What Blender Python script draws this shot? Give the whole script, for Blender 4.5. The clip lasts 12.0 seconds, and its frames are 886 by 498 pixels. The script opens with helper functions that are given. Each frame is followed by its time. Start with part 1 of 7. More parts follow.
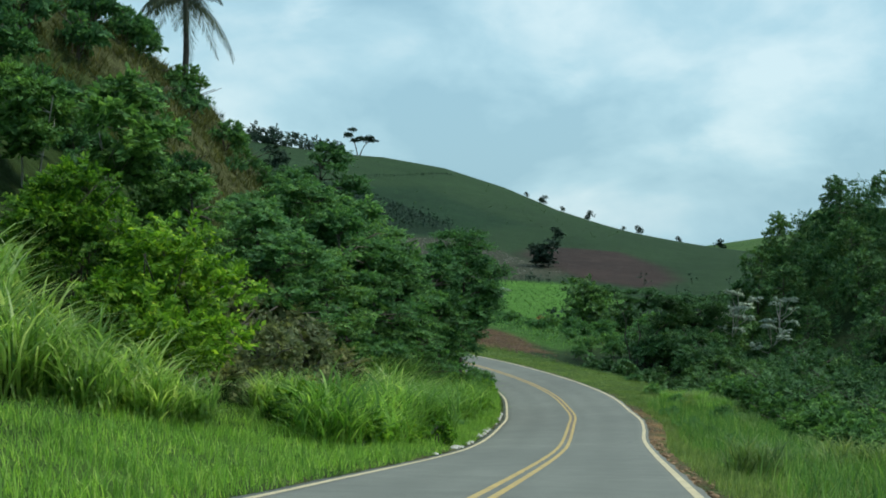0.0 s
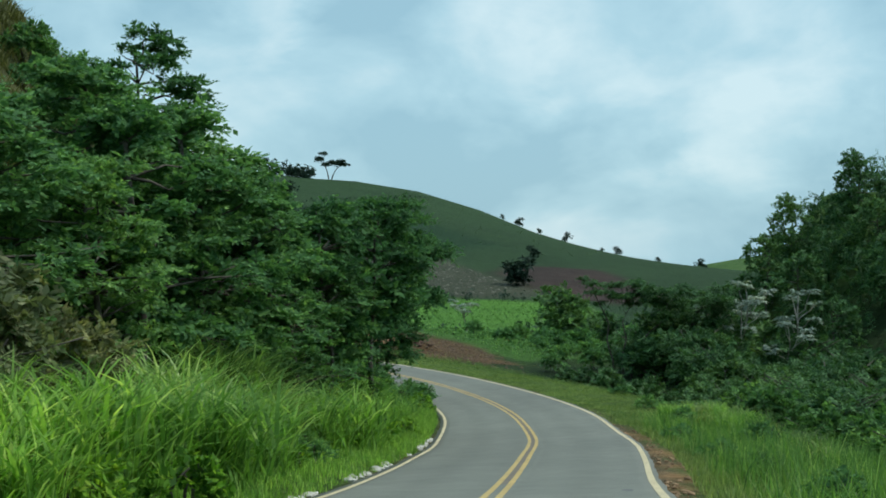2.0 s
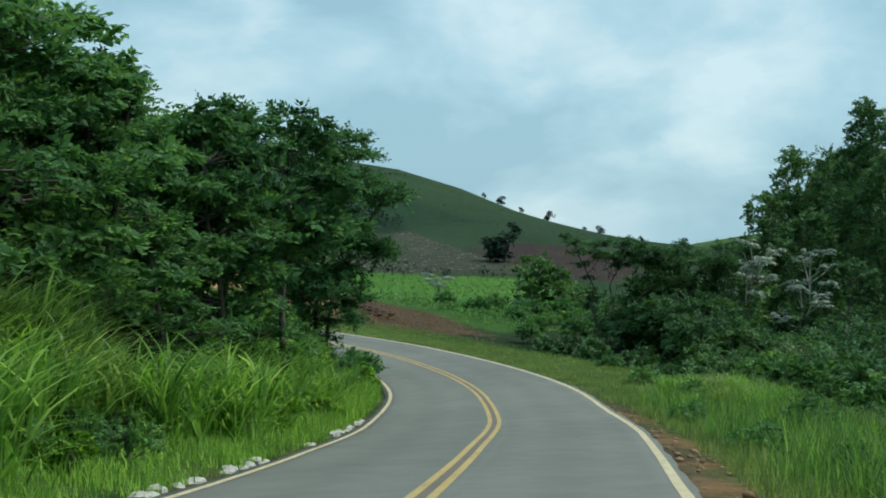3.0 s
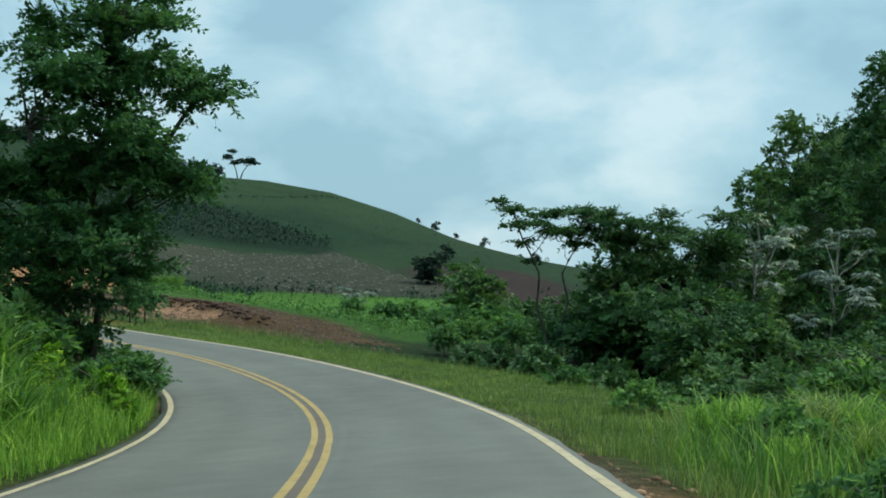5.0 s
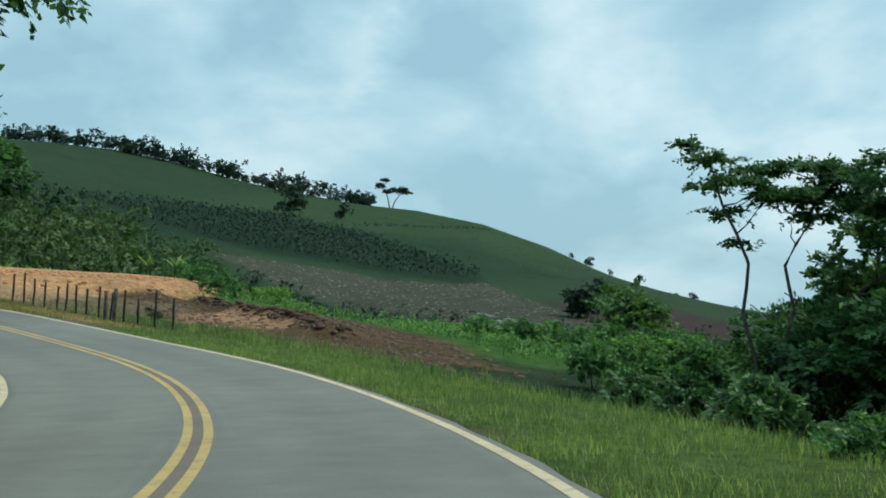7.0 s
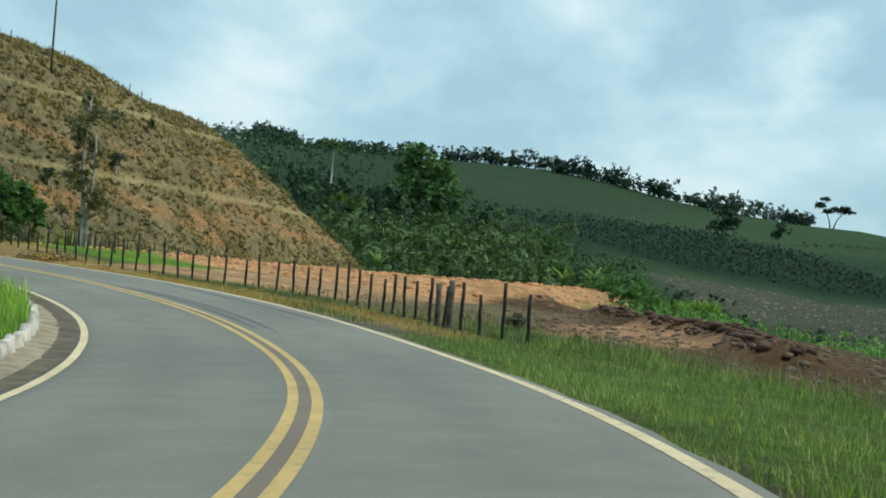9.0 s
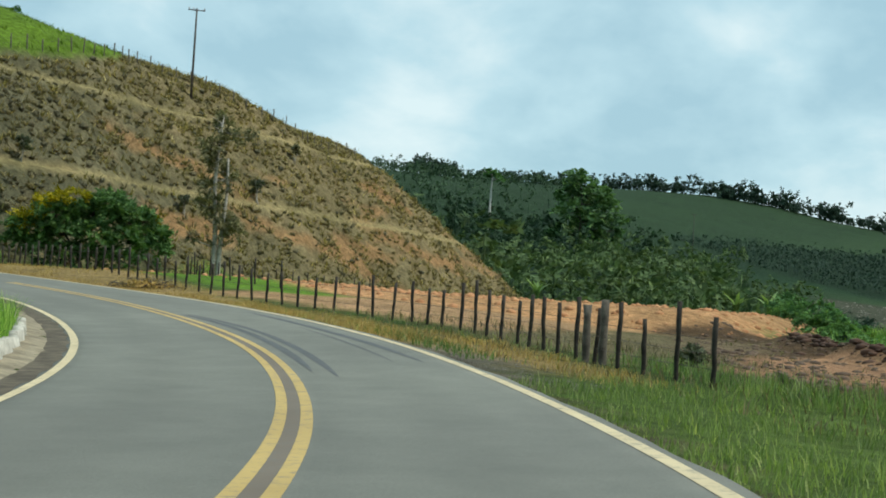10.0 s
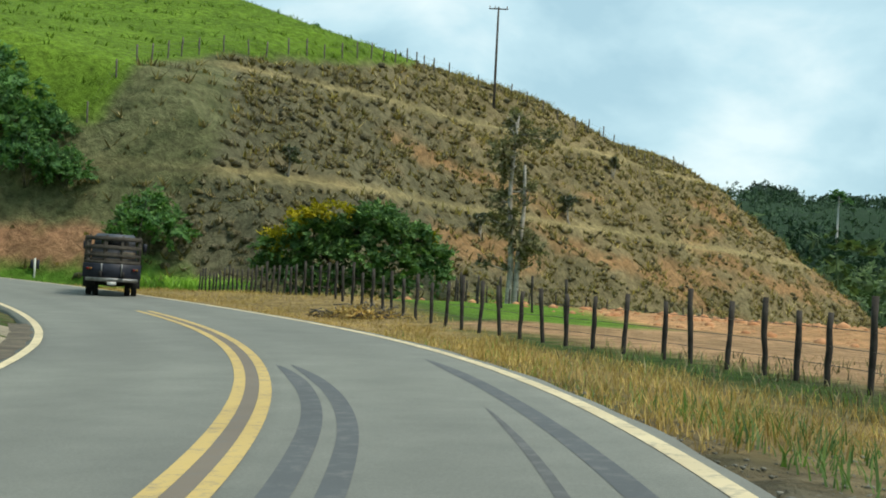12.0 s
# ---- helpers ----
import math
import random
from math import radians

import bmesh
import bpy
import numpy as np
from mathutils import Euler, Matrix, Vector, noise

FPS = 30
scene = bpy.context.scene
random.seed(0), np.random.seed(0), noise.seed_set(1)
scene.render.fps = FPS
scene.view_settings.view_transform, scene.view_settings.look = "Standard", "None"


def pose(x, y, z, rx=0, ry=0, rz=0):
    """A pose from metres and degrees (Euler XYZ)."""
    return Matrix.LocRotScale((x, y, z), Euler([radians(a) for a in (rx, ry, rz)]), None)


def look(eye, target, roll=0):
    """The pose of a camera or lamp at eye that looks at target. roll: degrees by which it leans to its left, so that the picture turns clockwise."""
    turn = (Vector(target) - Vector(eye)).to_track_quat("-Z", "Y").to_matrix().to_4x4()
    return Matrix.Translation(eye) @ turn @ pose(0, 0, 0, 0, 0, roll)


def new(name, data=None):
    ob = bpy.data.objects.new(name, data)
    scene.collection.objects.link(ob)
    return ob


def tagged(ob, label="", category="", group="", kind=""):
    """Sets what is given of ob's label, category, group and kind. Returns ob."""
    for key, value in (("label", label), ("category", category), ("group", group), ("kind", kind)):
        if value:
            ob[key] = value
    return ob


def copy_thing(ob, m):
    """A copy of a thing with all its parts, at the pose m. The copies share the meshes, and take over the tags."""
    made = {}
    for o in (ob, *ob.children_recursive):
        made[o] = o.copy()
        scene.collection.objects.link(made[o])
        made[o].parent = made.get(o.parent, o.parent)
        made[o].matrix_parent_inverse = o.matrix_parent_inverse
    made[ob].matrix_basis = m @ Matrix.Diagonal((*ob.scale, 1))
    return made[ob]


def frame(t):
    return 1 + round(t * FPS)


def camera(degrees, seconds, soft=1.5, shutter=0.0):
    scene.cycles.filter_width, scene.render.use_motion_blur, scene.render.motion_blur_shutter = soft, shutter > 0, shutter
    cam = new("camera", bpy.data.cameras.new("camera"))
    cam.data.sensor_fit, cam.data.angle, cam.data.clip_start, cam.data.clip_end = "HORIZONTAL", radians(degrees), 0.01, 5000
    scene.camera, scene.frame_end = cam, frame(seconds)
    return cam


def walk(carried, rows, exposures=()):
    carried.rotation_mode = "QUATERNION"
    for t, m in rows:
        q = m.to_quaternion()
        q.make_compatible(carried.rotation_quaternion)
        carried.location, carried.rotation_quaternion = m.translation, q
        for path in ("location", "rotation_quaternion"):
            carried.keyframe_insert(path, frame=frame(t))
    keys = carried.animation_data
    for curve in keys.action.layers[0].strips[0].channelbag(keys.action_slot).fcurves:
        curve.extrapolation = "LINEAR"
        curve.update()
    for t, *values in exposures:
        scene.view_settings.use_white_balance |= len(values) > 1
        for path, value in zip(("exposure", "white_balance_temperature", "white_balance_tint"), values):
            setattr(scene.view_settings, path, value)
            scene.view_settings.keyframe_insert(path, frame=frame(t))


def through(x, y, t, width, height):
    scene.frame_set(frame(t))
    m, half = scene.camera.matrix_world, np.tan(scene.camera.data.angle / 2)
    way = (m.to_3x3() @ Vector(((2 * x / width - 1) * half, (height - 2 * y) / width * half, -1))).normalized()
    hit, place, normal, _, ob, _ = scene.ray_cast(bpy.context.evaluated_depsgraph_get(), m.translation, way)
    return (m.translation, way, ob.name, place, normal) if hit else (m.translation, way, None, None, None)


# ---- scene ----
cam = camera(36.24, 12.0, 1.8)
PATH = [
    (0.0, pose(0.000, 0.003, 1.194, 88.67, -1.28, -0.35)),
    (0.5, pose(0.991, 6.825, 0.146, 89.01, -1.25, -0.41)),
    (1.0, pose(1.976, 13.887, -0.908, 89.19, -0.80, -0.50)),
    (1.5, pose(2.966, 21.181, -1.973, 89.61, -0.43, -0.78)),
    (2.0, pose(3.960, 28.691, -3.050, 89.90, -0.30, -1.26)),
    (2.5, pose(4.978, 36.376, -4.134, 89.63, -0.38, -1.64)),
    (3.0, pose(5.996, 44.163, -5.203, 89.11, -0.41, -2.00)),
    (3.5, pose(7.000, 51.945, -6.221, 88.80, -0.26, -2.43)),
    (4.0, pose(7.981, 59.601, -7.155, 88.93, -0.28, -3.09)),
    (4.5, pose(8.938, 67.013, -7.988, 89.53, -0.67, -3.94)),
    (5.0, pose(9.867, 74.092, -8.719, 90.41, -1.19, -4.71)),
    (5.5, pose(10.735, 80.814, -9.358, 91.21, -1.46, -4.92)),
    (6.0, pose(11.462, 87.246, -9.908, 91.63, -1.87, -4.07)),
    (6.5, pose(11.964, 93.462, -10.365, 91.73, -2.24, -1.83)),
    (7.0, pose(12.133, 99.521, -10.744, 91.72, -3.00, 1.74)),
    (7.5, pose(11.909, 105.454, -11.061, 91.50, -3.81, 6.27)),
    (8.0, pose(11.312, 111.274, -11.325, 91.41, -4.19, 11.22)),
    (8.5, pose(10.365, 116.966, -11.530, 91.43, -4.27, 15.88)),
    (9.0, pose(9.094, 122.497, -11.679, 91.54, -4.15, 19.89)),
    (9.5, pose(7.529, 127.827, -11.784, 91.81, -3.86, 23.38)),
    (10.0, pose(5.694, 132.930, -11.861, 92.41, -3.41, 26.82)),
    (10.5, pose(3.590, 137.852, -11.912, 92.96, -3.24, 30.36)),
    (11.0, pose(1.170, 142.603, -11.934, 93.23, -2.94, 33.80)),
    (11.5, pose(-1.506, 147.161, -11.910, 93.27, -2.93, 37.36)),
    (12.0, pose(-4.469, 151.490, -11.819, 93.08, -2.98, 40.98)),
]
EXPOSURES = [(0.0, 0.25, 6150, 4), (2.5, 0.20, 6150, 4), (5.0, 0.20, 6150, 4), (7.5, 0.25, 6200, 5), (9.5, 0.36, 6550, 7), (11.0, 0.41, 6620, 7), (12.0, 0.52, 6700, 8)]
walk(cam, PATH, EXPOSURES)

# ---------------------------------------------------------------- sky and sun
SUN_ELEVATION, SUN_AZIMUTH = 56.0, 78.0  # degrees; azimuth clockwise from +y
world = bpy.data.worlds.new("world")
scene.world = world
world.use_nodes = True
wn, wl = world.node_tree.nodes, world.node_tree.links
wn.clear()


def wnode(kind, **kw):
    n = wn.new(kind)
    for k, v in kw.items():
        n.inputs[k].default_value = v
    return n


w_out = wn.new("ShaderNodeOutputWorld")
w_bg = wn.new("ShaderNodeBackground")
w_sky = wn.new("ShaderNodeTexSky")
w_sky.sky_type, w_sky.sun_disc = "NISHITA", False
w_sky.sun_elevation, w_sky.sun_rotation = radians(SUN_ELEVATION), radians(SUN_AZIMUTH)
w_sky.dust_density, w_sky.altitude = 2.0, 400.0
w_co = wn.new("ShaderNodeTexCoord")
w_map = wn.new("ShaderNodeMapping")
w_map.inputs["Scale"].default_value = (1.0, 1.0, 1.75)
w_map.inputs["Location"].default_value = (0.31, 0.12, 0.05)
wl.new(w_co.outputs["Generated"], w_map.inputs["Vector"])
w_big = wnode("ShaderNodeTexNoise", Scale=5.0, Detail=8.0, Roughness=0.52, Distortion=0.25)
w_low = wnode("ShaderNodeTexNoise", Scale=9.0, Detail=5.0, Roughness=0.5, Distortion=0.4)
for n in (w_big, w_low):
    wl.new(w_map.outputs["Vector"], n.inputs["Vector"])
w_ramp = wn.new("ShaderNodeValToRGB")  # grey-blue cloud base to bright cloud
e = w_ramp.color_ramp.elements
e[0].position, e[0].color = 0.42, (0.36, 0.565, 0.665, 1)
e[1].position, e[1].color = 0.63, (0.70, 0.845, 0.885, 1)
w_mid = w_ramp.color_ramp.elements.new(0.52)
w_mid.color = (0.48, 0.69, 0.775, 1)
w_add = wn.new("ShaderNodeMath")
w_add.operation = "MULTIPLY_ADD"
w_add.inputs[1].default_value = 0.30
wl.new(w_low.outputs["Fac"], w_add.inputs[0])
w_sc = wn.new("ShaderNodeMath")
w_sc.operation = "MULTIPLY"
w_sc.inputs[1].default_value = 0.72
wl.new(w_big.outputs["Fac"], w_sc.inputs[0])
wl.new(w_sc.outputs[0], w_add.inputs[2])
CLOUDS = [  # where thicker (+) and thinner (-) cloud stands: direction, half width, weight
    (0.233, 0.969, 0.078, 0.056, 0.088), (0.155, 0.982, 0.105, 0.045, 0.050), (0.065, 0.989, 0.136, 0.079, 0.055), (0.295, 0.951, 0.089, 0.039, 0.066),
    (0.185, 0.982, 0.029, 0.096, -0.033), (-0.059, 0.994, 0.088, 0.085, 0.028), (0.124, 0.990, 0.064, 0.068, -0.039), (-0.111, 0.978, 0.176, 0.054, 0.066),
    (0.073, 0.988, 0.135, 0.051, 0.044), (0.247, 0.954, 0.170, 0.079, 0.055), (-0.029, 0.994, 0.101, 0.062, -0.039), (-0.173, 0.980, 0.097, 0.085, 0.044),
    (0.055, 0.994, 0.093, 0.056, -0.017), (-0.114, 0.978, 0.176, 0.062, 0.066), (-0.506, 0.851, 0.139, 0.130, 0.044), (-0.220, 0.968, 0.121, 0.090, 0.033),
    (-0.154, 0.977, 0.144, 0.062, -0.044),
]
w_wisp = wnode("ShaderNodeTexNoise", Scale=16.0, Detail=7.0, Roughness=0.6, Distortion=0.6)
wl.new(w_map.outputs["Vector"], w_wisp.inputs["Vector"])
w_bend = wn.new("ShaderNodeVectorMath")  # ragged outlines: each direction is shifted a little by the wisps
w_bend.operation = "MULTIPLY_ADD"
w_bend.inputs[1].default_value = (0.07, 0.07, 0.07)
wl.new(w_wisp.outputs["Color"], w_bend.inputs[0])
wl.new(w_co.outputs["Generated"], w_bend.inputs[2])
w_sum = w_add.outputs[0]
for cx, cy, cz, half, weight in CLOUDS:
    w_d = wn.new("ShaderNodeVectorMath")
    w_d.operation = "DISTANCE"
    w_d.inputs[1].default_value = (cx + 0.035, cy + 0.035, cz + 0.035)
    wl.new(w_bend.outputs[0], w_d.inputs[0])
    w_m = wn.new("ShaderNodeMapRange")
    w_m.interpolation_type = "SMOOTHSTEP"
    w_m.inputs["From Min"].default_value, w_m.inputs["From Max"].default_value = half * 1.15, half * 0.25
    w_m.inputs["To Min"].default_value, w_m.inputs["To Max"].default_value = 0.0, weight
    wl.new(w_d.outputs["Value"], w_m.inputs["Value"])
    w_plus = wn.new("ShaderNodeMath")
    wl.new(w_sum, w_plus.inputs[0])
    wl.new(w_m.outputs[0], w_plus.inputs[1])
    w_sum = w_plus.outputs[0]
wl.new(w_sum, w_ramp.inputs["Fac"])
w_scale = wn.new("ShaderNodeMixRGB")
w_scale.blend_type = "MULTIPLY"
w_scale.inputs[0].default_value = 1.0
w_scale.inputs[2].default_value = (0.10, 0.10, 0.10, 1)
wl.new(w_sky.outputs["Color"], w_scale.inputs[1])
w_mix = wn.new("ShaderNodeMixRGB")
w_mix.inputs[0].default_value = 0.85
wl.new(w_scale.outputs[0], w_mix.inputs[1])
wl.new(w_ramp.outputs["Color"], w_mix.inputs[2])
wl.new(w_mix.outputs[0], w_bg.inputs["Color"])
w_bg.inputs["Strength"].default_value = 0.90
wl.new(w_bg.outputs[0], w_out.inputs["Surface"])

sun = new("sun", bpy.data.lights.new("sun", "SUN"))
sun.data.energy, sun.data.angle, sun.data.color = 2.3, radians(10), (1.0, 0.93, 0.82)
az, elv = radians(SUN_AZIMUTH), radians(SUN_ELEVATION)
sun.matrix_world = look((100 * math.sin(az) * math.cos(elv), 100 * math.cos(az) * math.cos(elv), 100 * math.sin(elv)), (0, 0, 0))

# ---------------------------------------------------------------- materials
def material(name, build):
    m = bpy.data.materials.new(name)
    m.use_nodes = True
    nt = m.node_tree
    nt.nodes.clear()
    out = nt.nodes.new("ShaderNodeOutputMaterial")
    nt.links.new(build(nt), out.inputs["Surface"])
    return m


def node(nt, kind, links=(), **values):
    n = nt.nodes.new(kind)
    for k, v in values.items():
        n.inputs[k.replace("_", " ")].default_value = v
    for k, source in links:
        nt.links.new(source, n.inputs[k])
    return n


def noise_at(nt, scale, detail=4.0, rough=0.55, vector=None):
    n = node(nt, "ShaderNodeTexNoise", Scale=scale, Detail=detail, Roughness=rough)
    if vector is None:
        vector = node(nt, "ShaderNodeTexCoord").outputs["Object"]
    nt.links.new(vector, n.inputs["Vector"])
    return n.outputs["Fac"]


def ramp(nt, fac, *stops):
    n = nt.nodes.new("ShaderNodeValToRGB")
    el = n.color_ramp.elements
    while len(el) < len(stops):
        el.new(0.5)
    for s, (p, c) in zip(el, stops):
        s.position, s.color = p, (*c, 1)
    nt.links.new(fac, n.inputs["Fac"])
    return n.outputs["Color"]


def mix(nt, kind, fac, a, b):
    n = nt.nodes.new("ShaderNodeMixRGB")
    n.blend_type = kind
    for slot, v in ((0, fac), (1, a), (2, b)):
        if isinstance(v, (int, float)):
            n.inputs[slot].default_value = v
        elif isinstance(v, tuple):
            n.inputs[slot].default_value = (*v, 1)
        else:
            nt.links.new(v, n.inputs[slot])
    return n.outputs[0]


def bump(nt, fac, strength, distance):
    return node(nt, "ShaderNodeBump", [("Height", fac)], Strength=strength, Distance=distance).outputs["Normal"]


def surface(nt, colour, rough=0.8, metal=0.0, normal=None, spec=0.3):
    p = node(nt, "ShaderNodeBsdfPrincipled", Roughness=rough, Metallic=metal)
    p.inputs["Specular IOR Level"].default_value = spec
    if isinstance(colour, tuple):
        p.inputs["Base Color"].default_value = (*colour, 1)
    else:
        nt.links.new(colour, p.inputs["Base Color"])
    if normal is not None:
        nt.links.new(normal, p.inputs["Normal"])
    return p.outputs[0]


def plain(name, dark, light, scale=3.0, rough=0.7, metal=0.0, fine=30.0, relief=0.3, spec=0.3):
    """Paint, wood, stone and the like: two tones broken up at two sizes."""
    def build(nt):
        a, b = noise_at(nt, scale), noise_at(nt, fine, 6.0)
        c = ramp(nt, a, (0.35, dark), (0.65, light))
        c = mix(nt, "MULTIPLY", 0.45, c, ramp(nt, b, (0.3, (0.6, 0.6, 0.6)), (0.7, (1.15, 1.15, 1.15))))
        return surface(nt, c, rough, metal, bump(nt, b, relief, 0.02), spec)
    return material(name, build)


def muted(colour, grey):
    """The colour drawn towards a cool grey of its own lightness."""
    lum = 0.3 * colour[0] + 0.6 * colour[1] + 0.1 * colour[2]
    return tuple(c * (1 - grey) + lum * k * grey for c, k in zip(colour, (0.90, 1.0, 0.88)))


def leafy(name, dark, light, tip=None, gloss=0.7, through=0.32, grey=0.28):
    """Leaves and blades: each its own tone, and each plant its own."""
    dark, light, tip = muted(dark, grey), muted(light, grey), muted(tip, grey) if tip else None

    def build(nt):
        isl = node(nt, "ShaderNodeNewGeometry").outputs["Random Per Island"]
        own = node(nt, "ShaderNodeObjectInfo").outputs["Random"]
        stops = [(0.0, dark), (0.8, light)] + ([(1.0, tip)] if tip else [])
        c = ramp(nt, isl, *stops)
        c = mix(nt, "MULTIPLY", 0.9, c, ramp(nt, own, (0.0, (0.62, 0.70, 0.66)), (0.5, (1.0, 1.0, 1.0)), (1.0, (1.38, 1.24, 1.05))))
        big, fine = noise_at(nt, 0.55, 3.0), noise_at(nt, 2.3, 2.0)
        c = mix(nt, "MULTIPLY", 0.8, c, ramp(nt, big, (0.35, (0.66, 0.70, 0.70)), (0.65, (1.32, 1.24, 1.02))))
        c = mix(nt, "MULTIPLY", 0.5, c, ramp(nt, fine, (0.35, (0.75, 0.77, 0.75)), (0.65, (1.22, 1.2, 1.12))))
        body = surface(nt, c, gloss, 0.0, None, 0.14)
        t = node(nt, "ShaderNodeBsdfTranslucent", [("Color", mix(nt, "MULTIPLY", 1.0, c, (1.2, 1.25, 0.7)))]).outputs[0]
        m = node(nt, "ShaderNodeMixShader", Fac=through)
        nt.links.new(body, m.inputs[1])
        nt.links.new(t, m.inputs[2])
        return m.outputs[0]
    return material(name, build)


def matted(name, dark, light):
    """Dense dry growth: thatch of fine stalks over a rough body."""
    def build(nt):
        pos = node(nt, "ShaderNodeNewGeometry").outputs["Position"]
        isl = node(nt, "ShaderNodeNewGeometry").outputs["Random Per Island"]
        stalk, tuft = noise_at(nt, 14.0, 5.0, 0.7, pos), noise_at(nt, 3.6, 3.0, 0.6, pos)
        c = ramp(nt, stalk, (0.32, dark), (0.68, light))
        c = mix(nt, "MULTIPLY", 0.9, c, ramp(nt, isl, (0.0, (0.65, 0.68, 0.7)), (1.0, (1.3, 1.2, 1.05))))
        c = mix(nt, "MULTIPLY", 0.7, c, ramp(nt, tuft, (0.35, (0.6, 0.62, 0.6)), (0.65, (1.2, 1.2, 1.15))))
        first = bump(nt, tuft, 1.0, 0.35)
        second = node(nt, "ShaderNodeBump", [("Height", stalk), ("Normal", first)], Strength=1.0, Distance=0.12).outputs["Normal"]
        return surface(nt, c, 0.95, 0.0, second, 0.08)
    return material(name, build)


def build_ground(nt):
    cover = node(nt, "ShaderNodeAttribute")
    cover.attribute_name = "cover"
    pos = node(nt, "ShaderNodeNewGeometry").outputs["Position"]
    fine, mid, big = noise_at(nt, 1.6, 8.0, 0.7, pos), noise_at(nt, 0.17, 6.0, 0.6, pos), noise_at(nt, 0.022, 5.0, 0.6, pos)
    c = mix(nt, "MULTIPLY", 1.0, cover.outputs["Color"], ramp(nt, fine, (0.28, (0.42, 0.42, 0.42)), (0.72, (1.55, 1.55, 1.5))))
    c = mix(nt, "MULTIPLY", 1.0, c, ramp(nt, mid, (0.3, (0.72, 0.74, 0.7)), (0.7, (1.25, 1.22, 1.2))))
    c = mix(nt, "MULTIPLY", 1.0, c, ramp(nt, big, (0.3, (0.8, 0.84, 0.8)), (0.7, (1.2, 1.15, 1.1))))
    return surface(nt, c, 0.95, 0.0, bump(nt, fine, 0.9, 0.55), 0.1)


def build_asphalt(nt):
    pos = node(nt, "ShaderNodeNewGeometry").outputs["Position"]
    grain, patch, wide = noise_at(nt, 45.0, 4.0, 0.7, pos), noise_at(nt, 1.1, 6.0, 0.6, pos), noise_at(nt, 0.12, 4.0, 0.5, pos)
    along = node(nt, "ShaderNodeAttribute")
    along.attribute_name = "across"  # metres from the lane's middle: tyre tracks and the oil strip between them
    w = node(nt, "ShaderNodeMath", [(0, along.outputs["Fac"])])
    w.operation, w.inputs[1].default_value = "MULTIPLY", 3.6
    cs = node(nt, "ShaderNodeMath", [(0, w.outputs[0])])
    cs.operation = "COSINE"
    c = ramp(nt, patch, (0.3, (0.143, 0.148, 0.130)), (0.7, (0.178, 0.183, 0.160)))
    c = mix(nt, "MULTIPLY", 1.0, c, ramp(nt, wide, (0.3, (0.88, 0.88, 0.88)), (0.7, (1.1, 1.1, 1.08))))
    c = mix(nt, "MULTIPLY", 0.7, c, ramp(nt, grain, (0.25, (0.65, 0.65, 0.65)), (0.75, (1.35, 1.35, 1.35))))
    tone = node(nt, "ShaderNodeMapRange", [("Value", cs.outputs[0])])
    tone.inputs["From Min"].default_value, tone.inputs["To Min"].default_value, tone.inputs["To Max"].default_value = -1.0, 1.03, 0.95
    c = mix(nt, "MULTIPLY", 1.0, c, tone.outputs[0])
    return surface(nt, c, 0.82, 0.0, bump(nt, grain, 0.35, 0.01), 0.35)


def worn_paint(name, colour, under=(0.16, 0.16, 0.155), worn=0.42):
    def build(nt):
        pos = node(nt, "ShaderNodeNewGeometry").outputs["Position"]
        wear, grit = noise_at(nt, 5.0, 8.0, 0.75, pos), noise_at(nt, 0.8, 3.0, 0.5, pos)
        c = mix(nt, "MIX", ramp(nt, wear, (worn - 0.08, (0.75, 0.75, 0.75)), (worn + 0.06, (0, 0, 0))), colour, under)
        c = mix(nt, "MULTIPLY", 0.6, c, ramp(nt, grit, (0.3, (0.75, 0.73, 0.7)), (0.7, (1.08, 1.08, 1.05))))
        return surface(nt, c, 0.7, 0.0, bump(nt, wear, 0.2, 0.01))
    return material(name, build)


GROUND = material("ground_cover", build_ground)
ASPHALT = material("asphalt", build_asphalt)
YELLOW_LINE = worn_paint("yellow_road_paint", (0.50, 0.36, 0.13))
WHITE_LINE = worn_paint("white_road_paint", (0.60, 0.505, 0.32))
RUBBER_MARK = worn_paint("tyre_rubber_mark", (0.086, 0.092, 0.097), (0.15, 0.15, 0.147), 0.44)
PATCH_MARK = worn_paint("tar_patch", (0.09, 0.092, 0.092), (0.15, 0.15, 0.146), 0.46)
KERB_WHITE = plain("limewashed_stone", (0.30, 0.29, 0.24), (0.60, 0.58, 0.51), 2.5, 0.9, fine=14.0)
FIELD_STONE = plain("field_stone", (0.100, 0.098, 0.076), (0.260, 0.250, 0.205), 0.8, 0.95, fine=6.0)
DIRT_FILM = worn_paint("dirt_between_lines", (0.165, 0.135, 0.105), (0.15, 0.145, 0.135), 0.42)
STONE_WHITE = plain("limewashed_kerb_stone", (0.36, 0.34, 0.29), (0.64, 0.62, 0.55), 2.5, 0.9, fine=14.0)
KERB_DIRTY = plain("weathered_concrete", (0.175, 0.148, 0.100), (0.340, 0.290, 0.200), 1.5, 0.9, fine=12.0)
GUTTER_DIRT = plain("washed_in_dirt", (0.075, 0.062, 0.045), (0.150, 0.125, 0.090), 2.2, 0.95, fine=16.0)
CLOD = plain("dug_earth", (0.085, 0.058, 0.042), (0.175, 0.125, 0.09), 1.2, 0.95, fine=9.0)
RIDGE_CLOD = plain("dark_dug_earth", (0.055, 0.030, 0.022), (0.13, 0.075, 0.052), 1.2, 0.95, fine=9.0)
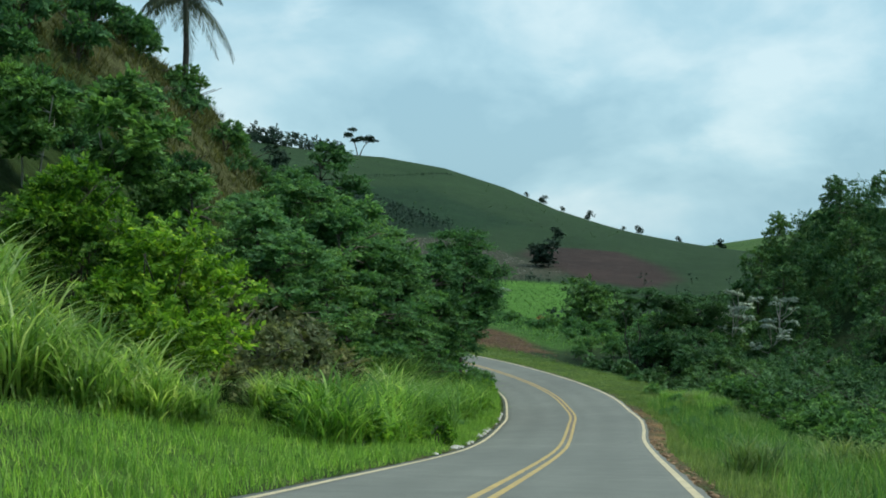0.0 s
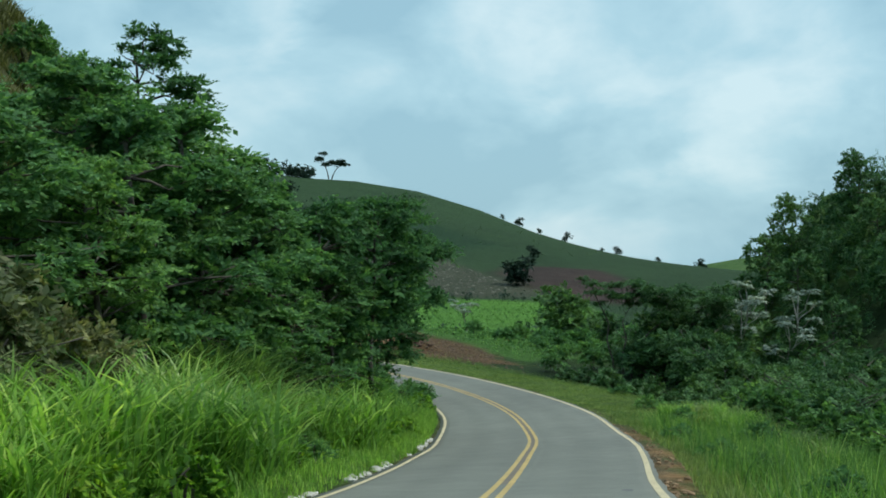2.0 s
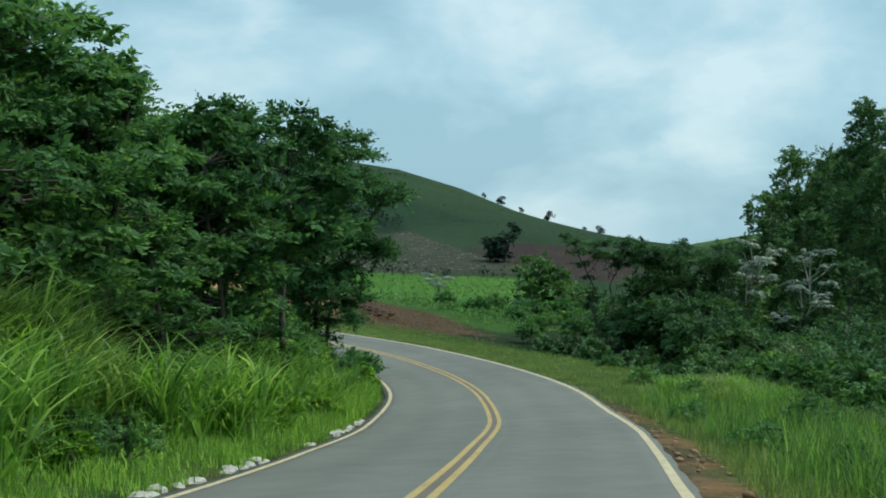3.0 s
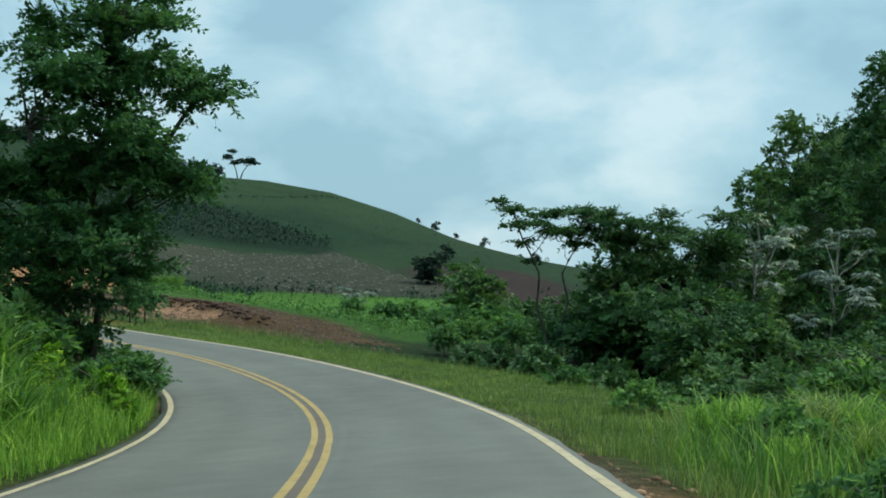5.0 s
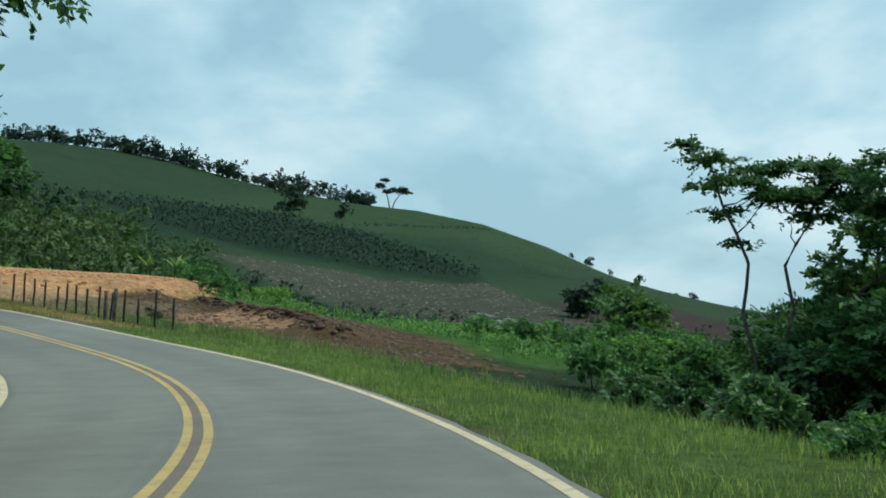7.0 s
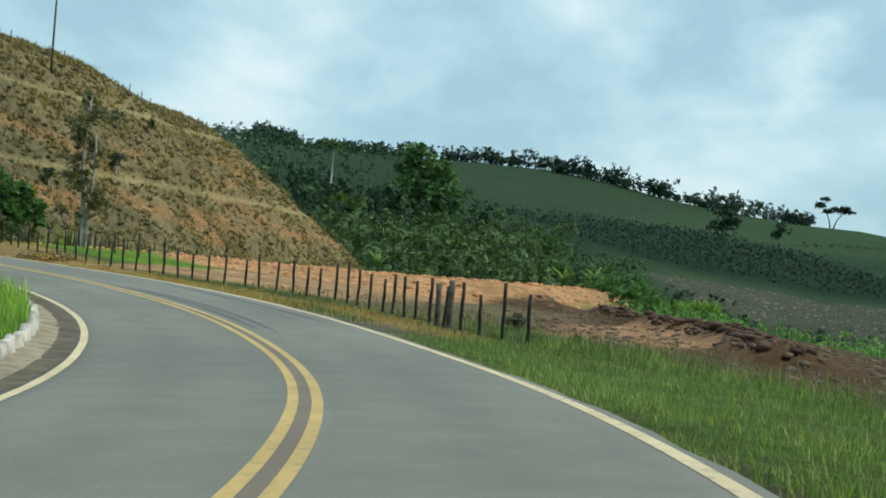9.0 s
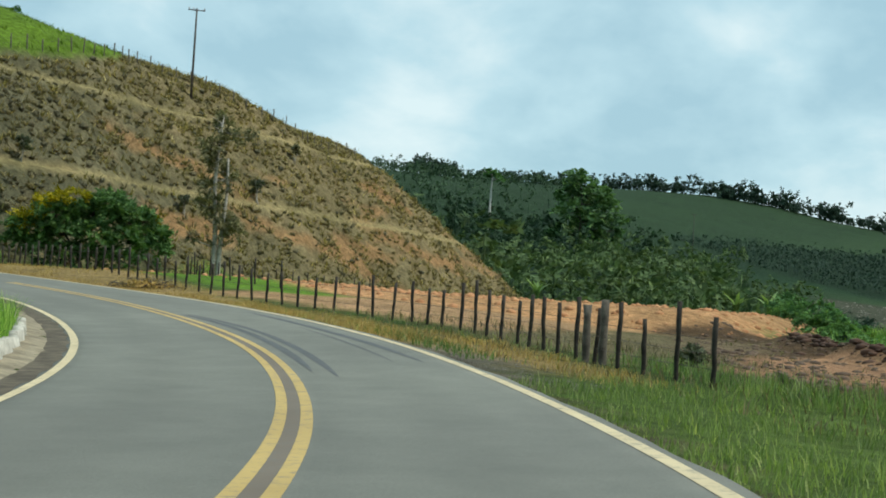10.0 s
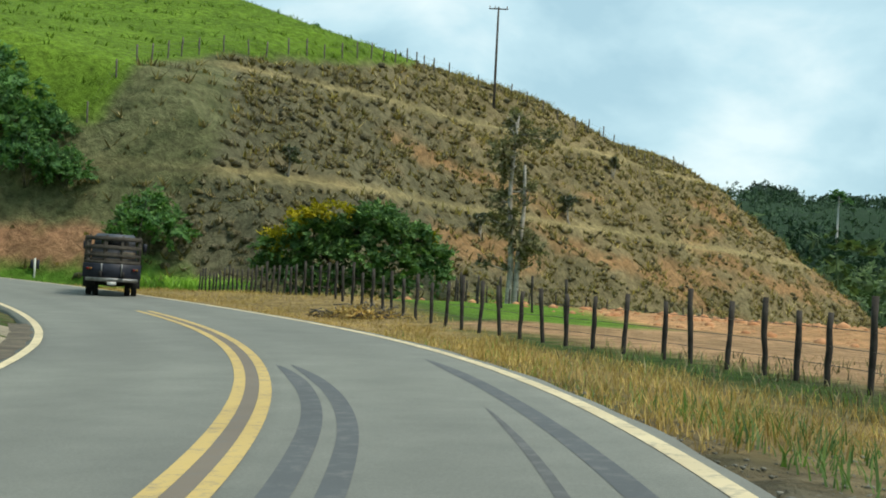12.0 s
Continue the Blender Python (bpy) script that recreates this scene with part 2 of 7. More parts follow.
ORANGE_CLOD = plain("orange_earth", (0.38, 0.17, 0.075), (0.56, 0.30, 0.15), 0.9, 0.95, fine=7.0)
SHOULDER_CLOD = plain("washed_shoulder_earth", (0.17, 0.105, 0.06), (0.40, 0.26, 0.15), 0.9, 0.95, fine=7.0)
BARK = plain("bark", (0.060, 0.050, 0.040), (0.14, 0.125, 0.105), 4.0, 0.9, fine=25.0)
PALE_BARK = plain("pale_bark", (0.24, 0.23, 0.20), (0.44, 0.42, 0.37), 3.0, 0.9, fine=20.0)
WHITE_BARK = plain("white_bark", (0.42, 0.41, 0.38), (0.62, 0.60, 0.56), 3.0, 0.9, fine=20.0)
POST_WOOD = plain("weathered_post_wood", (0.022, 0.019, 0.016), (0.065, 0.058, 0.050), 3.0, 0.95, fine=30.0)
GREY_WOOD = plain("grey_weathered_wood", (0.07, 0.062, 0.052), (0.17, 0.155, 0.13), 4.0, 0.95, fine=30.0)
WIRE = plain("rusty_wire", (0.08, 0.07, 0.06), (0.16, 0.14, 0.12), 5.0, 0.6, 0.6)
CONCRETE_POLE = plain("tarred_pole_wood", (0.05, 0.045, 0.042), (0.10, 0.09, 0.08), 2.0, 0.9)
CERAMIC = plain("insulator_ceramic", (0.20, 0.12, 0.09), (0.30, 0.20, 0.15), 4.0, 0.3)

LEAF_DARK = leafy("dark_leaf", (0.034, 0.131, 0.051), (0.085, 0.255, 0.075), (0.140, 0.373, 0.104), 0.7, 0.4)
LEAF_MID = leafy("green_leaf", (0.036, 0.116, 0.028), (0.122, 0.328, 0.066), (0.223, 0.486, 0.093), 0.7, 0.42)
LEAF_LIME = leafy("yellow_green_leaf", (0.066, 0.183, 0.024), (0.243, 0.472, 0.046), (0.410, 0.643, 0.062), 0.7, 0.42)
LEAF_BUSH = leafy("broad_bush_leaf", (0.060, 0.155, 0.022), (0.200, 0.400, 0.038), (0.430, 0.620, 0.060), 0.55, 0.45, grey=0.05)
LEAF_DEEP = leafy("deep_green_leaf", (0.032, 0.112, 0.043), (0.075, 0.212, 0.062), (0.143, 0.322, 0.095), 0.6, 0.3)
LEAF_SLOPE = leafy("slope_tree_leaf", (0.049, 0.169, 0.056), (0.124, 0.332, 0.097), (0.225, 0.480, 0.129), 0.65, 0.42)
LEAF_DRY = leafy("dusty_leaf", (0.110, 0.145, 0.064), (0.265, 0.310, 0.138), (0.40, 0.385, 0.205), 0.7, 0.4)
LEAF_GLOSSY = leafy("glossy_leaf", (0.035, 0.126, 0.042), (0.082, 0.228, 0.064), (0.216, 0.401, 0.175), 0.45, 0.25)
LEAF_SILVER = leafy("silvery_leaf", (0.108, 0.176, 0.155), (0.297, 0.378, 0.388), (0.540, 0.621, 0.683), 0.6)
LEAF_GUM = leafy("grey_green_leaf", (0.067, 0.092, 0.062), (0.168, 0.193, 0.135), (0.286, 0.269, 0.193))
LEAF_GUM_PALE = leafy("pale_grey_green_leaf", (0.072, 0.090, 0.058), (0.150, 0.168, 0.110), (0.235, 0.240, 0.155), 0.7, 0.35)
DRY_SCRUB = leafy("dry_slope_blade", (0.050, 0.066, 0.034), (0.102, 0.122, 0.062), (0.150, 0.162, 0.088), 0.8, 0.3, grey=0.0)
LEAF_PALM = leafy("palm_leaf", (0.023, 0.042, 0.027), (0.065, 0.098, 0.052), (0.130, 0.156, 0.090))
LEAF_BANANA = leafy("banana_leaf", (0.072, 0.180, 0.035), (0.203, 0.375, 0.084), (0.319, 0.480, 0.140), 0.4, 0.35)
FLOWER = leafy("yellow_blossom", (0.150, 0.140, 0.010), (0.340, 0.300, 0.016), (0.500, 0.440, 0.036), 0.7, grey=0.0)
ORANGE_FLOWER = leafy("orange_dry_leaf", (0.26, 0.11, 0.04), (0.46, 0.20, 0.07), (0.55, 0.30, 0.12), 0.7, grey=0.0)
GRASS = leafy("grass_blade", (0.075, 0.156, 0.032), (0.194, 0.331, 0.072), (0.362, 0.438, 0.172), 0.6, 0.45)
BANK_GRASS = leafy("lush_grass_blade", (0.084, 0.210, 0.035), (0.252, 0.483, 0.080), (0.476, 0.672, 0.177), 0.6, 0.5, 0.10)
VERGE_TALL = leafy("rank_grass_blade", (0.068, 0.169, 0.040), (0.196, 0.385, 0.085), (0.405, 0.567, 0.186), 0.6, 0.45, 0.1)
CANE_DARK = leafy("dark_cane_blade", (0.050, 0.130, 0.030), (0.150, 0.300, 0.065), (0.28, 0.42, 0.12), 0.5, 0.45, 0.15)
PASTURE = leafy("pasture_blade", (0.045, 0.100, 0.014), (0.115, 0.210, 0.028), (0.20, 0.30, 0.06), 0.7, 0.35, 0.05)
REED = leafy("cane_blade", (0.138, 0.276, 0.060), (0.345, 0.540, 0.132), (0.644, 0.759, 0.397), 0.45, 0.5, 0.12)
STRAW = leafy("dry_grass_blade", (0.240, 0.155, 0.062), (0.540, 0.385, 0.165), (0.680, 0.530, 0.270), 0.8, 0.35, grey=0.0)
TUFT = leafy("slope_tuft_blade", (0.085, 0.080, 0.035), (0.270, 0.245, 0.120), (0.50, 0.45, 0.25), 0.8, 0.3, grey=0.0)
GREY_TUFT = leafy("withered_tuft_blade", (0.069, 0.064, 0.046), (0.196, 0.182, 0.124), (0.345, 0.322, 0.218), 0.85, 0.25, grey=0.0)
TUFT_MAT = matted("matted_dry_growth", (0.105, 0.095, 0.045), (0.30, 0.265, 0.140))
GREY_MAT = matted("matted_withered_growth", (0.090, 0.086, 0.058), (0.25, 0.235, 0.155))
DEAD = leafy("dead_stalk", (0.035, 0.028, 0.022), (0.09, 0.07, 0.05), None, 0.9, 0.05, grey=0.0)
FAR_GREEN = leafy("far_scrub_leaf", (0.024, 0.062, 0.026), (0.074, 0.156, 0.060), (0.130, 0.224, 0.088), 0.7, 0.25)
# the bluish haze of distance is mixed into these two leaf colours
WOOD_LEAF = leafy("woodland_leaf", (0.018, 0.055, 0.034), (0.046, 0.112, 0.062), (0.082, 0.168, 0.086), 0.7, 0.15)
FAR_LEAF = leafy("hazed_leaf", (0.012, 0.037, 0.033), (0.034, 0.085, 0.061), (0.061, 0.128, 0.087), 0.7, 0.1)

BLACK_PAINT = plain("worn_black_paint", (0.010, 0.012, 0.020), (0.026, 0.030, 0.044), 3.0, 0.5, 0.0, 30.0, 0.1)
CHASSIS = plain("greasy_steel", (0.012, 0.012, 0.012), (0.035, 0.032, 0.03), 4.0, 0.6, 0.3)
TYRE = plain("tyre_rubber", (0.010, 0.010, 0.010), (0.025, 0.025, 0.024), 6.0, 0.9)
STAKE_WOOD = plain("aged_stake_wood", (0.030, 0.027, 0.023), (0.085, 0.075, 0.060), 3.0, 0.85, fine=40.0)
PALE_BOARD = plain("fresh_board", (0.30, 0.22, 0.15), (0.45, 0.34, 0.24), 3.0, 0.85)
CAB_PAINT = plain("faded_blue_grey_paint", (0.05, 0.06, 0.075), (0.09, 0.10, 0.115), 2.0, 0.4)
RED_LENS = plain("red_lens", (0.125, 0.010, 0.007), (0.175, 0.020, 0.015), 5.0, 0.2, 0, 30.0, 0.0, 0.5)
AMBER_LENS = plain("amber_lens", (0.175, 0.075, 0.010), (0.225, 0.100, 0.015), 5.0, 0.2, 0, 30.0, 0.0, 0.5)
WHITE_PAINT = plain("white_paint", (0.58, 0.58, 0.55), (0.75, 0.75, 0.72), 4.0, 0.6)
DARK_GLASS = plain("dark_window_glass", (0.01, 0.012, 0.014), (0.02, 0.022, 0.025), 1.0, 0.08, 0, 20.0, 0.0, 0.6)
STEEL = plain("dull_steel", (0.22, 0.22, 0.21), (0.38, 0.38, 0.37), 5.0, 0.45, 0.8)


# ---------------------------------------------------------------- the lie of the land
# The road's reference line (the middle of the right-hand lane): x, y, z of the asphalt.
LANE = [(-6.30, -44.55, 6.75), (-4.22, -29.70, 4.50), (-2.11, -14.85, 2.25), (0.00, 0.00, -0.00), (2.11, 14.85, -2.23), (4.10, 29.72, -4.39), (6.05,
        44.59, -6.48), (7.96, 59.47, -8.41), (9.90, 74.35, -10.09), (11.65, 89.24, -11.44), (11.98, 104.22, -12.35), (9.92, 119.07, -12.87), (5.51,
        133.39, -13.08), (-1.25, 146.75, -13.13), (-10.39, 158.62, -12.78), (-21.59, 168.56, -12.30), (-34.45, 176.25, -11.82), (-48.51, 181.40,
        -11.28), (-63.29, 183.84, -10.73), (-78.30, 183.50, -10.22), (-93.00, 180.60, -9.70), (-107.00, 175.20, -9.19)]
# Along the road, from the walk's start: metres, then how far to the side lie the yellow pair, the right edge line and the left edge line.
SIDE_S = (-45, 10, 30, 50, 60, 70, 80, 90, 100, 110, 120, 130, 140, 150, 160, 170, 180, 190, 200, 300)
SIDE_Y = (-2.11, -2.16, -1.96, -1.81, -1.89, -2.07, -2.18, -2.32, -2.43, -2.09, -1.77, -1.57, -1.57, -1.66, -1.69, -1.83, -2.01, -2.21, -2.4, -2.39)
SIDE_R = (1.27, 1.28, 1.34, 1.36, 1.44, 1.74, 1.93, 1.51, 1.63, 1.78, 1.82, 1.78, 1.72, 1.65, 1.56, 1.53, 1.18, 0.79, 0.52, 0.6)
SIDE_L = (-5.2, -5.24, -5.27, -5.3, -5.5, -5.88, -6.21, -6.63, -6.58, -5.82, -5.29, -5.06, -5.23, -5.35, -5.19, -5.22, -5.25, -5.56, -5.68, -5.64)
# how steeply the road banks towards the inside of its bends
BANK_S = (-45, 0, 25, 50, 75, 100, 125, 150, 175, 200, 225)
BANK = (0.014, 0.014, 0.022, 0.046, 0.047, 0.075, 0.071, 0.048, 0.05, 0.037, 0.024)


def spline(points, step=0.5):
    """Points every step metres or so along a smooth line through the given ones."""
    p = np.array(points, float)
    p = np.vstack([2 * p[0] - p[1], p, 2 * p[-1] - p[-2]])
    out = []
    for i in range(1, len(p) - 2):
        n = max(2, int(np.linalg.norm(p[i + 1] - p[i]) / step))
        u = np.linspace(0, 1, n, endpoint=False)[:, None]
        a, b, c, d = p[i - 1], p[i], p[i + 1], p[i + 2]
        out.append(0.5 * (2 * b + (c - a) * u + (2 * a - 5 * b + 4 * c - d) * u ** 2 + (3 * b - a - 3 * c + d) * u ** 3))
    return np.vstack(out + [p[-2:-1]])


LINE = spline(LANE)
LINE_S = np.concatenate([[0], np.cumsum(np.linalg.norm(np.diff(LINE[:, :2], axis=0), axis=1))]) - 45.0
TANGENT = np.gradient(LINE[:, :2], axis=0)
TANGENT /= np.linalg.norm(TANGENT, axis=1)[:, None]
RIGHT = np.stack([TANGENT[:, 1], -TANGENT[:, 0]], 1)


def road_place(s, lat):
    """The point of the road's surface at s metres along and lat metres to the right of the reference line."""
    p = np.array([np.interp(s, LINE_S, LINE[:, k]) for k in range(3)])
    r = np.array([np.interp(s, LINE_S, RIGHT[:, k]) for k in range(2)])
    p[:2] += r * lat
    p[2] += lat * np.interp(s, BANK_S, BANK)
    return p


def road_coords(x, y):
    """For arrays of places: metres along the road, metres to its right, and the road's height there."""
    s, lat, z = np.zeros(len(x)), np.zeros(len(x)), np.zeros(len(x))
    for i in range(0, len(x), 4000):
        dx = x[i:i + 4000, None] - LINE[None, :, 0]
        dy = y[i:i + 4000, None] - LINE[None, :, 1]
        k = np.argmin(dx * dx + dy * dy, axis=1)
        j = np.arange(len(k))
        s[i:i + 4000], z[i:i + 4000] = LINE_S[k], LINE[k, 2]
        lat[i:i + 4000] = dx[j, k] * RIGHT[k, 0] + dy[j, k] * RIGHT[k, 1]
        end = (k == 0) | (k == len(LINE) - 1)
        side = np.sign(lat[i:i + 4000])
        lat[i:i + 4000] = np.where(end, np.where(side == 0, 1, side) * np.sqrt(dx[j, k] ** 2 + dy[j, k] ** 2), lat[i:i + 4000])
    return s, lat, z


def smooth(a, b, v):
    u = np.clip((v - a) / (b - a), 0, 1)
    return u * u * (3 - 2 * u)


def waves(x, y, size, seed=0):
    """Cheap rolling unevenness, about -1 to 1."""
    a = seed * 1.7
    return (np.sin(x / size + a) * np.cos(y / size * 1.13 + a * 2.1) + 0.5 * np.sin(x / size * 2.3 + y / size * 1.9 + a * 3.3)
            + 0.3 * np.cos(x / size * 4.1 - y / size * 3.7 + a)) / 1.8


CREST_X = (-2500, -1200, -600, -530, -490, -380, -315, -260, -215, -170, -102, -50, 8, 65, 115, 172, 218, 252, 420, 900)
CREST_Z = (230, 160, 113, 104, 103, 101, 97, 88, 77, 69, 60, 57, 48, 31, 11, -6, -15, -22, -28, -20)


def distance_hill(x, y):
    """The long far hill, the low ground before it and the hill to its right."""
    floor = -22.5 + 0.17 * np.maximum(0, -30 - x) * smooth(300, 420, y) + 6.0 * smooth(300, 180, y)
    crest = np.interp(x, CREST_X, CREST_Z)
    u = np.clip((y - 440) / 840, 0, 1)
    z = floor + np.maximum(crest - floor, 0) * u ** 1.15
    z = np.where(y > 1280, crest - 0.10 * (y - 1280), z)
    far = np.interp(x, (-200, 250, 375, 406, 454, 620, 900, 3000), (-90, -56, -35, -27, -18, 8, 40, 60))
    v = np.clip((y - 1250) / 650, 0, 1)
    z2 = -40 + (far + 40) * v ** 1.1 - np.maximum(0, y - 1900) * 0.05
    east = smooth(120, 520, x) * 60 * smooth(150, 500, y) * smooth(1100, 700, y) * 0.25
    return np.maximum(z, z2) + east


CAP_Y = (150, 205, 220, 237, 257, 276, 290, 305, 322, 348, 400)
CAP_Z = (6.5, 6.8, 8.6, 13.9, 13.0, 11.5, 8.4, 8.5, 0.6, -14, -26)
CAP_LIFT = 0.32  # rise of the pasture away from the cut
BRIM_Y = (196, 207, 209.7, 213.9, 218, 221, 224, 231, 240, 249, 254, 262, 300)
BRIM_X = (-87.5, -86.9, -87.3, -88.8, -91.0, -91.8, -91.4, -91.9, -92.8, -95.2, -98.5, -108, -112)  # where the pasture meets the cut


def cut_hill(x, y):
    """The pasture hill with its terraced cutting above the fenced ground."""
    foot = np.interp(y, (150, 186, 200, 212, 260, 300, 340), (-150, -104, -84, -68, -70.8, -73.9, -82)) + 1.2 * waves(x, y, 6, 3)
    d = np.maximum(0, foot - x)
    rise = np.interp(d, (0, 8.3, 9.6, 18.8, 20.2, 80), (0, 9.1, 9.55, 19.1, 19.6, 81))  # two benches break the cut
    cap = np.interp(y, CAP_Y, CAP_Z) + CAP_LIFT * np.maximum(-92 - x, -22) - 0.0006 * np.maximum(0, -150 - x) ** 2
    cap = cap + 0.8 * waves(x, y, 17, 5)
    k = 2.5
    lump = 0.42 * waves(x * 1.6, y, 1.15, 15) + 0.34 * waves(x, y * 1.3, 0.62, 16) + 0.45 * waves(x, y, 4.5, 17)
    plane = -11.4 + rise + lump * smooth(0.5, 3.0, d) * (0.35 + 0.65 * np.minimum(smooth(0.2, 1.2, np.abs(d - 9.0)), smooth(0.2, 1.2, np.abs(d - 19.5))))
    h = np.clip(0.5 + 0.5 * (cap - plane) / k, 0, 1)
    return cap * (1 - h) + plane * h - k * h * (1 - h)


RIDGE = [(-8.5, 198.5), (-4.5, 190.0), (0.0, 181.0), (3.5, 170.5), (5.2, 162.5)]  # heaped earth beyond the verge


def height(x, y):
    """The ground's height for arrays of places."""
    x, y = np.asarray(x, float), np.asarray(y, float)
    s, lat, rz = road_coords(x, y)
    er, el = np.interp(s, SIDE_S, SIDE_R) + 0.12, np.interp(s, SIDE_S, SIDE_L) - 0.12
    out_r, out_l = lat - er, el - lat
    rz = rz + np.clip(lat, el, er) * np.interp(s, BANK_S, BANK)
    # open land beyond the bend
    land = -13.2 - 1.2 * smooth(0, 30, x) + 0.055 * np.clip(-2 - x, 0, 40) + 0.12 * waves(x, y, 9, 1)
    toe = 0.8 * waves(x, y, 3.5, 19) + 0.5 * waves(x, y, 1.4, 20)
    mound = smooth(-9.5, -15.5, x + 0.13 * (y - 201) + toe) * smooth(194.5, 201.5, y - 0.10 * (x + 15) + toe) * smooth(330, 300, y)
    land = land + np.maximum(-11.25 + 0.004 * (y - 200) - land, 0.15) * mound
    heap = np.full(x.shape, 1e9)
    for (ax, ay), (bx, by) in zip(RIDGE[:-1], RIDGE[1:]):
        q = np.clip(((x - ax) * (bx - ax) + (y - ay) * (by - ay)) / ((bx - ax) ** 2 + (by - ay) ** 2), 0, 1)
        heap = np.minimum(heap, np.hypot(x - ax - q * (bx - ax), y - ay - q * (by - ay)))
    land = land + (0.62 + 0.25 * waves(x, y, 1.6, 21)) * smooth(1.9, 0.2, heap)
    brink = y - (222 - 2.6 * (x + 10))
    fall = smooth(0, 95, brink) * smooth(-60, -16, x)
    fall = np.maximum(fall, smooth(300, 380, y))
    land = land * (1 - fall) + distance_hill(x, y) * fall
    land = np.where(y > 280, np.maximum(land, distance_hill(x, y)), land)
    west = smooth(-45, -62, x) * smooth(140, 190, y)
    land = np.maximum(land, np.where(x < -50, cut_hill(x, y), -99.0) * 1.0 * (west > 0) + -99.0 * (west <= 0))
    # valley side to the right of the road
    side = rz - 2.6 * smooth(4, 15, out_r) + 22 * smooth(20, 75, out_r) - 2.5 * smooth(10, 30, out_r) + 0.3 * waves(x, y, 5, 2) * smooth(5, 12, out_r)
    ahead = smooth(120, 150, y - 2.2 * np.maximum(0, x - 22))
    right = side * (1 - ahead) + land * ahead
    near = smooth(1.5, 9, out_r)
    right = (rz - 0.10 - 0.05 * np.clip(out_r, 0, 4)) * (1 - near) + right * near
    right = np.maximum(right, np.where(out_r > 14, land, -99.0) * (ahead > 0) - 99.0 * (ahead <= 0))
    # steep wooded slope to the left, then the low inner bank of the bend
    k = np.interp(s, (-40, 50, 66, 85), (0.14, 0.14, 0.40, 1.10))
    k2 = np.interp(s, (-40, 50, 66, 85, 112), (0.80, 0.80, 0.85, 1.1, 1.15))
    o = np.maximum(0, out_l - 1.6)
    up = 0.18 * np.minimum(o, 3) + k * np.clip(o - 3, 0, 5) + k2 * np.maximum(0, o - 8)
    up = np.where(up > 24, 24 + 8 * (1 - np.exp(-(up - 24) / 16)), up)
    gone = smooth(103, 124, y + 0.25 * x)
    left_hill = rz + up + 0.35 * waves(x, y, 4, 4) * smooth(2, 7, o)
    bank = rz - 0.08 + 0.9 * smooth(0.8, 4.5, out_l) + 0.06 * np.clip(out_l - 4, 0, 40)
    left = left_hill * (1 - gone) + bank * gone
    left = np.where(out_l < 1.6, rz - 0.08 + 0.12 * np.clip(out_l, 0, 1.6), left)
    z = np.where(lat > 0, right, left)
    under = np.maximum(out_r, out_l)
    return np.where(under < 0, rz - 0.30 + 0.20 * smooth(-0.7, 0, under), z)


# ---------------------------------------------------------------- mesh helpers
def part(name, geo, mat, parent=None, label="", smooth_it=False):
    """One mesh object from (vertices, faces), under a thing or a part."""
    verts, faces = geo
    me = bpy.data.meshes.new(name)
    verts = np.asarray(verts, np.float32)
    if isinstance(faces, np.ndarray):
        n, k = faces.shape
        me.vertices.add(len(verts))
        me.vertices.foreach_set("co", verts.ravel())
        me.loops.add(n * k)
        me.loops.foreach_set("vertex_index", faces.astype(np.int32).ravel())
        me.polygons.add(n)
        me.polygons.foreach_set("loop_start", np.arange(0, n * k, k, dtype=np.int32))
        me.update(calc_edges=True)
    else:
        me.from_pydata(verts.tolist(), [], faces)
    if smooth_it:
        me.polygons.foreach_set("use_smooth", np.ones(len(me.polygons), bool))
    me.materials.append(mat)
    ob = new(name, me)
    if parent is not None:
        ob.parent = parent
    if label:
        ob["label"] = label
    return ob


def thing(name, label, category, group="", kind="", at=None):
    ob = new(name)
    ob.empty_display_size = 0.2
    if at is not None:
        ob.matrix_world = at
    return tagged(ob, label, category, group, kind)


def join(*geos):
    """Several (vertices, quads) as one; triangles repeat their last corner nowhere, so all are quads."""
    vs, fs, n = [], [], 0
    for v, f in geos:
        v, f = np.asarray(v, float), np.asarray(f, int)
        vs.append(v)
        fs.append(f + n)
        n += len(v)
    return np.vstack(vs), np.vstack(fs)


def box(cx, cy, cz, sx, sy, sz, chamfer=0.0):
    """A block about its middle, its upright edges and rims cut off by the chamfer."""
    c = min(chamfer, sx * 0.45, sy * 0.45, sz * 0.45)
    rings = []
    for z, inset in ((-sz / 2, c), (-sz / 2 + c, 0), (sz / 2 - c, 0), (sz / 2, c)) if c else ((-sz / 2, 0), (sz / 2, 0)):
        a, b = sx / 2 - inset, sy / 2 - inset
        rings.append([(cx - a, cy - b, cz + z), (cx + a, cy - b, cz + z), (cx + a, cy + b, cz + z), (cx - a, cy + b, cz + z)])
    v = np.array(rings).reshape(-1, 3)
    f = [[r * 4 + i, r * 4 + (i + 1) % 4, r * 4 + 4 + (i + 1) % 4, r * 4 + 4 + i] for r in range(len(rings) - 1) for i in range(4)]
    t = (len(rings) - 1) * 4
    return v, np.array(f + [[3, 2, 1, 0], [t, t + 1, t + 2, t + 3]])


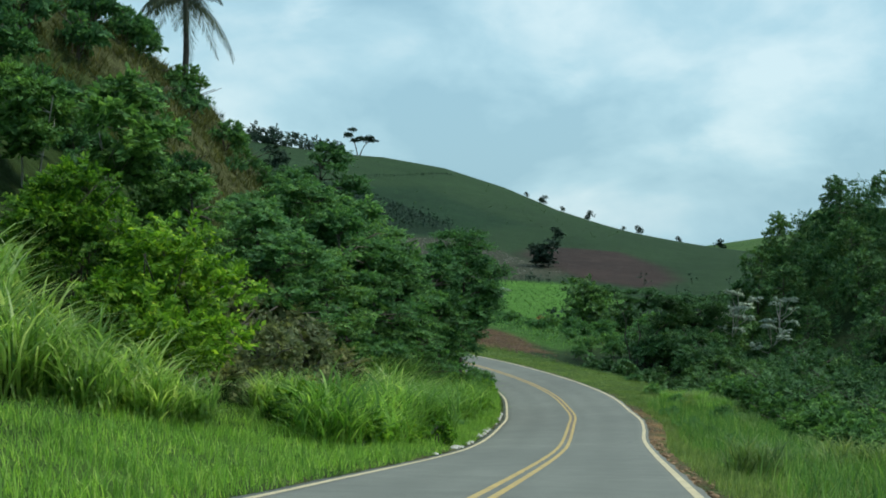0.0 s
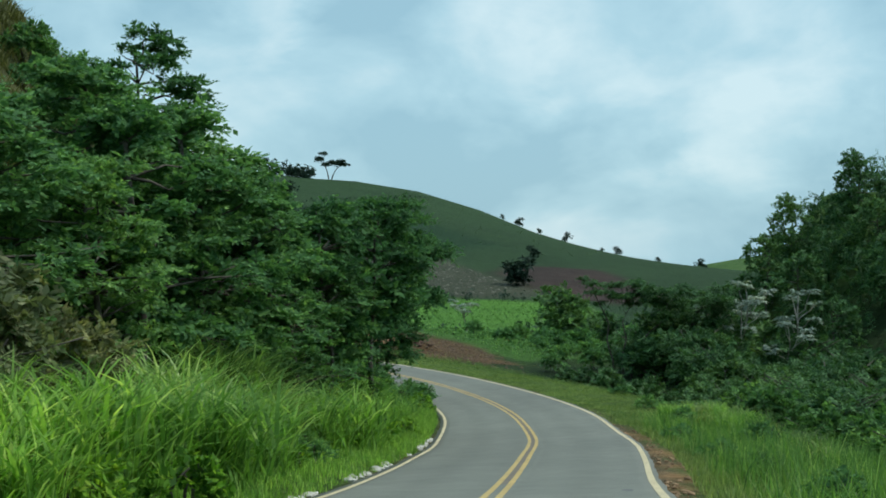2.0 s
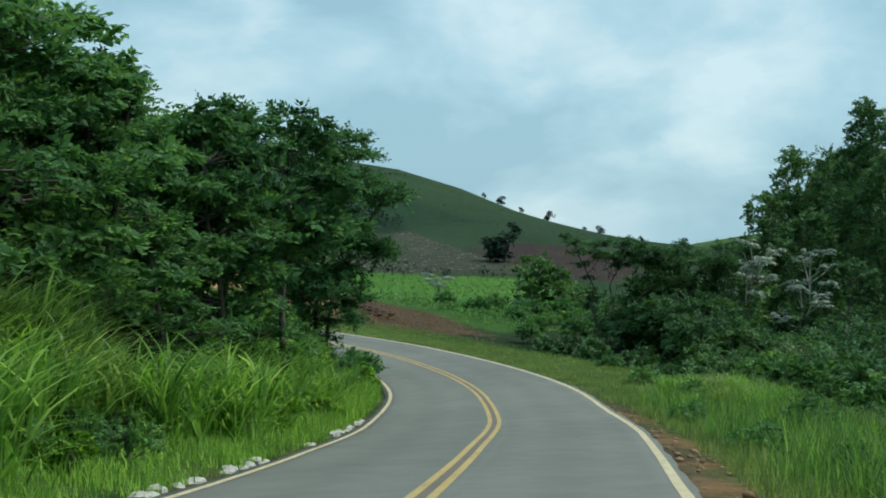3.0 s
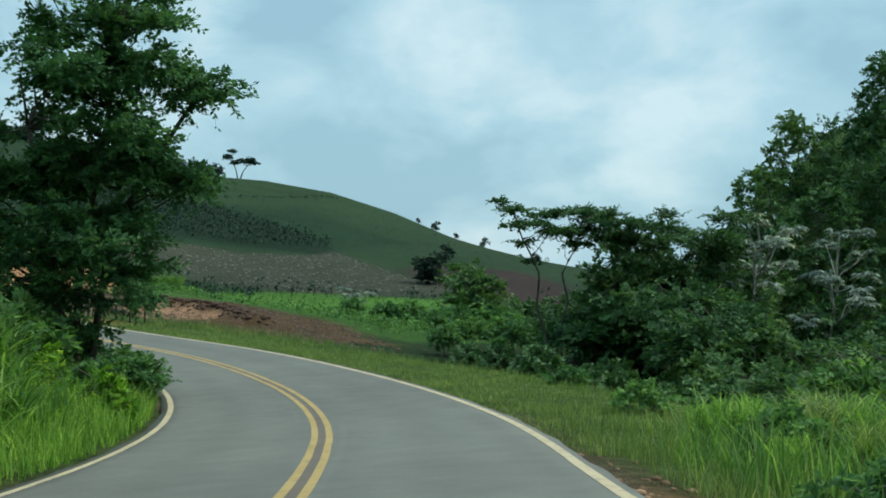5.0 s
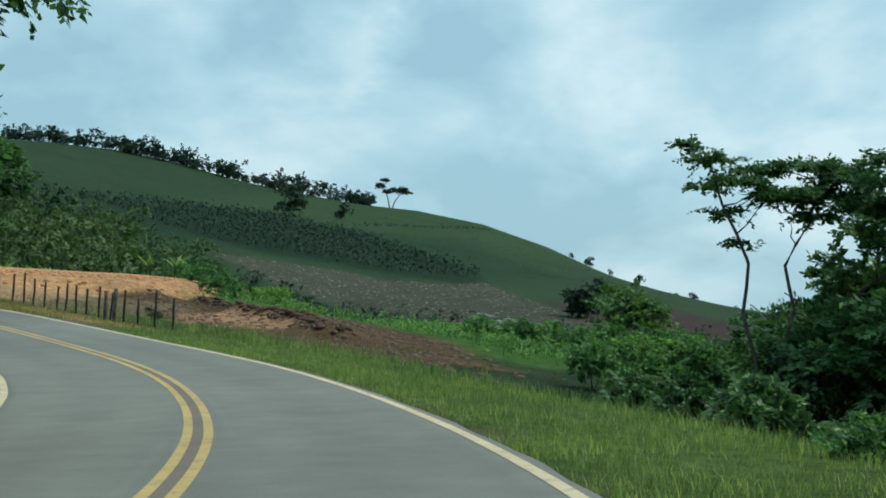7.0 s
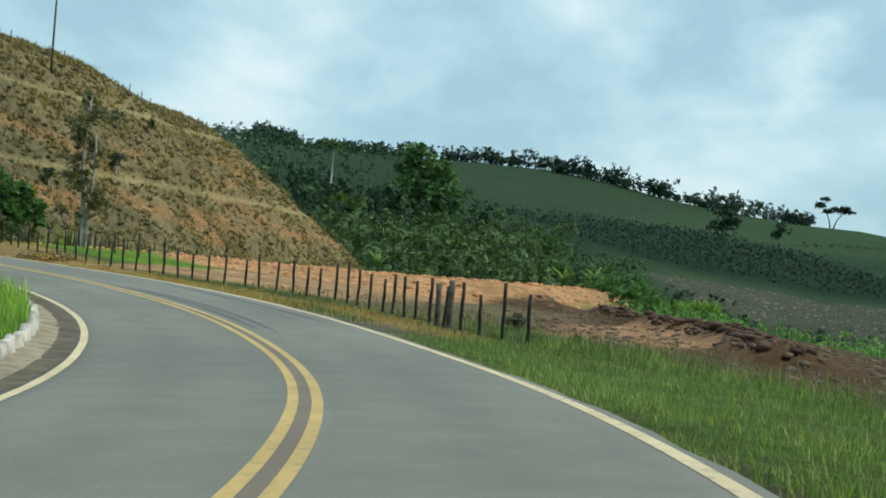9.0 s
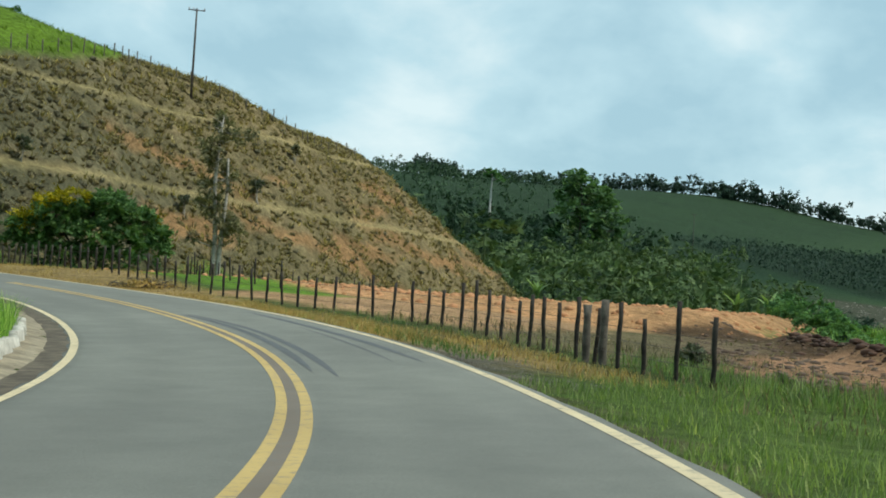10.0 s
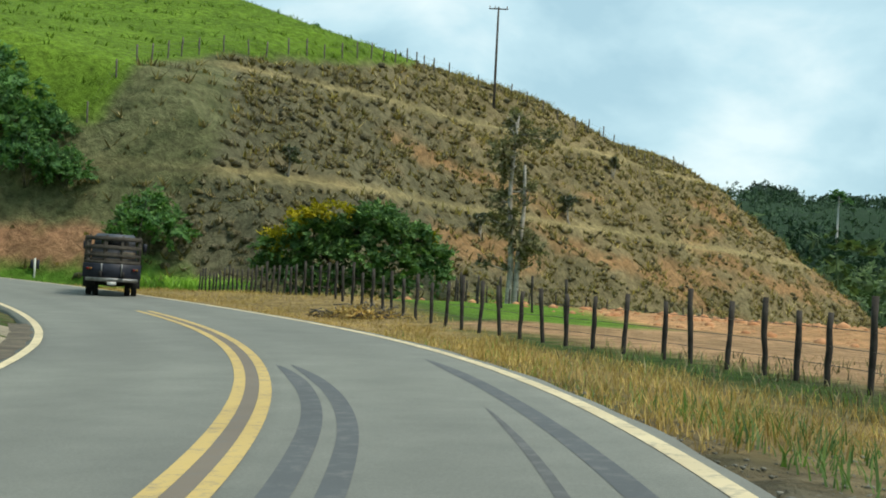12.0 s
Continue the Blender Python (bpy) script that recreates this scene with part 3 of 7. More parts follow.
def tube(points, radii, sides=6):
    p, r = np.asarray(points, float), np.asarray(radii, float)
    d = np.gradient(p, axis=0)
    d /= np.linalg.norm(d, axis=1)[:, None] + 1e-9
    ref = np.where(np.abs(d[:, 2:3]) > 0.9, np.array([[1.0, 0, 0]]), np.array([[0, 0, 1.0]]))
    a = np.cross(d, ref)
    a /= np.linalg.norm(a, axis=1)[:, None] + 1e-9
    b = np.cross(d, a)
    ang = np.linspace(0, 2 * math.pi, sides, endpoint=False)
    v = p[:, None] + r[:, None, None] * (a[:, None] * np.cos(ang)[None, :, None] + b[:, None] * np.sin(ang)[None, :, None])
    f = [[i * sides + j, (i + 1) * sides + j, (i + 1) * sides + (j + 1) % sides, i * sides + (j + 1) % sides]
         for i in range(len(p) - 1) for j in range(sides)]
    v = v.reshape(-1, 3)
    n = len(v)
    v = np.vstack([v, p[:1], p[-1:]])
    last = (len(p) - 1) * sides
    for j in range(0, sides, 2):
        f.append([n, j, (j + 1) % sides, (j + 2) % sides])
        f.append([n + 1, last + (j + 2) % sides, last + (j + 1) % sides, last + j])
    return v, np.array(f)


def disc(cx, cy, cz, radius, width, sides=20, inner=0.0):
    """A wheel-like ring or disc whose axle lies along x."""
    prof = [(-width / 2, max(inner, 0.001)), (-width / 2, radius * 0.93), (-width / 2 + width * 0.12, radius), (width / 2 - width * 0.12, radius),
            (width / 2, radius * 0.93), (width / 2, max(inner, 0.001))]
    ang = np.linspace(0, 2 * math.pi, sides, endpoint=False)
    v = np.array([[cx + x, cy + r * math.cos(a), cz + r * math.sin(a)] for x, r in prof for a in ang])
    n = len(prof)
    f = [[i * sides + j, i * sides + (j + 1) % sides, ((i + 1) % n) * sides + (j + 1) % sides, ((i + 1) % n) * sides + j]
         for i in range(n) for j in range(sides)]
    return v, np.array(f)


def put(x, y, dz=0.0, turn=0.0, size=1.0, tall=None):
    """A pose on the ground."""
    z = float(height(np.array([x]), np.array([y]))[0]) + dz
    return Matrix.Translation((x, y, z)) @ Matrix.Rotation(radians(turn), 4, "Z") @ Matrix.Diagonal((size, size, tall or size, 1))


# ---------------------------------------------------------------- ground
def inside(x, y, *corners):
    """How far inside a polygon places lie, in metres (negative outside), for soft edges of land cover."""
    c = np.array(corners, float)
    dist, odd = np.full(x.shape, 1e9), np.zeros(x.shape, bool)
    for (ax, ay), (bx, by) in zip(c, np.roll(c, -1, axis=0)):
        t = np.clip(((x - ax) * (bx - ax) + (y - ay) * (by - ay)) / ((bx - ax) ** 2 + (by - ay) ** 2), 0, 1)
        dist = np.minimum(dist, np.hypot(x - ax - t * (bx - ax), y - ay - t * (by - ay)))
        cross = (ay > y) != (by > y)
        odd ^= cross & (x < (bx - ax) * (y - ay) / np.where(by == ay, 1e-9, by - ay) + ax)
    return np.where(odd, dist, -dist)


def steps(*spans):
    out = []
    for a, b, n in spans:
        out.append(np.linspace(a, b, n, endpoint=False))
    return np.concatenate(out)


def land_cover(x, y, z):
    """Base colour of what covers the ground."""
    s, lat, rz = road_coords(x, y)
    er, el = np.interp(s, SIDE_S, SIDE_R), np.interp(s, SIDE_S, SIDE_L)
    out_r, out_l = lat - er, el - lat
    jag = waves(x, y, 1.7, 6) * 0.8 + waves(x, y, 5, 7)
    col = np.empty((len(x), 3))
    col[:] = (0.050, 0.095, 0.022)

    def lay(colour, amount):
        a = np.clip(amount, 0, 1)[:, None]
        col[:] = col * (1 - a) + np.array(colour) * a

    far = smooth(280, 360, y)
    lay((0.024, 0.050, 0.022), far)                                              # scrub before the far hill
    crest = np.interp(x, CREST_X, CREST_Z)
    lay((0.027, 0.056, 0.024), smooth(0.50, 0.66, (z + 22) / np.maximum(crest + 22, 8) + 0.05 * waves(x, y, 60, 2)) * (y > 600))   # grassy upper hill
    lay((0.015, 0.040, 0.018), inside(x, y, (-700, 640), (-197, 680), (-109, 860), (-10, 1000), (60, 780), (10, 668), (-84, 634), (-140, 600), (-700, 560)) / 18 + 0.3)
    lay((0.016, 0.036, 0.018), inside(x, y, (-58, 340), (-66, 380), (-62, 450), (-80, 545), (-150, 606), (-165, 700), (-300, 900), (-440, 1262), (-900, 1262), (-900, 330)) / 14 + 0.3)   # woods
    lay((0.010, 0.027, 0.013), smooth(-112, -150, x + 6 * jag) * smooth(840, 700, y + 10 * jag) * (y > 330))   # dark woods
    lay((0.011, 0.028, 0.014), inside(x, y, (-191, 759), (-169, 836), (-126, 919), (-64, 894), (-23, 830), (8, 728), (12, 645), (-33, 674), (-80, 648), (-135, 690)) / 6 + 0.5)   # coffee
    lay((0.052, 0.058, 0.042), inside(x, y, (-90, 606), (-43, 640), (0, 642), (12, 672), (28, 606), (52, 520), (45, 488), (10, 480), (-33, 512), (-62, 545)) / 8 + 0.5)  # stony fallow
    lay((0.046, 0.032, 0.031), inside(x, y, (37, 590), (50, 640), (90, 652), (97, 570), (92, 505), (74, 462), (54, 492)) / 10 + 0.5)    # ploughed field
    lay((0.075, 0.175, 0.030), inside(x, y, (-60, 470), (0, 486), (58, 470), (62, 420), (40, 330), (12, 300), (-20, 400)) / 6 + 0.5)     # green crop
    lay((0.060, 0.112, 0.034), smooth(200, 260, x) * (y > 900))
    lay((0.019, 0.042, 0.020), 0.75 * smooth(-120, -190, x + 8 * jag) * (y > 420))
    # the left slope: dry grass on its upper part
    lay((0.084, 0.092, 0.042), smooth(11, 15, out_l + jag) * smooth(74, 84, y + jag) * smooth(125, 112, y))
    lay((0.040, 0.070, 0.020), smooth(5, 8, out_l + jag) * smooth(84, 74, y + jag))
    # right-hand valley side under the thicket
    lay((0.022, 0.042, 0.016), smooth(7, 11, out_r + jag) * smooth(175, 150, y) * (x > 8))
    # the cutting, its pasture and its red scars
    hill = (x < -50) & (z > -10.9) & (y > 170) & (y < 360) & (x > -420)
    cap = np.interp(y, CAP_Y, CAP_Z) + CAP_LIFT * np.maximum(-92 - x, -22) - 0.0006 * np.maximum(0, -150 - x) ** 2
    lay((0.195, 0.163, 0.094), hill * smooth(-10.9, -9.6, z))
    # greyer near face of the cut, its shade put into a darker colour
    lay((0.128, 0.124, 0.082), hill * smooth(268, 214, y + 4 * jag) * smooth(-10.4, -9.0, z))
    spur = hill * smooth(1.5, -1.5, y - 212.5 - 1.05 * (z + 0.8) + 1.2 * jag)
    lay((0.150, 0.156, 0.084), spur * smooth(-10.4, -9.0, z))        # grazed grey-green shoulder of the cut
    lay((0.080, 0.094, 0.046), spur * 0.85 * smooth(0.35, 0.9, np.sin(z * 5.2 + 1.5 * waves(x, y, 7, 22))))   # trodden contours
    scar = waves(z * 1.6, y * 0.45, 2.6, 9) + 0.7 * waves(x, y, 11, 8)
    lay((0.31, 0.185, 0.095), hill * smooth(0.1, 0.7, scar + 0.9 * np.exp(-((z + 5.6) / 1.6) ** 2) + 0.35 * np.exp(-((z - 1.5) / 1.5) ** 2) - 0.2) * smooth(212, 236, y) * smooth(7.5, 4.5, z) * 0.85)
    bench = np.maximum(np.exp(-((z + 2.05) / 0.45) ** 2), np.exp(-((z - 7.95) / 0.45) ** 2))
    lay((0.30, 0.25, 0.13), hill * bench * 0.9 * (1 - 0.7 * spur))
    past = smooth(0.7, -0.7, x - np.interp(y, BRIM_Y, BRIM_X) + 0.45 * jag)
    lay((0.118, 0.205, 0.025), past * hill * smooth(0.4, 1.6, z) * np.where(y < 250, 1.0, smooth(2.2, 0.6, cap - z + 0.6 * jag)))
    lay((0.118, 0.205, 0.025), past * ((x < -98) & (y > 150) & (y < 350) & (z > 2)) * smooth(1.8, 0.5, cap - z))
    # fenced ground: bare orange earth, turned brown soil, a strip of pasture
    fenced = (y > 150) & (y < 335) & (x < 40) & (x > -76)
    lay((0.50, 0.285, 0.150), fenced * smooth(-1.0, 1.0, inside(x, y, (-56, 198), (-30, 191.5), (-15, 193.5), (-8.5, 200), (-12, 224), (-22, 300), (-60, 330), (-75, 320), (-64, 240)) + 1.0 * jag))
    lay((0.108, 0.068, 0.041), fenced * smooth(-0.8, 0.8, inside(x, y, (14, 141), (6, 152), (-4, 168), (-14, 196), (-12, 203), (-5, 209), (0.5, 207), (7, 181), (10.3, 172), (13.4, 152)) + 1.0 * jag))
    lay((0.17, 0.135, 0.085), fenced * smooth(-0.8, 0.8, inside(x, y, (-4, 162), (-15, 173), (-15, 193), (-9, 198)) + jag) * 0.8)
    lay((0.40, 0.255, 0.150), fenced * smooth(-0.6, 0.6, inside(x, y, (-12.5, 172.5), (-24, 178.6), (-30, 182), (-30, 192), (-15, 194)) + 0.7 * jag))
    lay((0.34, 0.20, 0.125), fenced * smooth(-0.6, 0.6, inside(x, y, (-3.4, 166.5), (0.6, 165.5), (2.4, 170), (-1.0, 181), (-4.6, 187.5), (-6.0, 182)) + 0.5 * jag))
    lay((0.12, 0.23, 0.03), fenced * smooth(-0.8, 0.8, inside(x, y, (-27.5, 186.5), (-31, 184.5), (-42, 191.5), (-62, 203.5), (-70, 228), (-71, 262), (-64, 250), (-58, 226), (-42, 204), (-36, 197.5), (-28, 190)) + 0.7 * jag))
    lay((0.10, 0.21, 0.03), smooth(-0.5, 0.8, inside(x, y, (-58, 189), (-112, 182), (-112, 190), (-88, 200), (-84, 203), (-76, 208), (-60, 200)) + 0.4 * jag))
    lay((0.33, 0.185, 0.115), smooth(-0.4, 0.4, inside(x, y, (-106, 192), (-87, 199.2), (-80.5, 203.8), (-82.5, 206), (-88.4, 204), (-106, 199)) + 0.2 * jag) * smooth(-9.7, -9.2, z) * smooth(-6.3, -7.0, z + 0.4 * jag))   # red bank above the road
    lay((0.060, 0.135, 0.028), smooth(-1, 1, inside(x, y, (-12, 204), (-4, 210), (1, 208), (8, 181), (11, 172), (14, 152), (22, 170), (16, 240), (-14, 246)) + jag))
    # verges
    lay((0.085, 0.135, 0.034), smooth(0.5, 1.0, out_r) * smooth(7.5, 5.5, out_r + jag) * smooth(162, 157, s) * (lat > 0))
    lay((0.30, 0.22, 0.105), smooth(0.5, 1.0, out_r) * smooth(1.2, 0.0, out_r + 0.6 * jag - np.interp(s, (158, 186, 198, 214, 230), (3.4, 3.6, 6.5, 12, 18))) * smooth(158, 163, s) * smooth(234, 222, s) * (lat > 0))
    lay((0.100, 0.180, 0.034), smooth(0.7, 1.3, out_l) * smooth(6.5, 4.5, out_l + jag) * (lat < 0))
    lay((0.27, 0.165, 0.088), smooth(1.4, 0.7, out_r * np.interp(s, (14, 50, 64), (1.9, 1.4, 1.0)) + 0.4 * jag) * smooth(6, 14, s) * smooth(98, 90, s) * (out_r > -0.5) * (lat > 0))        # washed-out shoulder
    lay((0.150, 0.140, 0.118), smooth(3.0, 2.0, out_r + 0.8 * jag) * smooth(156, 159, s + jag) * smooth(169, 164, s + jag) * (out_r > -0.5) * (lat > 0))   # bare gravel
    lay((0.13, 0.105, 0.07), np.maximum(smooth(0.75, 0.35, out_r + 0.25 * jag) * (out_r > -1), smooth(0.6, 0.2, out_l) * (out_l > -1)))
    return col


def build_land():
    xs = steps((-4000, -700, 12), (-700, -200, 50), (-200, -112, 36), (-112, -66, 84), (-66, 48, 114), (48, 130, 41), (130, 330, 34), (330, 900, 20), (900, 4001, 10))
    ys = steps((-900, -60, 14), (-60, 200, 260), (200, 312, 187), (312, 460, 52), (460, 1300, 116), (1300, 2000, 36), (2000, 4900, 14))
    gx, gy = np.meshgrid(xs, ys)
    x, y = gx.ravel(), gy.ravel()
    z = height(x, y)
    nx, ny = len(xs), len(ys)
    i = np.arange(nx * ny).reshape(ny, nx)
    faces = np.stack([i[:-1, :-1], i[:-1, 1:], i[1:, 1:], i[1:, :-1]], -1).reshape(-1, 4)
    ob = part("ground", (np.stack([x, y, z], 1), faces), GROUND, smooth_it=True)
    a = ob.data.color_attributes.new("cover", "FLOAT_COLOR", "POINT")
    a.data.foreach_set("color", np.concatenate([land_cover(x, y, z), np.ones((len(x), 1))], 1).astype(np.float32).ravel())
    return tagged(ob, "hilly green land with fields, dry slopes and bare orange earth", "ground", kind="structure")


ground = build_land()


# ---------------------------------------------------------------- road
def ribbon(s0, s1, left, right, lift=0.0, step=0.5, depth=0.0, ends=None):
    """A strip of the road between two sideways lines (numbers or functions of s)."""
    ss = np.arange(s0, s1 + step / 2, step)
    rows = []
    for s in ss:
        a, b = (left(s) if callable(left) else left), (right(s) if callable(right) else right)
        p, q = road_place(s, a), road_place(s, b)
        p[2] += lift
        q[2] += lift
        rows.append([p, q] if not depth else [p - (0, 0, depth), p, q, q - (0, 0, depth)])
    v = np.array(rows)
    k = v.shape[1]
    i = np.arange(len(ss) * k).reshape(-1, k)
    return v.reshape(-1, 3), np.stack([i[:-1, :-1], i[:-1, 1:], i[1:, 1:], i[1:, :-1]], -1).reshape(-1, 4)[:, ::-1]


def y_line(s):
    return 0.25 * np.interp(s - 4, SIDE_S, SIDE_Y) + 0.5 * np.interp(s, SIDE_S, SIDE_Y) + 0.25 * np.interp(s + 4, SIDE_S, SIDE_Y)


def r_line(s):
    return 0.25 * np.interp(s - 4, SIDE_S, SIDE_R) + 0.5 * np.interp(s, SIDE_S, SIDE_R) + 0.25 * np.interp(s + 4, SIDE_S, SIDE_R)


def l_line(s):
    return 0.25 * np.interp(s - 4, SIDE_S, SIDE_L) + 0.5 * np.interp(s, SIDE_S, SIDE_L) + 0.25 * np.interp(s + 4, SIDE_S, SIDE_L)


def build_road():
    ss = np.arange(-40, 271, 0.5)
    cols = 15
    rows, across = [], []
    for s in ss:
        a, b, y = l_line(s) - 0.26, r_line(s) + 0.20, y_line(s)
        ragged = 0.02 * math.sin(s * 1.1) + 0.015 * math.sin(s * 2.3 + 1)
        for j in range(cols):
            lat = (a - ragged) + (b + ragged - a + ragged) * j / (cols - 1)
            p = road_place(s, lat)
            rows.append(p)
            across.append(lat - (y + b) / 2 if lat > y else lat - (y + a) / 2)
        rows.append(rows[-1] - (0, 0, 0.35))
        rows.append(rows[-cols - 1] - (0, 0, 0.35))
        across += [0, 0]
    n = cols + 2
    v = np.array(rows)
    i = np.arange(len(v)).reshape(-1, n)
    order = [n - 1] + list(range(cols)) + [n - 2]
    i = i[:, order]
    f = np.stack([i[:-1, :-1], i[:-1, 1:], i[1:, 1:], i[1:, :-1]], -1).reshape(-1, 4)[:, ::-1]
    ob = part("road", (v, f), ASPHALT, smooth_it=False)
    at = ob.data.attributes.new("across", "FLOAT", "POINT")
    at.data.foreach_set("value", np.array(across, np.float32))
    tagged(ob, "two-lane grey asphalt road winding downhill through a valley", "road", kind="structure")
    for side in (-1, 1):
        part("yellow_line", ribbon(-40, 194, lambda s: y_line(s) + side * 0.15 - 0.07, lambda s: y_line(s) + side * 0.15 + 0.07, 0.005), YELLOW_LINE, ob)
    part("edge_line", ribbon(-40, 270, lambda s: r_line(s) - 0.08, lambda s: r_line(s) + 0.08, 0.005), WHITE_LINE, ob)
    part("edge_line", ribbon(-40, 270, lambda s: l_line(s) - 0.08, lambda s: l_line(s) + 0.08, 0.005), WHITE_LINE, ob)
    return ob


road = build_road()


# ---------------------------------------------------------------- plants
def units(rng, n):
    v = rng.normal(size=(n, 3))
    return v / (np.linalg.norm(v, axis=1)[:, None] + 1e-9)


def leaf_quads(pos, axis, side, length, width, fold=0.25):
    """Pointed leaves: four corners each, from stalk to tip."""
    L, W = length[:, None], width[:, None]
    up = np.cross(axis, side)
    a = pos
    b = pos + axis * L * 0.45 + side * W * 0.5 + up * W * fold
    c = pos + axis * L
    d = pos + axis * L * 0.45 - side * W * 0.5 + up * W * fold
    v = np.stack([a, b, c, d], 1).reshape(-1, 3)
    return v, np.arange(len(v)).reshape(-1, 4)


def foliage(rng, blobs, count, size, clump=0.55, per=24, flat=0.45, droop=0.15, shell=0.6):
    """Leafy twigs spread through round masses (x, y, z, radius, squash): each twig grows outwards and carries leaves along both its sides."""
    blobs = np.array(blobs, float)
    w = blobs[:, 3] ** 2.2
    per = max(8, int(per * 0.75))
    n = max(1, int(count * 1.05) // (per + 1))
    k = rng.choice(len(blobs), n, p=w / w.sum())
    d = units(rng, n)
    d[:, 2] = np.where(rng.random(n) < 0.55, np.abs(d[:, 2]), d[:, 2])
    r = blobs[k, 3] * (shell + (1 - shell) * rng.random(n) ** 0.6) * (1 + 0.10 * rng.normal(size=n))
    c = blobs[k, :3] + d * r[:, None] * np.stack([np.ones(n), np.ones(n), blobs[k, 4]], 1)
    way = d * np.array([1, 1, 0.35 + 0.5 * flat]) + units(rng, n) * np.array([0.6, 0.6, 0.25 + 0.5 * flat])
    way[:, 2] += 0.05
    way /= np.linalg.norm(way, axis=1)[:, None] + 1e-9
    lean = units(rng, n) * (0.55 + 0.8 * flat) + np.array([0, 0, 1.0])
    across = np.cross(way, lean)
    across /= np.linalg.norm(across, axis=1)[:, None] + 1e-9
    long = clump * rng.uniform(1.3, 2.5, n)
    start = c - way * long[:, None] * 0.55
    sag = rng.uniform(0.05, 0.30, n) * long
    u = (np.arange(per) + 0.5) / per
    i = np.repeat(np.arange(n), per)
    m = len(i)
    uu = np.clip(np.tile(u, n) + rng.normal(size=m) * 0.04, 0.02, 1.0)
    hand = np.where(np.tile(np.arange(per), n) % 2 == 0, 1.0, -1.0)
    pos = start[i] + way[i] * (uu * long[i])[:, None] + units(rng, m) * clump * 0.10
    pos[:, 2] -= sag[i] * uu ** 2
    axis = across[i] * (hand * rng.uniform(0.6, 1.0, m))[:, None] + way[i] * rng.uniform(0.35, 0.9, m)[:, None] + units(rng, m) * 0.28
    axis[:, 2] -= droop + 0.15 * rng.random(m)
    axis /= np.linalg.norm(axis, axis=1)[:, None] + 1e-9
    ref = lean[i] + units(rng, m) * 0.75
    side = np.cross(axis, ref)
    side /= np.linalg.norm(side, axis=1)[:, None] + 1e-9
    L = size * 1.34 * rng.uniform(0.55, 1.25, m) * (1.1 - 0.35 * uu)
    leaves = leaf_quads(pos, axis, side, L, L * rng.uniform(0.42, 0.64, m), 0.16)
    tip = start + way * long[:, None]
    tip[:, 2] -= sag
    thick = np.cross(way, units(rng, n)) * (size * 0.05)
    stalk = np.stack([start - thick, start + thick, tip + thick * 0.3, tip - thick * 0.3], 1).reshape(-1, 3)
    return join(leaves, (stalk, np.arange(len(stalk)).reshape(-1, 4)))


def limb(rng, a, b, r0, r1, n=5, bend=0.12, sides=6):
    a, b = np.array(a, float), np.array(b, float)
    u = np.linspace(0, 1, n)[:, None]
    p = a + (b - a) * u
    wob = rng.normal(size=(n, 3)) * bend * np.linalg.norm(b - a) * np.sin(u * math.pi)
    return tube(p + wob, np.linspace(r0, r1, n), sides)


def tree_things(name, label, rng, trunks, blobs, leaves, size, leaf_mat, bark, girth, clump=0.55, flat=0.45, twigs=9, group="", shell=0.6, blossom=None):
    """A tree or shrub: stems from the ground through the given points, limbs to each mass of leaves, and the crown."""
    ob = thing(name, label, "tree" if "tree" in name or "palm" in name else "shrub", group)
    geos = []
    heads = []
    for line in trunks:
        p = spline(line, 0.8)
        geos.append(tube(p, np.linspace(girth, girth * 0.4, len(p)), 6))
        heads += list(p[len(p) // 3:])
    heads = np.array(heads)
    tips = [np.array(b[:3]) for b in blobs]
    b = np.array(blobs)
    for _ in range(twigs):
        q = b[rng.integers(len(b))]
        tips.append(q[:3] + units(rng, 1)[0] * q[3] * 0.85 * np.array([1, 1, q[4]]))
    for t in tips:
        low = heads[heads[:, 2] < t[2] + 0.2]
        src = low if len(low) else heads
        h = src[np.argmin(np.linalg.norm(src - t, axis=1) + 0.3 * rng.random(len(src)))]
        if np.linalg.norm(h - t) > 0.15:
            geos.append(limb(rng, h, t, girth * 0.33, girth * 0.08, 4, 0.07, 4))
    part("trunk", join(*geos), bark, ob, smooth_it=True)
    part("crown", foliage(rng, blobs, leaves, size, clump, 24, flat, shell=shell), leaf_mat, ob)
    if blossom:
        part("blossom", blossom, FLOWER, ob, "yellow blossom")
    return ob


def masses(rng, n, spread, low, high, radius, squash=0.6, lean=(0, 0)):
    """Round masses for a crown of that half width between two heights, wider in its middle."""
    out = []
    for i in range(n):
        h = (i + rng.random()) / n
        z = low + (high - low) * h
        w = spread * math.sin(math.pi * (0.22 + 0.70 * h)) * math.sqrt(rng.random())
        a = rng.random() * 6.283
        out.append((w * math.cos(a) + lean[0] * h, w * math.sin(a) + lean[1] * h, z, radius * rng.uniform(0.7, 1.25), squash))
    return out


def make_broad(seed, high, spread, leaf_mat, label, leaves=6500, low=0.28, size=0.34, n=15, radius=1.5, bark=BARK, name="tree", squash=0.55, girth=0.17, clump=0.5, flat=0.35, shell=0.6):
    rng = np.random.default_rng(seed)
    top = (rng.normal() * 0.5, rng.normal() * 0.5, high * 0.82)
    trunk = [(0, 0, -0.5), (rng.normal() * 0.15, rng.normal() * 0.15, high * 0.3), (top[0] * 0.6, top[1] * 0.6, high * 0.58), top]
    return tree_things(name, label, rng, [trunk], masses(rng, n, spread, high * low, high * 0.93, radius, squash), leaves, size, leaf_mat, bark, girth, clump, flat, shell=shell)


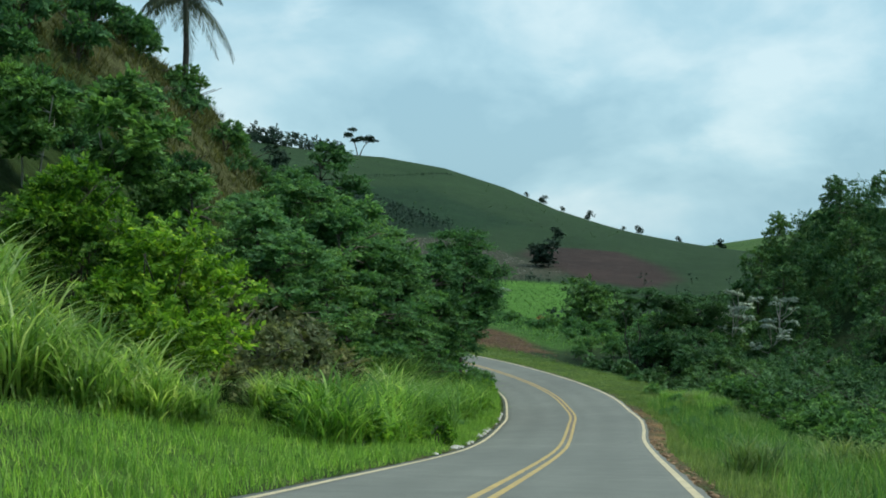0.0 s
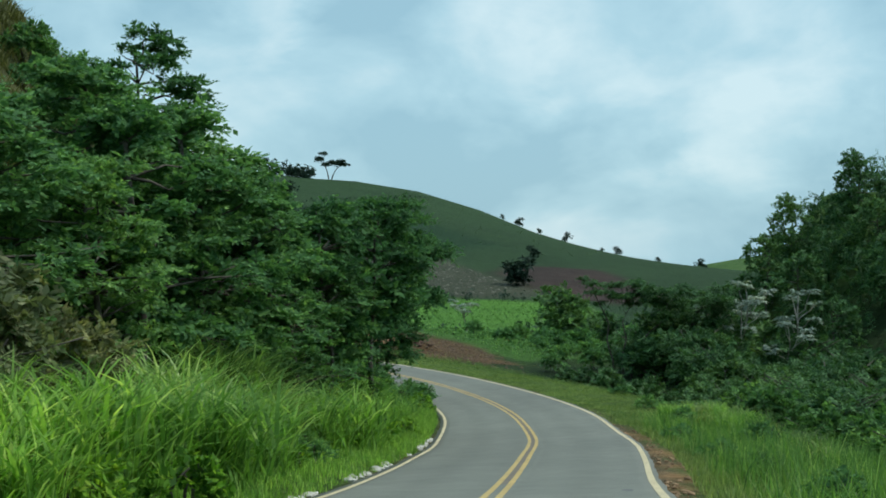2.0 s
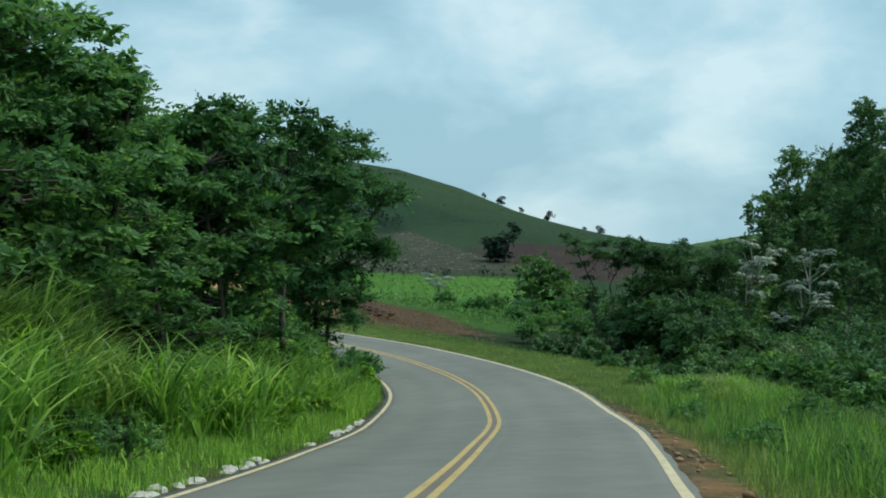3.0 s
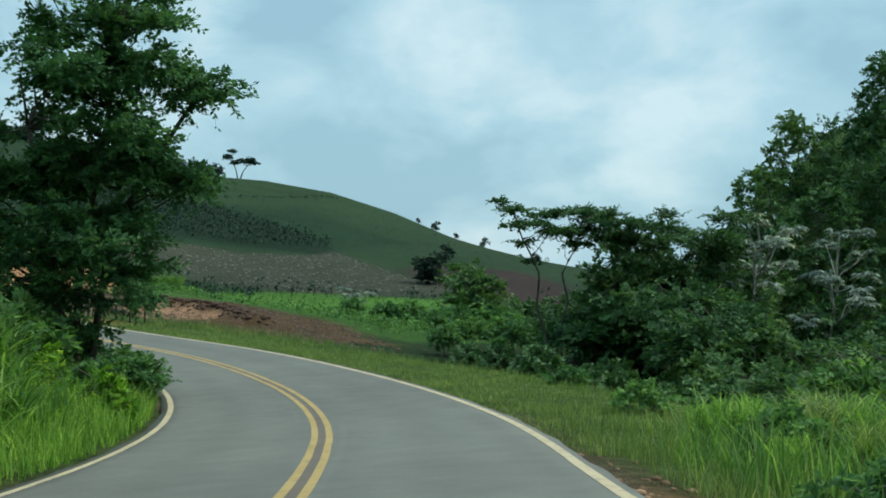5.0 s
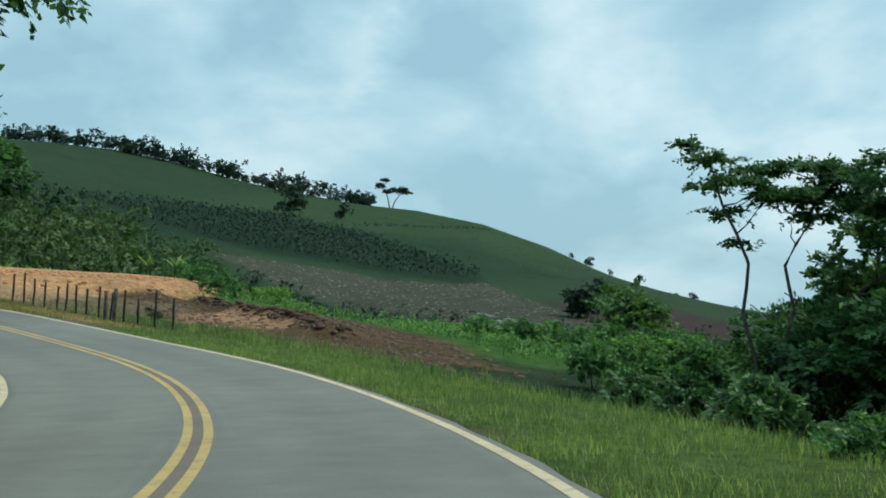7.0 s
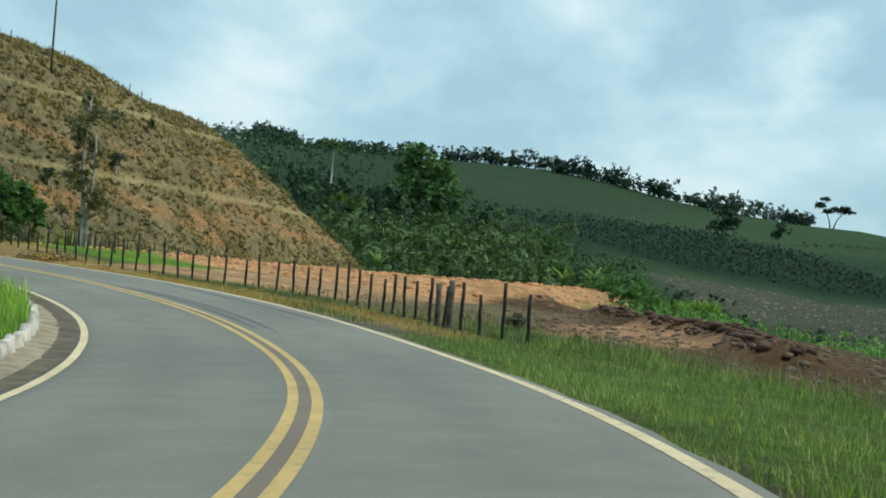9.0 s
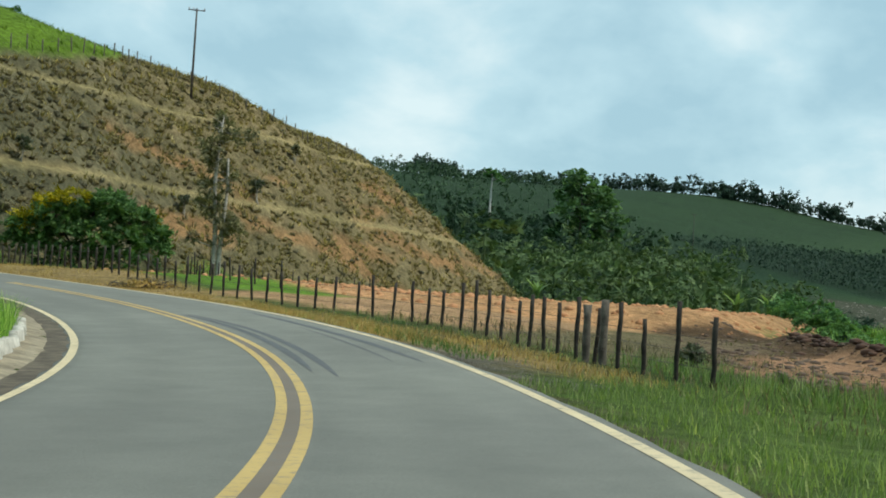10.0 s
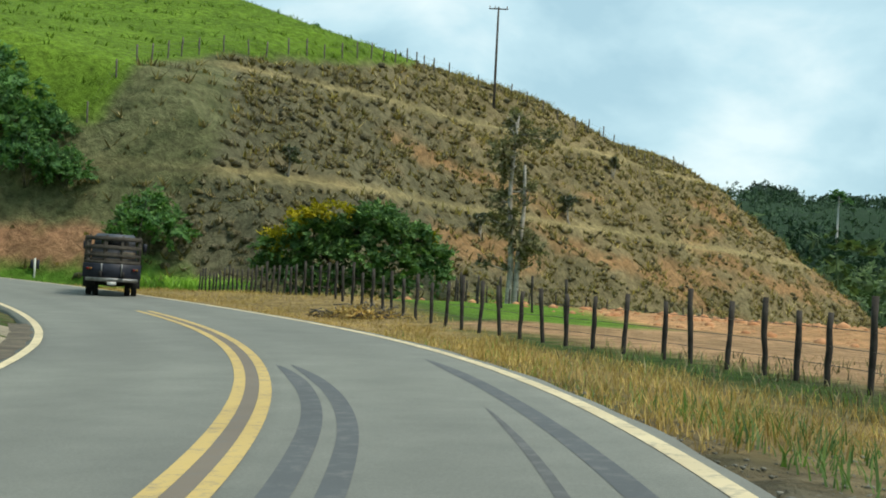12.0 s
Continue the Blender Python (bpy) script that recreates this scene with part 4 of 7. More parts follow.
def make_bush(seed, high, spread, leaf_mat, label, leaves=2600, size=0.26, n=9, name="bush", bark=BARK, clump=0.35, flat=0.6, radius=None, shell=0.65):
    rng = np.random.default_rng(seed)
    stems = [[(rng.normal() * 0.12, rng.normal() * 0.12, -0.3), (rng.normal() * spread * 0.25, rng.normal() * spread * 0.25, high * 0.4),
              (rng.normal() * spread * 0.45, rng.normal() * spread * 0.45, high * 0.75)] for _ in range(4)]
    r = radius or spread * 0.42
    blobs = []
    for i in range(n):
        a, q = rng.random() * 6.283, math.sqrt(rng.random())
        h = high * (0.25 + 0.55 * (1 - q * q) * rng.uniform(0.6, 1.1))
        blobs.append((spread * 0.75 * q * math.cos(a), spread * 0.75 * q * math.sin(a), h, r * rng.uniform(0.7, 1.2), 0.75))
    return tree_things(name, label, rng, stems, blobs, leaves, size, leaf_mat, bark, 0.05, clump, flat, 8, shell=shell)


def blades(rng, root, length, width, lean, heading, curl, seg=4):
    """Arching blades from root points; curl is how far the tip bows over."""
    n = len(root)
    u = np.linspace(0, 1, seg + 1)[None, :]
    out = lean[:, None] * u + curl[:, None] * u ** 2.4
    up = u * (1 - 0.32 * np.clip(curl[:, None], 0, 2) * u ** 2)
    L = length[:, None]
    hx, hy = np.cos(heading)[:, None], np.sin(heading)[:, None]
    c = np.stack([root[:, 0:1] + hx * out * L, root[:, 1:2] + hy * out * L, root[:, 2:3] + up * L], -1)
    w = width[:, None] * np.clip(1.05 - u ** 1.8, 0.04, 1) * 0.5
    sx, sy = -np.sin(heading)[:, None], np.cos(heading)[:, None]
    side = np.stack([sx * w, sy * w, 0 * w], -1)
    v = np.stack([c - side, c + side], 2).reshape(n, -1, 3)
    k = 2 * (seg + 1)
    f = np.array([[2 * j, 2 * j + 1, 2 * j + 3, 2 * j + 2] for j in range(seg)])
    return v.reshape(-1, 3), (np.arange(n)[:, None, None] * k + f[None]).reshape(-1, 4)


def make_canes(seed, high, spread, mat, label, count=110, name="cane_grass_clump", width=0.05):
    rng = np.random.default_rng(seed)
    ob = thing(name, label, "grass clump", "cane grass clumps")
    a, q = rng.random(count) * 6.283, spread * rng.random(count) ** 0.7
    root = np.stack([q * np.cos(a), q * np.sin(a), -0.15 + 0 * a], 1)
    stems = blades(rng, root, high * rng.uniform(0.5, 0.95, count), np.full(count, 0.022), rng.uniform(0, 0.22, count), a + rng.normal(size=count) * 0.6, rng.uniform(0, 0.2, count), 3)
    part("stalk_tuft", stems, mat, ob)
    m = count * 3
    i = rng.integers(0, count, m)
    base = root[i].copy()
    lift = rng.uniform(0.05, 0.8, m)
    base[:, 2] += lift * high * 0.75
    base[:, :2] *= (1 + lift * 0.3)[:, None]
    part("blade_tuft", blades(rng, base, high * rng.uniform(0.34, 0.68, m), np.full(m, width) * rng.uniform(0.7, 1.4, m), rng.uniform(0.15, 0.55, m), rng.random(m) * 6.283,
                          rng.uniform(0.3, 1.3, m), 4), mat, ob)
    return ob


def make_umbrella(seed, label):
    """A leaning tree with bare forking stems and flat tiers of feathery leaves."""
    rng = np.random.default_rng(seed)
    trunks = [[(0, 0, -0.5), (-0.25, -0.2, 1.8), (0.15, 0.1, 3.4), (-0.2, 0.2, 4.8), (0.5, 0.3, 6.2), (0.7, 0.3, 7.4)],
              [(-0.9, -0.3, -0.5), (-1.0, -0.4, 1.6), (-1.5, -0.5, 3.2), (-1.4, -0.6, 4.8), (-2.3, -0.8, 6.6), (-2.7, -0.9, 7.8)],
              [(0.5, 0.3, -0.5), (0.9, 0.4, 2.0), (2.1, 0.4, 4.0), (3.2, 0.2, 4.9), (3.6, 0.0, 6.6)],
              [(1.4, 0.8, -0.5), (3.4, 1.0, 2.2), (5.2, 1.4, 3.6), (6.0, 1.4, 5.6)]]
    blobs = [(-3.4, -0.9, 8.5, 0.75, 0.3), (-2.7, -0.7, 8.1, 1.0, 0.25), (-1.9, -0.9, 7.4, 1.0, 0.25), (-2.3, -0.5, 6.4, 0.8, 0.3), (-1.2, 0.4, 7.9, 1.1, 0.138), (-0.5, -0.3, 7.0, 1.1, 0.25), (-1.6, 0.0, 5.5, 0.7, 0.165), (0.2, 0.0, 8.1, 1.1, 0.138),
             (-2.9, 0.3, 7.3, 0.7, 0.165), (0.6, -0.4, 6.4, 1.0, 0.25)]
    for i in range(34):
        x = rng.uniform(-0.8, 9.5)
        low = 6.1 - 0.35 * max(0.0, x - 1.5)
        blobs.append((x, rng.normal() * 1.4, rng.uniform(max(3.0, low), 8.2 + 0.5 * math.sin(x * 1.3)), rng.uniform(0.6, 1.15) + 0.05 * x, 0.28 + 0.03 * max(0.0, x)))
    return tree_things("umbrella_tree", label, rng, trunks, blobs, 32000, 0.17, LEAF_DEEP, BARK, 0.09, 0.4, 0.16, 44, shell=0.3)


def make_cecropia(seed, high, label, leaf_mat=LEAF_SILVER, heads=7):
    """Slender pale stem with a few arms, each ending in a parasol of big lobed leaves."""
    rng = np.random.default_rng(seed)
    ob = thing("cecropia_tree", label, "tree", "silvery cecropias")
    line = spline([(0, 0, -0.4), (0.2, 0.1, high * 0.4), (-0.1, 0.3, high * 0.75), (0.1, 0.2, high)], 0.6)
    geos, ends = [tube(line, np.linspace(0.11, 0.05, len(line)), 8)], [line[-1]]
    for i in range(heads - 1):
        a = i * 2.4 + rng.random()
        s = line[int(len(line) * rng.uniform(0.5, 0.85))]
        e = s + np.array([math.cos(a) * rng.uniform(1.0, 2.1), math.sin(a) * rng.uniform(1.0, 2.1), rng.uniform(0.7, 1.9)])
        geos.append(limb(rng, s, e, 0.05, 0.03, 5, 0.06))
        ends.append(e)
    part("trunk", join(*geos), PALE_BARK, ob, smooth_it=True)
    vs = []
    for e in ends:
        for j in range(15):
            a, t = j * 2.399 + rng.random() * 0.3, rng.uniform(-0.25, 0.55)
            stem = np.array([math.cos(a) * math.cos(t), math.sin(a) * math.cos(t), math.sin(t)])
            c = e + stem * rng.uniform(0.35, 0.6)
            for lobe in range(7):
                b = a + (lobe - 3) * 0.62
                ax = np.array([math.cos(b), math.sin(b), -0.35 - 0.25 * rng.random()])
                ax /= np.linalg.norm(ax)
                sd = np.array([-math.sin(b), math.cos(b), 0])
                vs.append(leaf_quads(c[None], ax[None], sd[None], np.array([rng.uniform(0.38, 0.55)]), np.array([0.17]), 0.1))
    part("crown", join(*vs), leaf_mat, ob)
    return ob


def make_palm(label):
    rng = np.random.default_rng(77)
    ob = thing("palm_tree", label, "palm")
    line = spline([(0, 0, -0.6), (0.15, 0, 2.5), (0.1, 0.1, 5.2)], 0.5)
    part("trunk", tube(line, np.linspace(0.19, 0.13, len(line)), 10), BARK, ob, smooth_it=True)
    for j in range(19):
        a, rise = j * 2.399, [0.9, 0.55, 0.2, -0.15, 0.35][j % 5] + rng.normal() * 0.08
        u = np.linspace(0, 1, 12)
        reach, L = u * math.cos(rise) * (1 - 0.18 * u), 3.3
        zz = u * math.sin(rise) - 0.75 * u ** 2.1
        spine = np.stack([np.cos(a) * reach * L, np.sin(a) * reach * L, zz * L + 5.2], 1) + [0.1, 0.1, 0]
        geos = [tube(spine, np.linspace(0.035, 0.008, 12), 4)]
        for side in (-1, 1):
            q = np.linspace(0.10, 0.99, 46)
            base = np.stack([np.interp(q, u, spine[:, k]) for k in range(3)], 1)
            d = np.stack([np.gradient(base[:, k]) for k in range(3)], 1)
            d /= np.linalg.norm(d, axis=1)[:, None]
            sd = np.cross(d, [0, 0, 1.0]) * side
            ax = sd * 0.75 + d * 0.5 + np.array([0, 0, -0.55]) + rng.normal(size=d.shape) * 0.08
            ax /= np.linalg.norm(ax, axis=1)[:, None]
            ln = 0.85 * np.sin(math.pi * np.clip(q * 0.85 + 0.12, 0, 1)) + 0.12
            geos.append(leaf_quads(base, ax, d, ln, np.full(46, 0.06), 0.05))
        part("frond", join(*geos), LEAF_PALM, ob)
    return ob


def make_banana(seed, high, label, mat=LEAF_BANANA):
    rng = np.random.default_rng(seed)
    ob = thing("banana_plant", label, "banana plant", "banana plants")
    part("stem", tube([(0, 0, -0.3), (0.03, 0, high * 0.3), (0.05, 0.02, high * 0.5)], [0.16, 0.13, 0.08], 8), LEAF_MID, ob, smooth_it=True)
    for j in range(9):
        a = np.array([j * 2.399 + rng.normal() * 0.2])
        part("leaf", blades(rng, np.array([[0.05, 0.02, high * 0.46]]), np.array([high * rng.uniform(0.5, 0.7)]), np.array([0.62]), np.array([rng.uniform(0.2, 0.5)]), a,
                            np.array([rng.uniform(0.25, 0.9)]), 6), mat, ob)
    return ob


rnd = random.Random(5)


def scatter_copies(master, places, group=""):
    """The master goes to the first place, copies to the others: (x, y, size) or (x, y, size, lift)."""
    done = []
    places = [p for p in places if p[0] < 0.345 * p[1] + 2.5]  # none beyond the valley's wooded edge
    for i, p in enumerate(places):
        m = put(p[0], p[1], p[3] if len(p) > 3 else -0.05, rnd.uniform(0, 360), p[2], p[2] * rnd.uniform(0.92, 1.1))
        if i == 0:
            master.matrix_world = m
            ob = master
        else:
            ob = copy_thing(master, m)
        if group:
            ob["group"] = group
        done.append(ob)
    return done


# masters: the same kind stands several times, turned and sized
# --- left slope
scatter_copies(make_bush(1, 6.4, 3.6, LEAF_BUSH, "large rounded yellow-green bush on the grassy bank", 18000, 0.21, 24, clump=0.36, flat=0.4), [(-8.4, 43.6, 1.0), (-12.6, 48.0, 0.8)], "bank bushes")
scatter_copies(make_bush(2, 3.2, 2.4, LEAF_DRY, "dusty olive shrub with dry twigs on the bank", 3200, 0.2, 10, clump=0.3), [(-6.4, 53.5, 1.0), (-8.6, 56.2, 1.15), (-10.6, 52.0, 1.1), (-5.4, 59.0, 0.9), (-9.0, 50.0, 0.8)], "bank bushes")
scatter_copies(make_broad(3, 9.0, 2.6, LEAF_MID, "slender pale-stemmed tree with a light green crown", 6000, 0.45, 0.34, 12, 1.25, PALE_BARK, girth=0.09), [(-14.0, 59.5, 0.92), (-16.5, 56.5, 0.74), (-12.2, 63.0, 0.62), (-17.8, 58.5, 0.62), (-15.5, 65.0, 0.42), (-20.0, 53.0, 0.8), (-19.0, 61.0, 0.5)], "slope trees")
dark_a = make_broad(4, 9.0, 3.3, LEAF_SLOPE, "dark green tree with layered leafy boughs on the slope", 13500, 0.14, 0.21, 34, 1.15, squash=0.34, clump=0.42, flat=0.16, shell=0.3)
scatter_copies(dark_a, [(-6.8, 61.5, 0.9), (-5.2, 67.5, 0.86), (-9.0, 67.5, 0.85), (-7.0, 73.5, 1.08), (-3.3, 75.5, 1.0), (-10.6, 73.0, 0.55), (-1.0, 87.5, 1.12), (-4.5, 103.0, 0.85), (-14.0, 70.5, 0.5), (-2.2, 80.0, 1.05)], "slope trees")
dark_b = make_broad(5, 8.0, 3.0, LEAF_SLOPE, "green tree with drooping feathery boughs on the slope", 12500, 0.12, 0.21, 32, 1.05, squash=0.36, clump=0.42, flat=0.18, shell=0.3)
scatter_copies(dark_b, [(-4.6, 71.8, 1.1), (-8.4, 78.0, 0.85), (-5.5, 84.5, 0.85), (-4.4, 95.5, 0.75), (-8.0, 64.5, 0.9), (-0.6, 83.0, 0.6), (-2.4, 99.5, 0.68), (-10.5, 60.5, 0.75), (0.0, 91.5, 1.12), (-4.0, 78.5, 1.15)], "slope trees")
tall = make_broad(6, 12.5, 3.0, LEAF_DARK, "tall sparse tree with open leafy boughs against the sky", 8000, 0.5, 0.22, 20, 1.0, squash=0.35, clump=0.4, flat=0.2, shell=0.3)
scatter_copies(tall, [(-6.6, 82.0, 0.76), (-9.6, 86.0, 0.44), (-3.6, 108.5, 0.7), (-8.2, 84.0, 0.58), (0.2, 87.6, 0.95), (2.2, 92.6, 1.06), (-1.7, 80.6, 0.8)], "slope trees")
rng_e = np.random.default_rng(8)
eb = []
while len(eb) < 135:  # crown high over the road side, bushy to the ground at its back
    ex, ez = rng_e.uniform(-4.0, 3.7), rng_e.uniform(0.9, 11.6)
    low = float(np.interp(ex, (0.6, 1.0, 1.57, 2.7, 3.56, 4.4), (0.2, 0.8, 3.3, 5.0, 6.2, 6.8)))
    wide = 4.1 * math.sin(math.pi * (0.30 + 0.56 * ez / 11.6))
    if ez > low + 0.75 and abs(ex - 0.2) < wide:
        eb.append((ex, rng_e.normal() * 1.3 * math.sqrt(max(0.05, 1 - (ex / 4.4) ** 2)), ez, rng_e.uniform(0.7, 1.1), 0.55))
eb = [b for b in eb if not (b[0] > 0.85 and 5.2 < b[2] < 5.5)]   # the crown is lifted over the road
end_tree = tree_things("tree", "big dark leafy tree overhanging the inside of the bend", rng_e,
                       [[(-0.6, 0, -0.5), (-0.7, 0.1, 3.0), (-0.2, 0.1, 6.4), (0.4, 0.0, 10.2)], [(-0.4, 0.2, -0.4), (0.2, 0.2, 4.2), (1.6, 0.1, 7.0), (2.6, 0.0, 8.6)], [(-0.8, -0.2, -0.4), (-1.4, -0.2, 4.0), (-2.2, -0.1, 7.6)]],
                       eb, 70000, 0.165, LEAF_DARK, BARK, 0.14, 0.40, 0.36, 40, "slope trees", 0.35)
end_tree.matrix_world = put(2.4, 119.2, -0.05, 0, 1.12)
crest_shrub = make_bush(9, 2.6, 1.9, LEAF_DARK, "dark shrub on the steep dry slope", 2200, 0.24, 8)
scatter_copies(crest_shrub, [(-14.6, 93.5, 0.9), (-134.0, 272.0, 0.5), (-13.4, 96.0, 0.8), (-12.4, 98.8, 0.9), (-11.2, 101.0, 0.9), (-10.2, 103.5, 1.0), (-8.8, 106.0, 1.0), (-16.8, 92.0, 1.0), (-18.5, 97.5, 1.1), (-20.5, 92.0, 1.2),
                             (-22.0, 86.0, 1.2), (-24.0, 78.0, 1.3), (-21.0, 72.0, 1.2), (-6.8, 108.6, 1.1), (-4.6, 111.0, 1.1), (-2.0, 113.0, 1.1), (-17.5, 84.0, 0.7), (-13.0, 88.0, 0.5), (-9.6, 93.0, 0.7), (-25.0, 68.0, 1.3), (-27.0, 60.0, 1.4), (-20.0, 66.0, 1.2), (-22.5, 63.0, 1.3), (-18.5, 70.5, 1.0), (-16.0, 75.0, 1.0), (-19.0, 78.0, 1.1), (-21.5, 81.0, 1.2), (-23.5, 73.5, 1.3), (-14.5, 79.5, 0.8), (-20.5, 88.5, 1.0), (-24.0, 92.0, 1.3), (-22.5, 97.0, 1.4), (-26.0, 84.0, 1.4), (-17.0, 67.0, 1.0)], "slope shrubs")
under = make_bush(10, 1.9, 1.7, LEAF_MID, "low leafy undergrowth shrub on the bank", 1800, 0.23, 8)
scatter_copies(under, [(-1.6, 69.0, 0.9), (0.2, 74.5, 0.9), (1.2, 80.0, 0.8), (2.2, 86.0, 0.85), (0.6, 88.5, 1.0), (0.2, 96.5, 1.0), (0.0, 103.5, 1.1), (0.8, 110.0, 1.2), (0.6, 114.4, 1.4), (-3.6, 64.0, 1.0), (-5.0, 56.5, 0.9), (-1.0, 84.5, 1.2), (-1.6, 94.0, 1.1), (-0.8, 106.5, 1.3), (-11.5, 56.5, 1.2), (-13.5, 51.5, 1.3)], "bank bushes")
palm = make_palm("tall palm with drooping dark fronds on the slope")
palm.matrix_world = put(-18.4, 98.2, -0.2, 40, 1.4, 1.4)
scatter_copies(make_canes(11, 2.9, 1.0, REED, "tall bright green cane grass clump on the bank", 100, width=0.085),
               [(-9.4, 35.0, 0.98), (-8.0, 35.6, 0.85), (-10.9, 35.6, 1.05), (-11.6, 34.0, 1.05), (-7.0, 34.0, 0.66), (-9.6, 32.8, 0.88), (-12.3, 36.6, 1.1), (-8.2, 32.4, 0.72), (-10.4, 31.6, 0.9), (-6.2, 35.8, 0.55), (-2.2, 63.4, 0.85), (-2.9, 64.6, 0.85),
                (-1.5, 62.4, 0.7), (-1.4, 65.4, 0.8), (-0.9, 60.2, 0.5), (-1.1, 70.6, 0.9), (-0.5, 72.6, 0.85), (-1.9, 71.6, 0.95), (-5.2, 50.0, 0.7), (-4.2, 54.4, 0.7), (-5.6, 47.0, 0.65)])
scatter_copies(make_canes(44, 3.1, 0.9, REED, "tall pale green cane clump with arching blades on the bank", 90, width=0.08),
               [(-0.4, 58.4, 0.8), (-1.2, 59.8, 0.95), (-0.9, 61.4, 0.9), (-2.1, 61.2, 1.1), (-1.8, 57.8, 0.85)])
scatter_copies(make_canes(45, 3.2, 0.8, CANE_DARK, "dense dark green cane clump on the bank", 130, width=0.06),
               [(-1.3, 70.8, 0.9), (-1.9, 71.8, 1.1), (-2.4, 70.2, 1.1), (-1.3, 72.8, 0.95)])
scatter_copies(make_canes(12, 2.2, 0.7, DEAD, "dead blackened cane clump among green grass", 90, "dead_cane_clump"), [(-3.9, 60.5, 0.95), (-4.4, 61.2, 0.85), (-3.4, 61.4, 0.8)])

rh = random.Random(21)
spots = []
for i in range(13):
    hs = rh.uniform(112, 127)
    q = road_place(hs, l_line(hs) - rh.uniform(0.95, 2.2))
    spots.append((float(q[0]), float(q[1]), rh.uniform(0.7, 1.15) * (1.0 if hs < 119 else 0.7)))
scatter_copies(make_bush(43, 1.9, 1.15, LEAF_SLOPE, "dark leafy shrub crowding the inside edge of the bend", 1700, 0.13, 10, clump=0.24), spots, "bank bushes")

weed = make_bush(34, 1.1, 1.0, LEAF_BUSH, "leafy roadside weed among the grass", 900, 0.17, 7, "weed_plant", clump=0.25)
rw = random.Random(12)
spots = []
for i in range(46):
    ws = rw.uniform(40, 116)
    q = road_place(ws, l_line(ws) - rw.uniform(1.3, 6.0))
    spots.append((float(q[0]), float(q[1]), rw.uniform(0.6, 1.25)))
scatter_copies(weed, spots, "roadside weeds")
spots = []
for i in range(22):
    ws = rw.uniform(58, 88)
    q = road_place(ws, l_line(ws) - rw.uniform(2.2, 6.5))
    spots.append((float(q[0]), float(q[1]), rw.uniform(0.6, 1.0)))
scatter_copies(make_bush(36, 1.2, 0.9, LEAF_SLOPE, "dark broad-leaved weed standing in the bank grass", 1100, 0.12, 8, "weed_plant", clump=0.22), spots, "roadside weeds")
spots = []
for i in range(44):
    ws = rw.uniform(38, 112)
    q = road_place(ws, l_line(ws) - rw.uniform(2.0, 6.5))
    spots.append((float(q[0]), float(q[1]), rw.uniform(0.75, 1.25)))
scatter_copies(make_canes(35, 1.9, 0.8, BANK_GRASS, "arching green cane grass clump on the bank", 70, width=0.055), spots)

# --- right thicket
glossy = make_bush(13, 2.3, 2.0, LEAF_GLOSSY, "dark glossy broad-leaved bush beside the grass verge", 2600, 0.3, 10, clump=0.3)
scatter_copies(glossy, [(19.4, 134.0, 0.8), (17.8, 136.2, 0.75), (16.6, 138.4, 0.7), (20.8, 131.0, 0.85), (21.4, 127.6, 0.85), (22.2, 124.0, 0.9), (22.6, 120.5, 0.9), (22.8, 117.0, 0.95), (24.6, 121.5, 1.0), (24.0, 128.0, 1.0),
                        (22.4, 133.5, 0.95), (19.8, 138.5, 0.85)], "verge bushes")
vine = make_bush(14, 2.8, 2.7, LEAF_MID, "vine-covered green bush on the valley side", 3600, 0.26, 12, clump=0.32)
scatter_copies(vine, [(19.4, 66.0, 0.9), (20.6, 71.5, 0.95), (18.2, 60.0, 0.85), (22.6, 77.0, 1.0), (17.0, 53.5, 0.75), (24.0, 83.0, 1.0), (25.0, 90.0, 1.05), (25.0, 97.0, 1.0), (24.4, 104.0, 1.0), (24.6, 111.0, 1.0),
                      (23.0, 62.0, 1.2), (25.5, 70.0, 1.2), (14.4, 40.0, 0.6), (16.2, 46.5, 0.75), (27.5, 78.0, 1.3), (28.5, 88.0, 1.3), (28.5, 98.0, 1.3), (28.0, 108.0, 1.3)], "valley bushes")
low_green = make_bush(15, 1.5, 1.6, LEAF_SLOPE, "low bright green weed bush by the road", 1500, 0.2, 8)
scatter_copies(low_green, [(22.9, 113.5, 0.9), (17.9, 119.8, 0.6), (15.9, 88.0, 0.6), (15.0, 76.0, 0.6), (14.2, 68.0, 0.55), (17.6, 97.0, 0.8), (18.0, 108.5, 0.7), (12.6, 55.0, 0.55), (11.6, 47.0, 0.5), (18.4, 84.0, 0.8)], "verge bushes")
scatter_copies(make_canes(16, 1.7, 0.8, GRASS, "tall arching roadside grass clump", 80, width=0.05),
               [(7.9, 33.2, 0.7), (8.5, 34.2, 0.75), (10.4, 35.2, 0.9), (11.2, 36.2, 1.0), (12.0, 35.4, 1.0), (9.6, 37.5, 0.8), (19.2, 99.5, 1.0), (20.2, 101.5, 1.0), (18.6, 97.6, 0.9), (20.8, 99.0, 1.1), (19.8, 95.6, 0.9), (21.2, 96.5, 1.1), (18.0, 93.4, 0.8), (12.4, 42.0, 0.7), (14.6, 50.0, 0.8), (15.8, 57.0, 0.8),
                (17.6, 74.5, 0.85), (16.6, 70.0, 0.8), (18.8, 80.0, 0.9), (19.6, 88.0, 0.9)])
umb = make_umbrella(17, "umbrella-shaped tree with bare forking stems and flat feathery tiers")
umb.matrix_world = put(22.0, 143.5, 0.0, -8, 1.0)
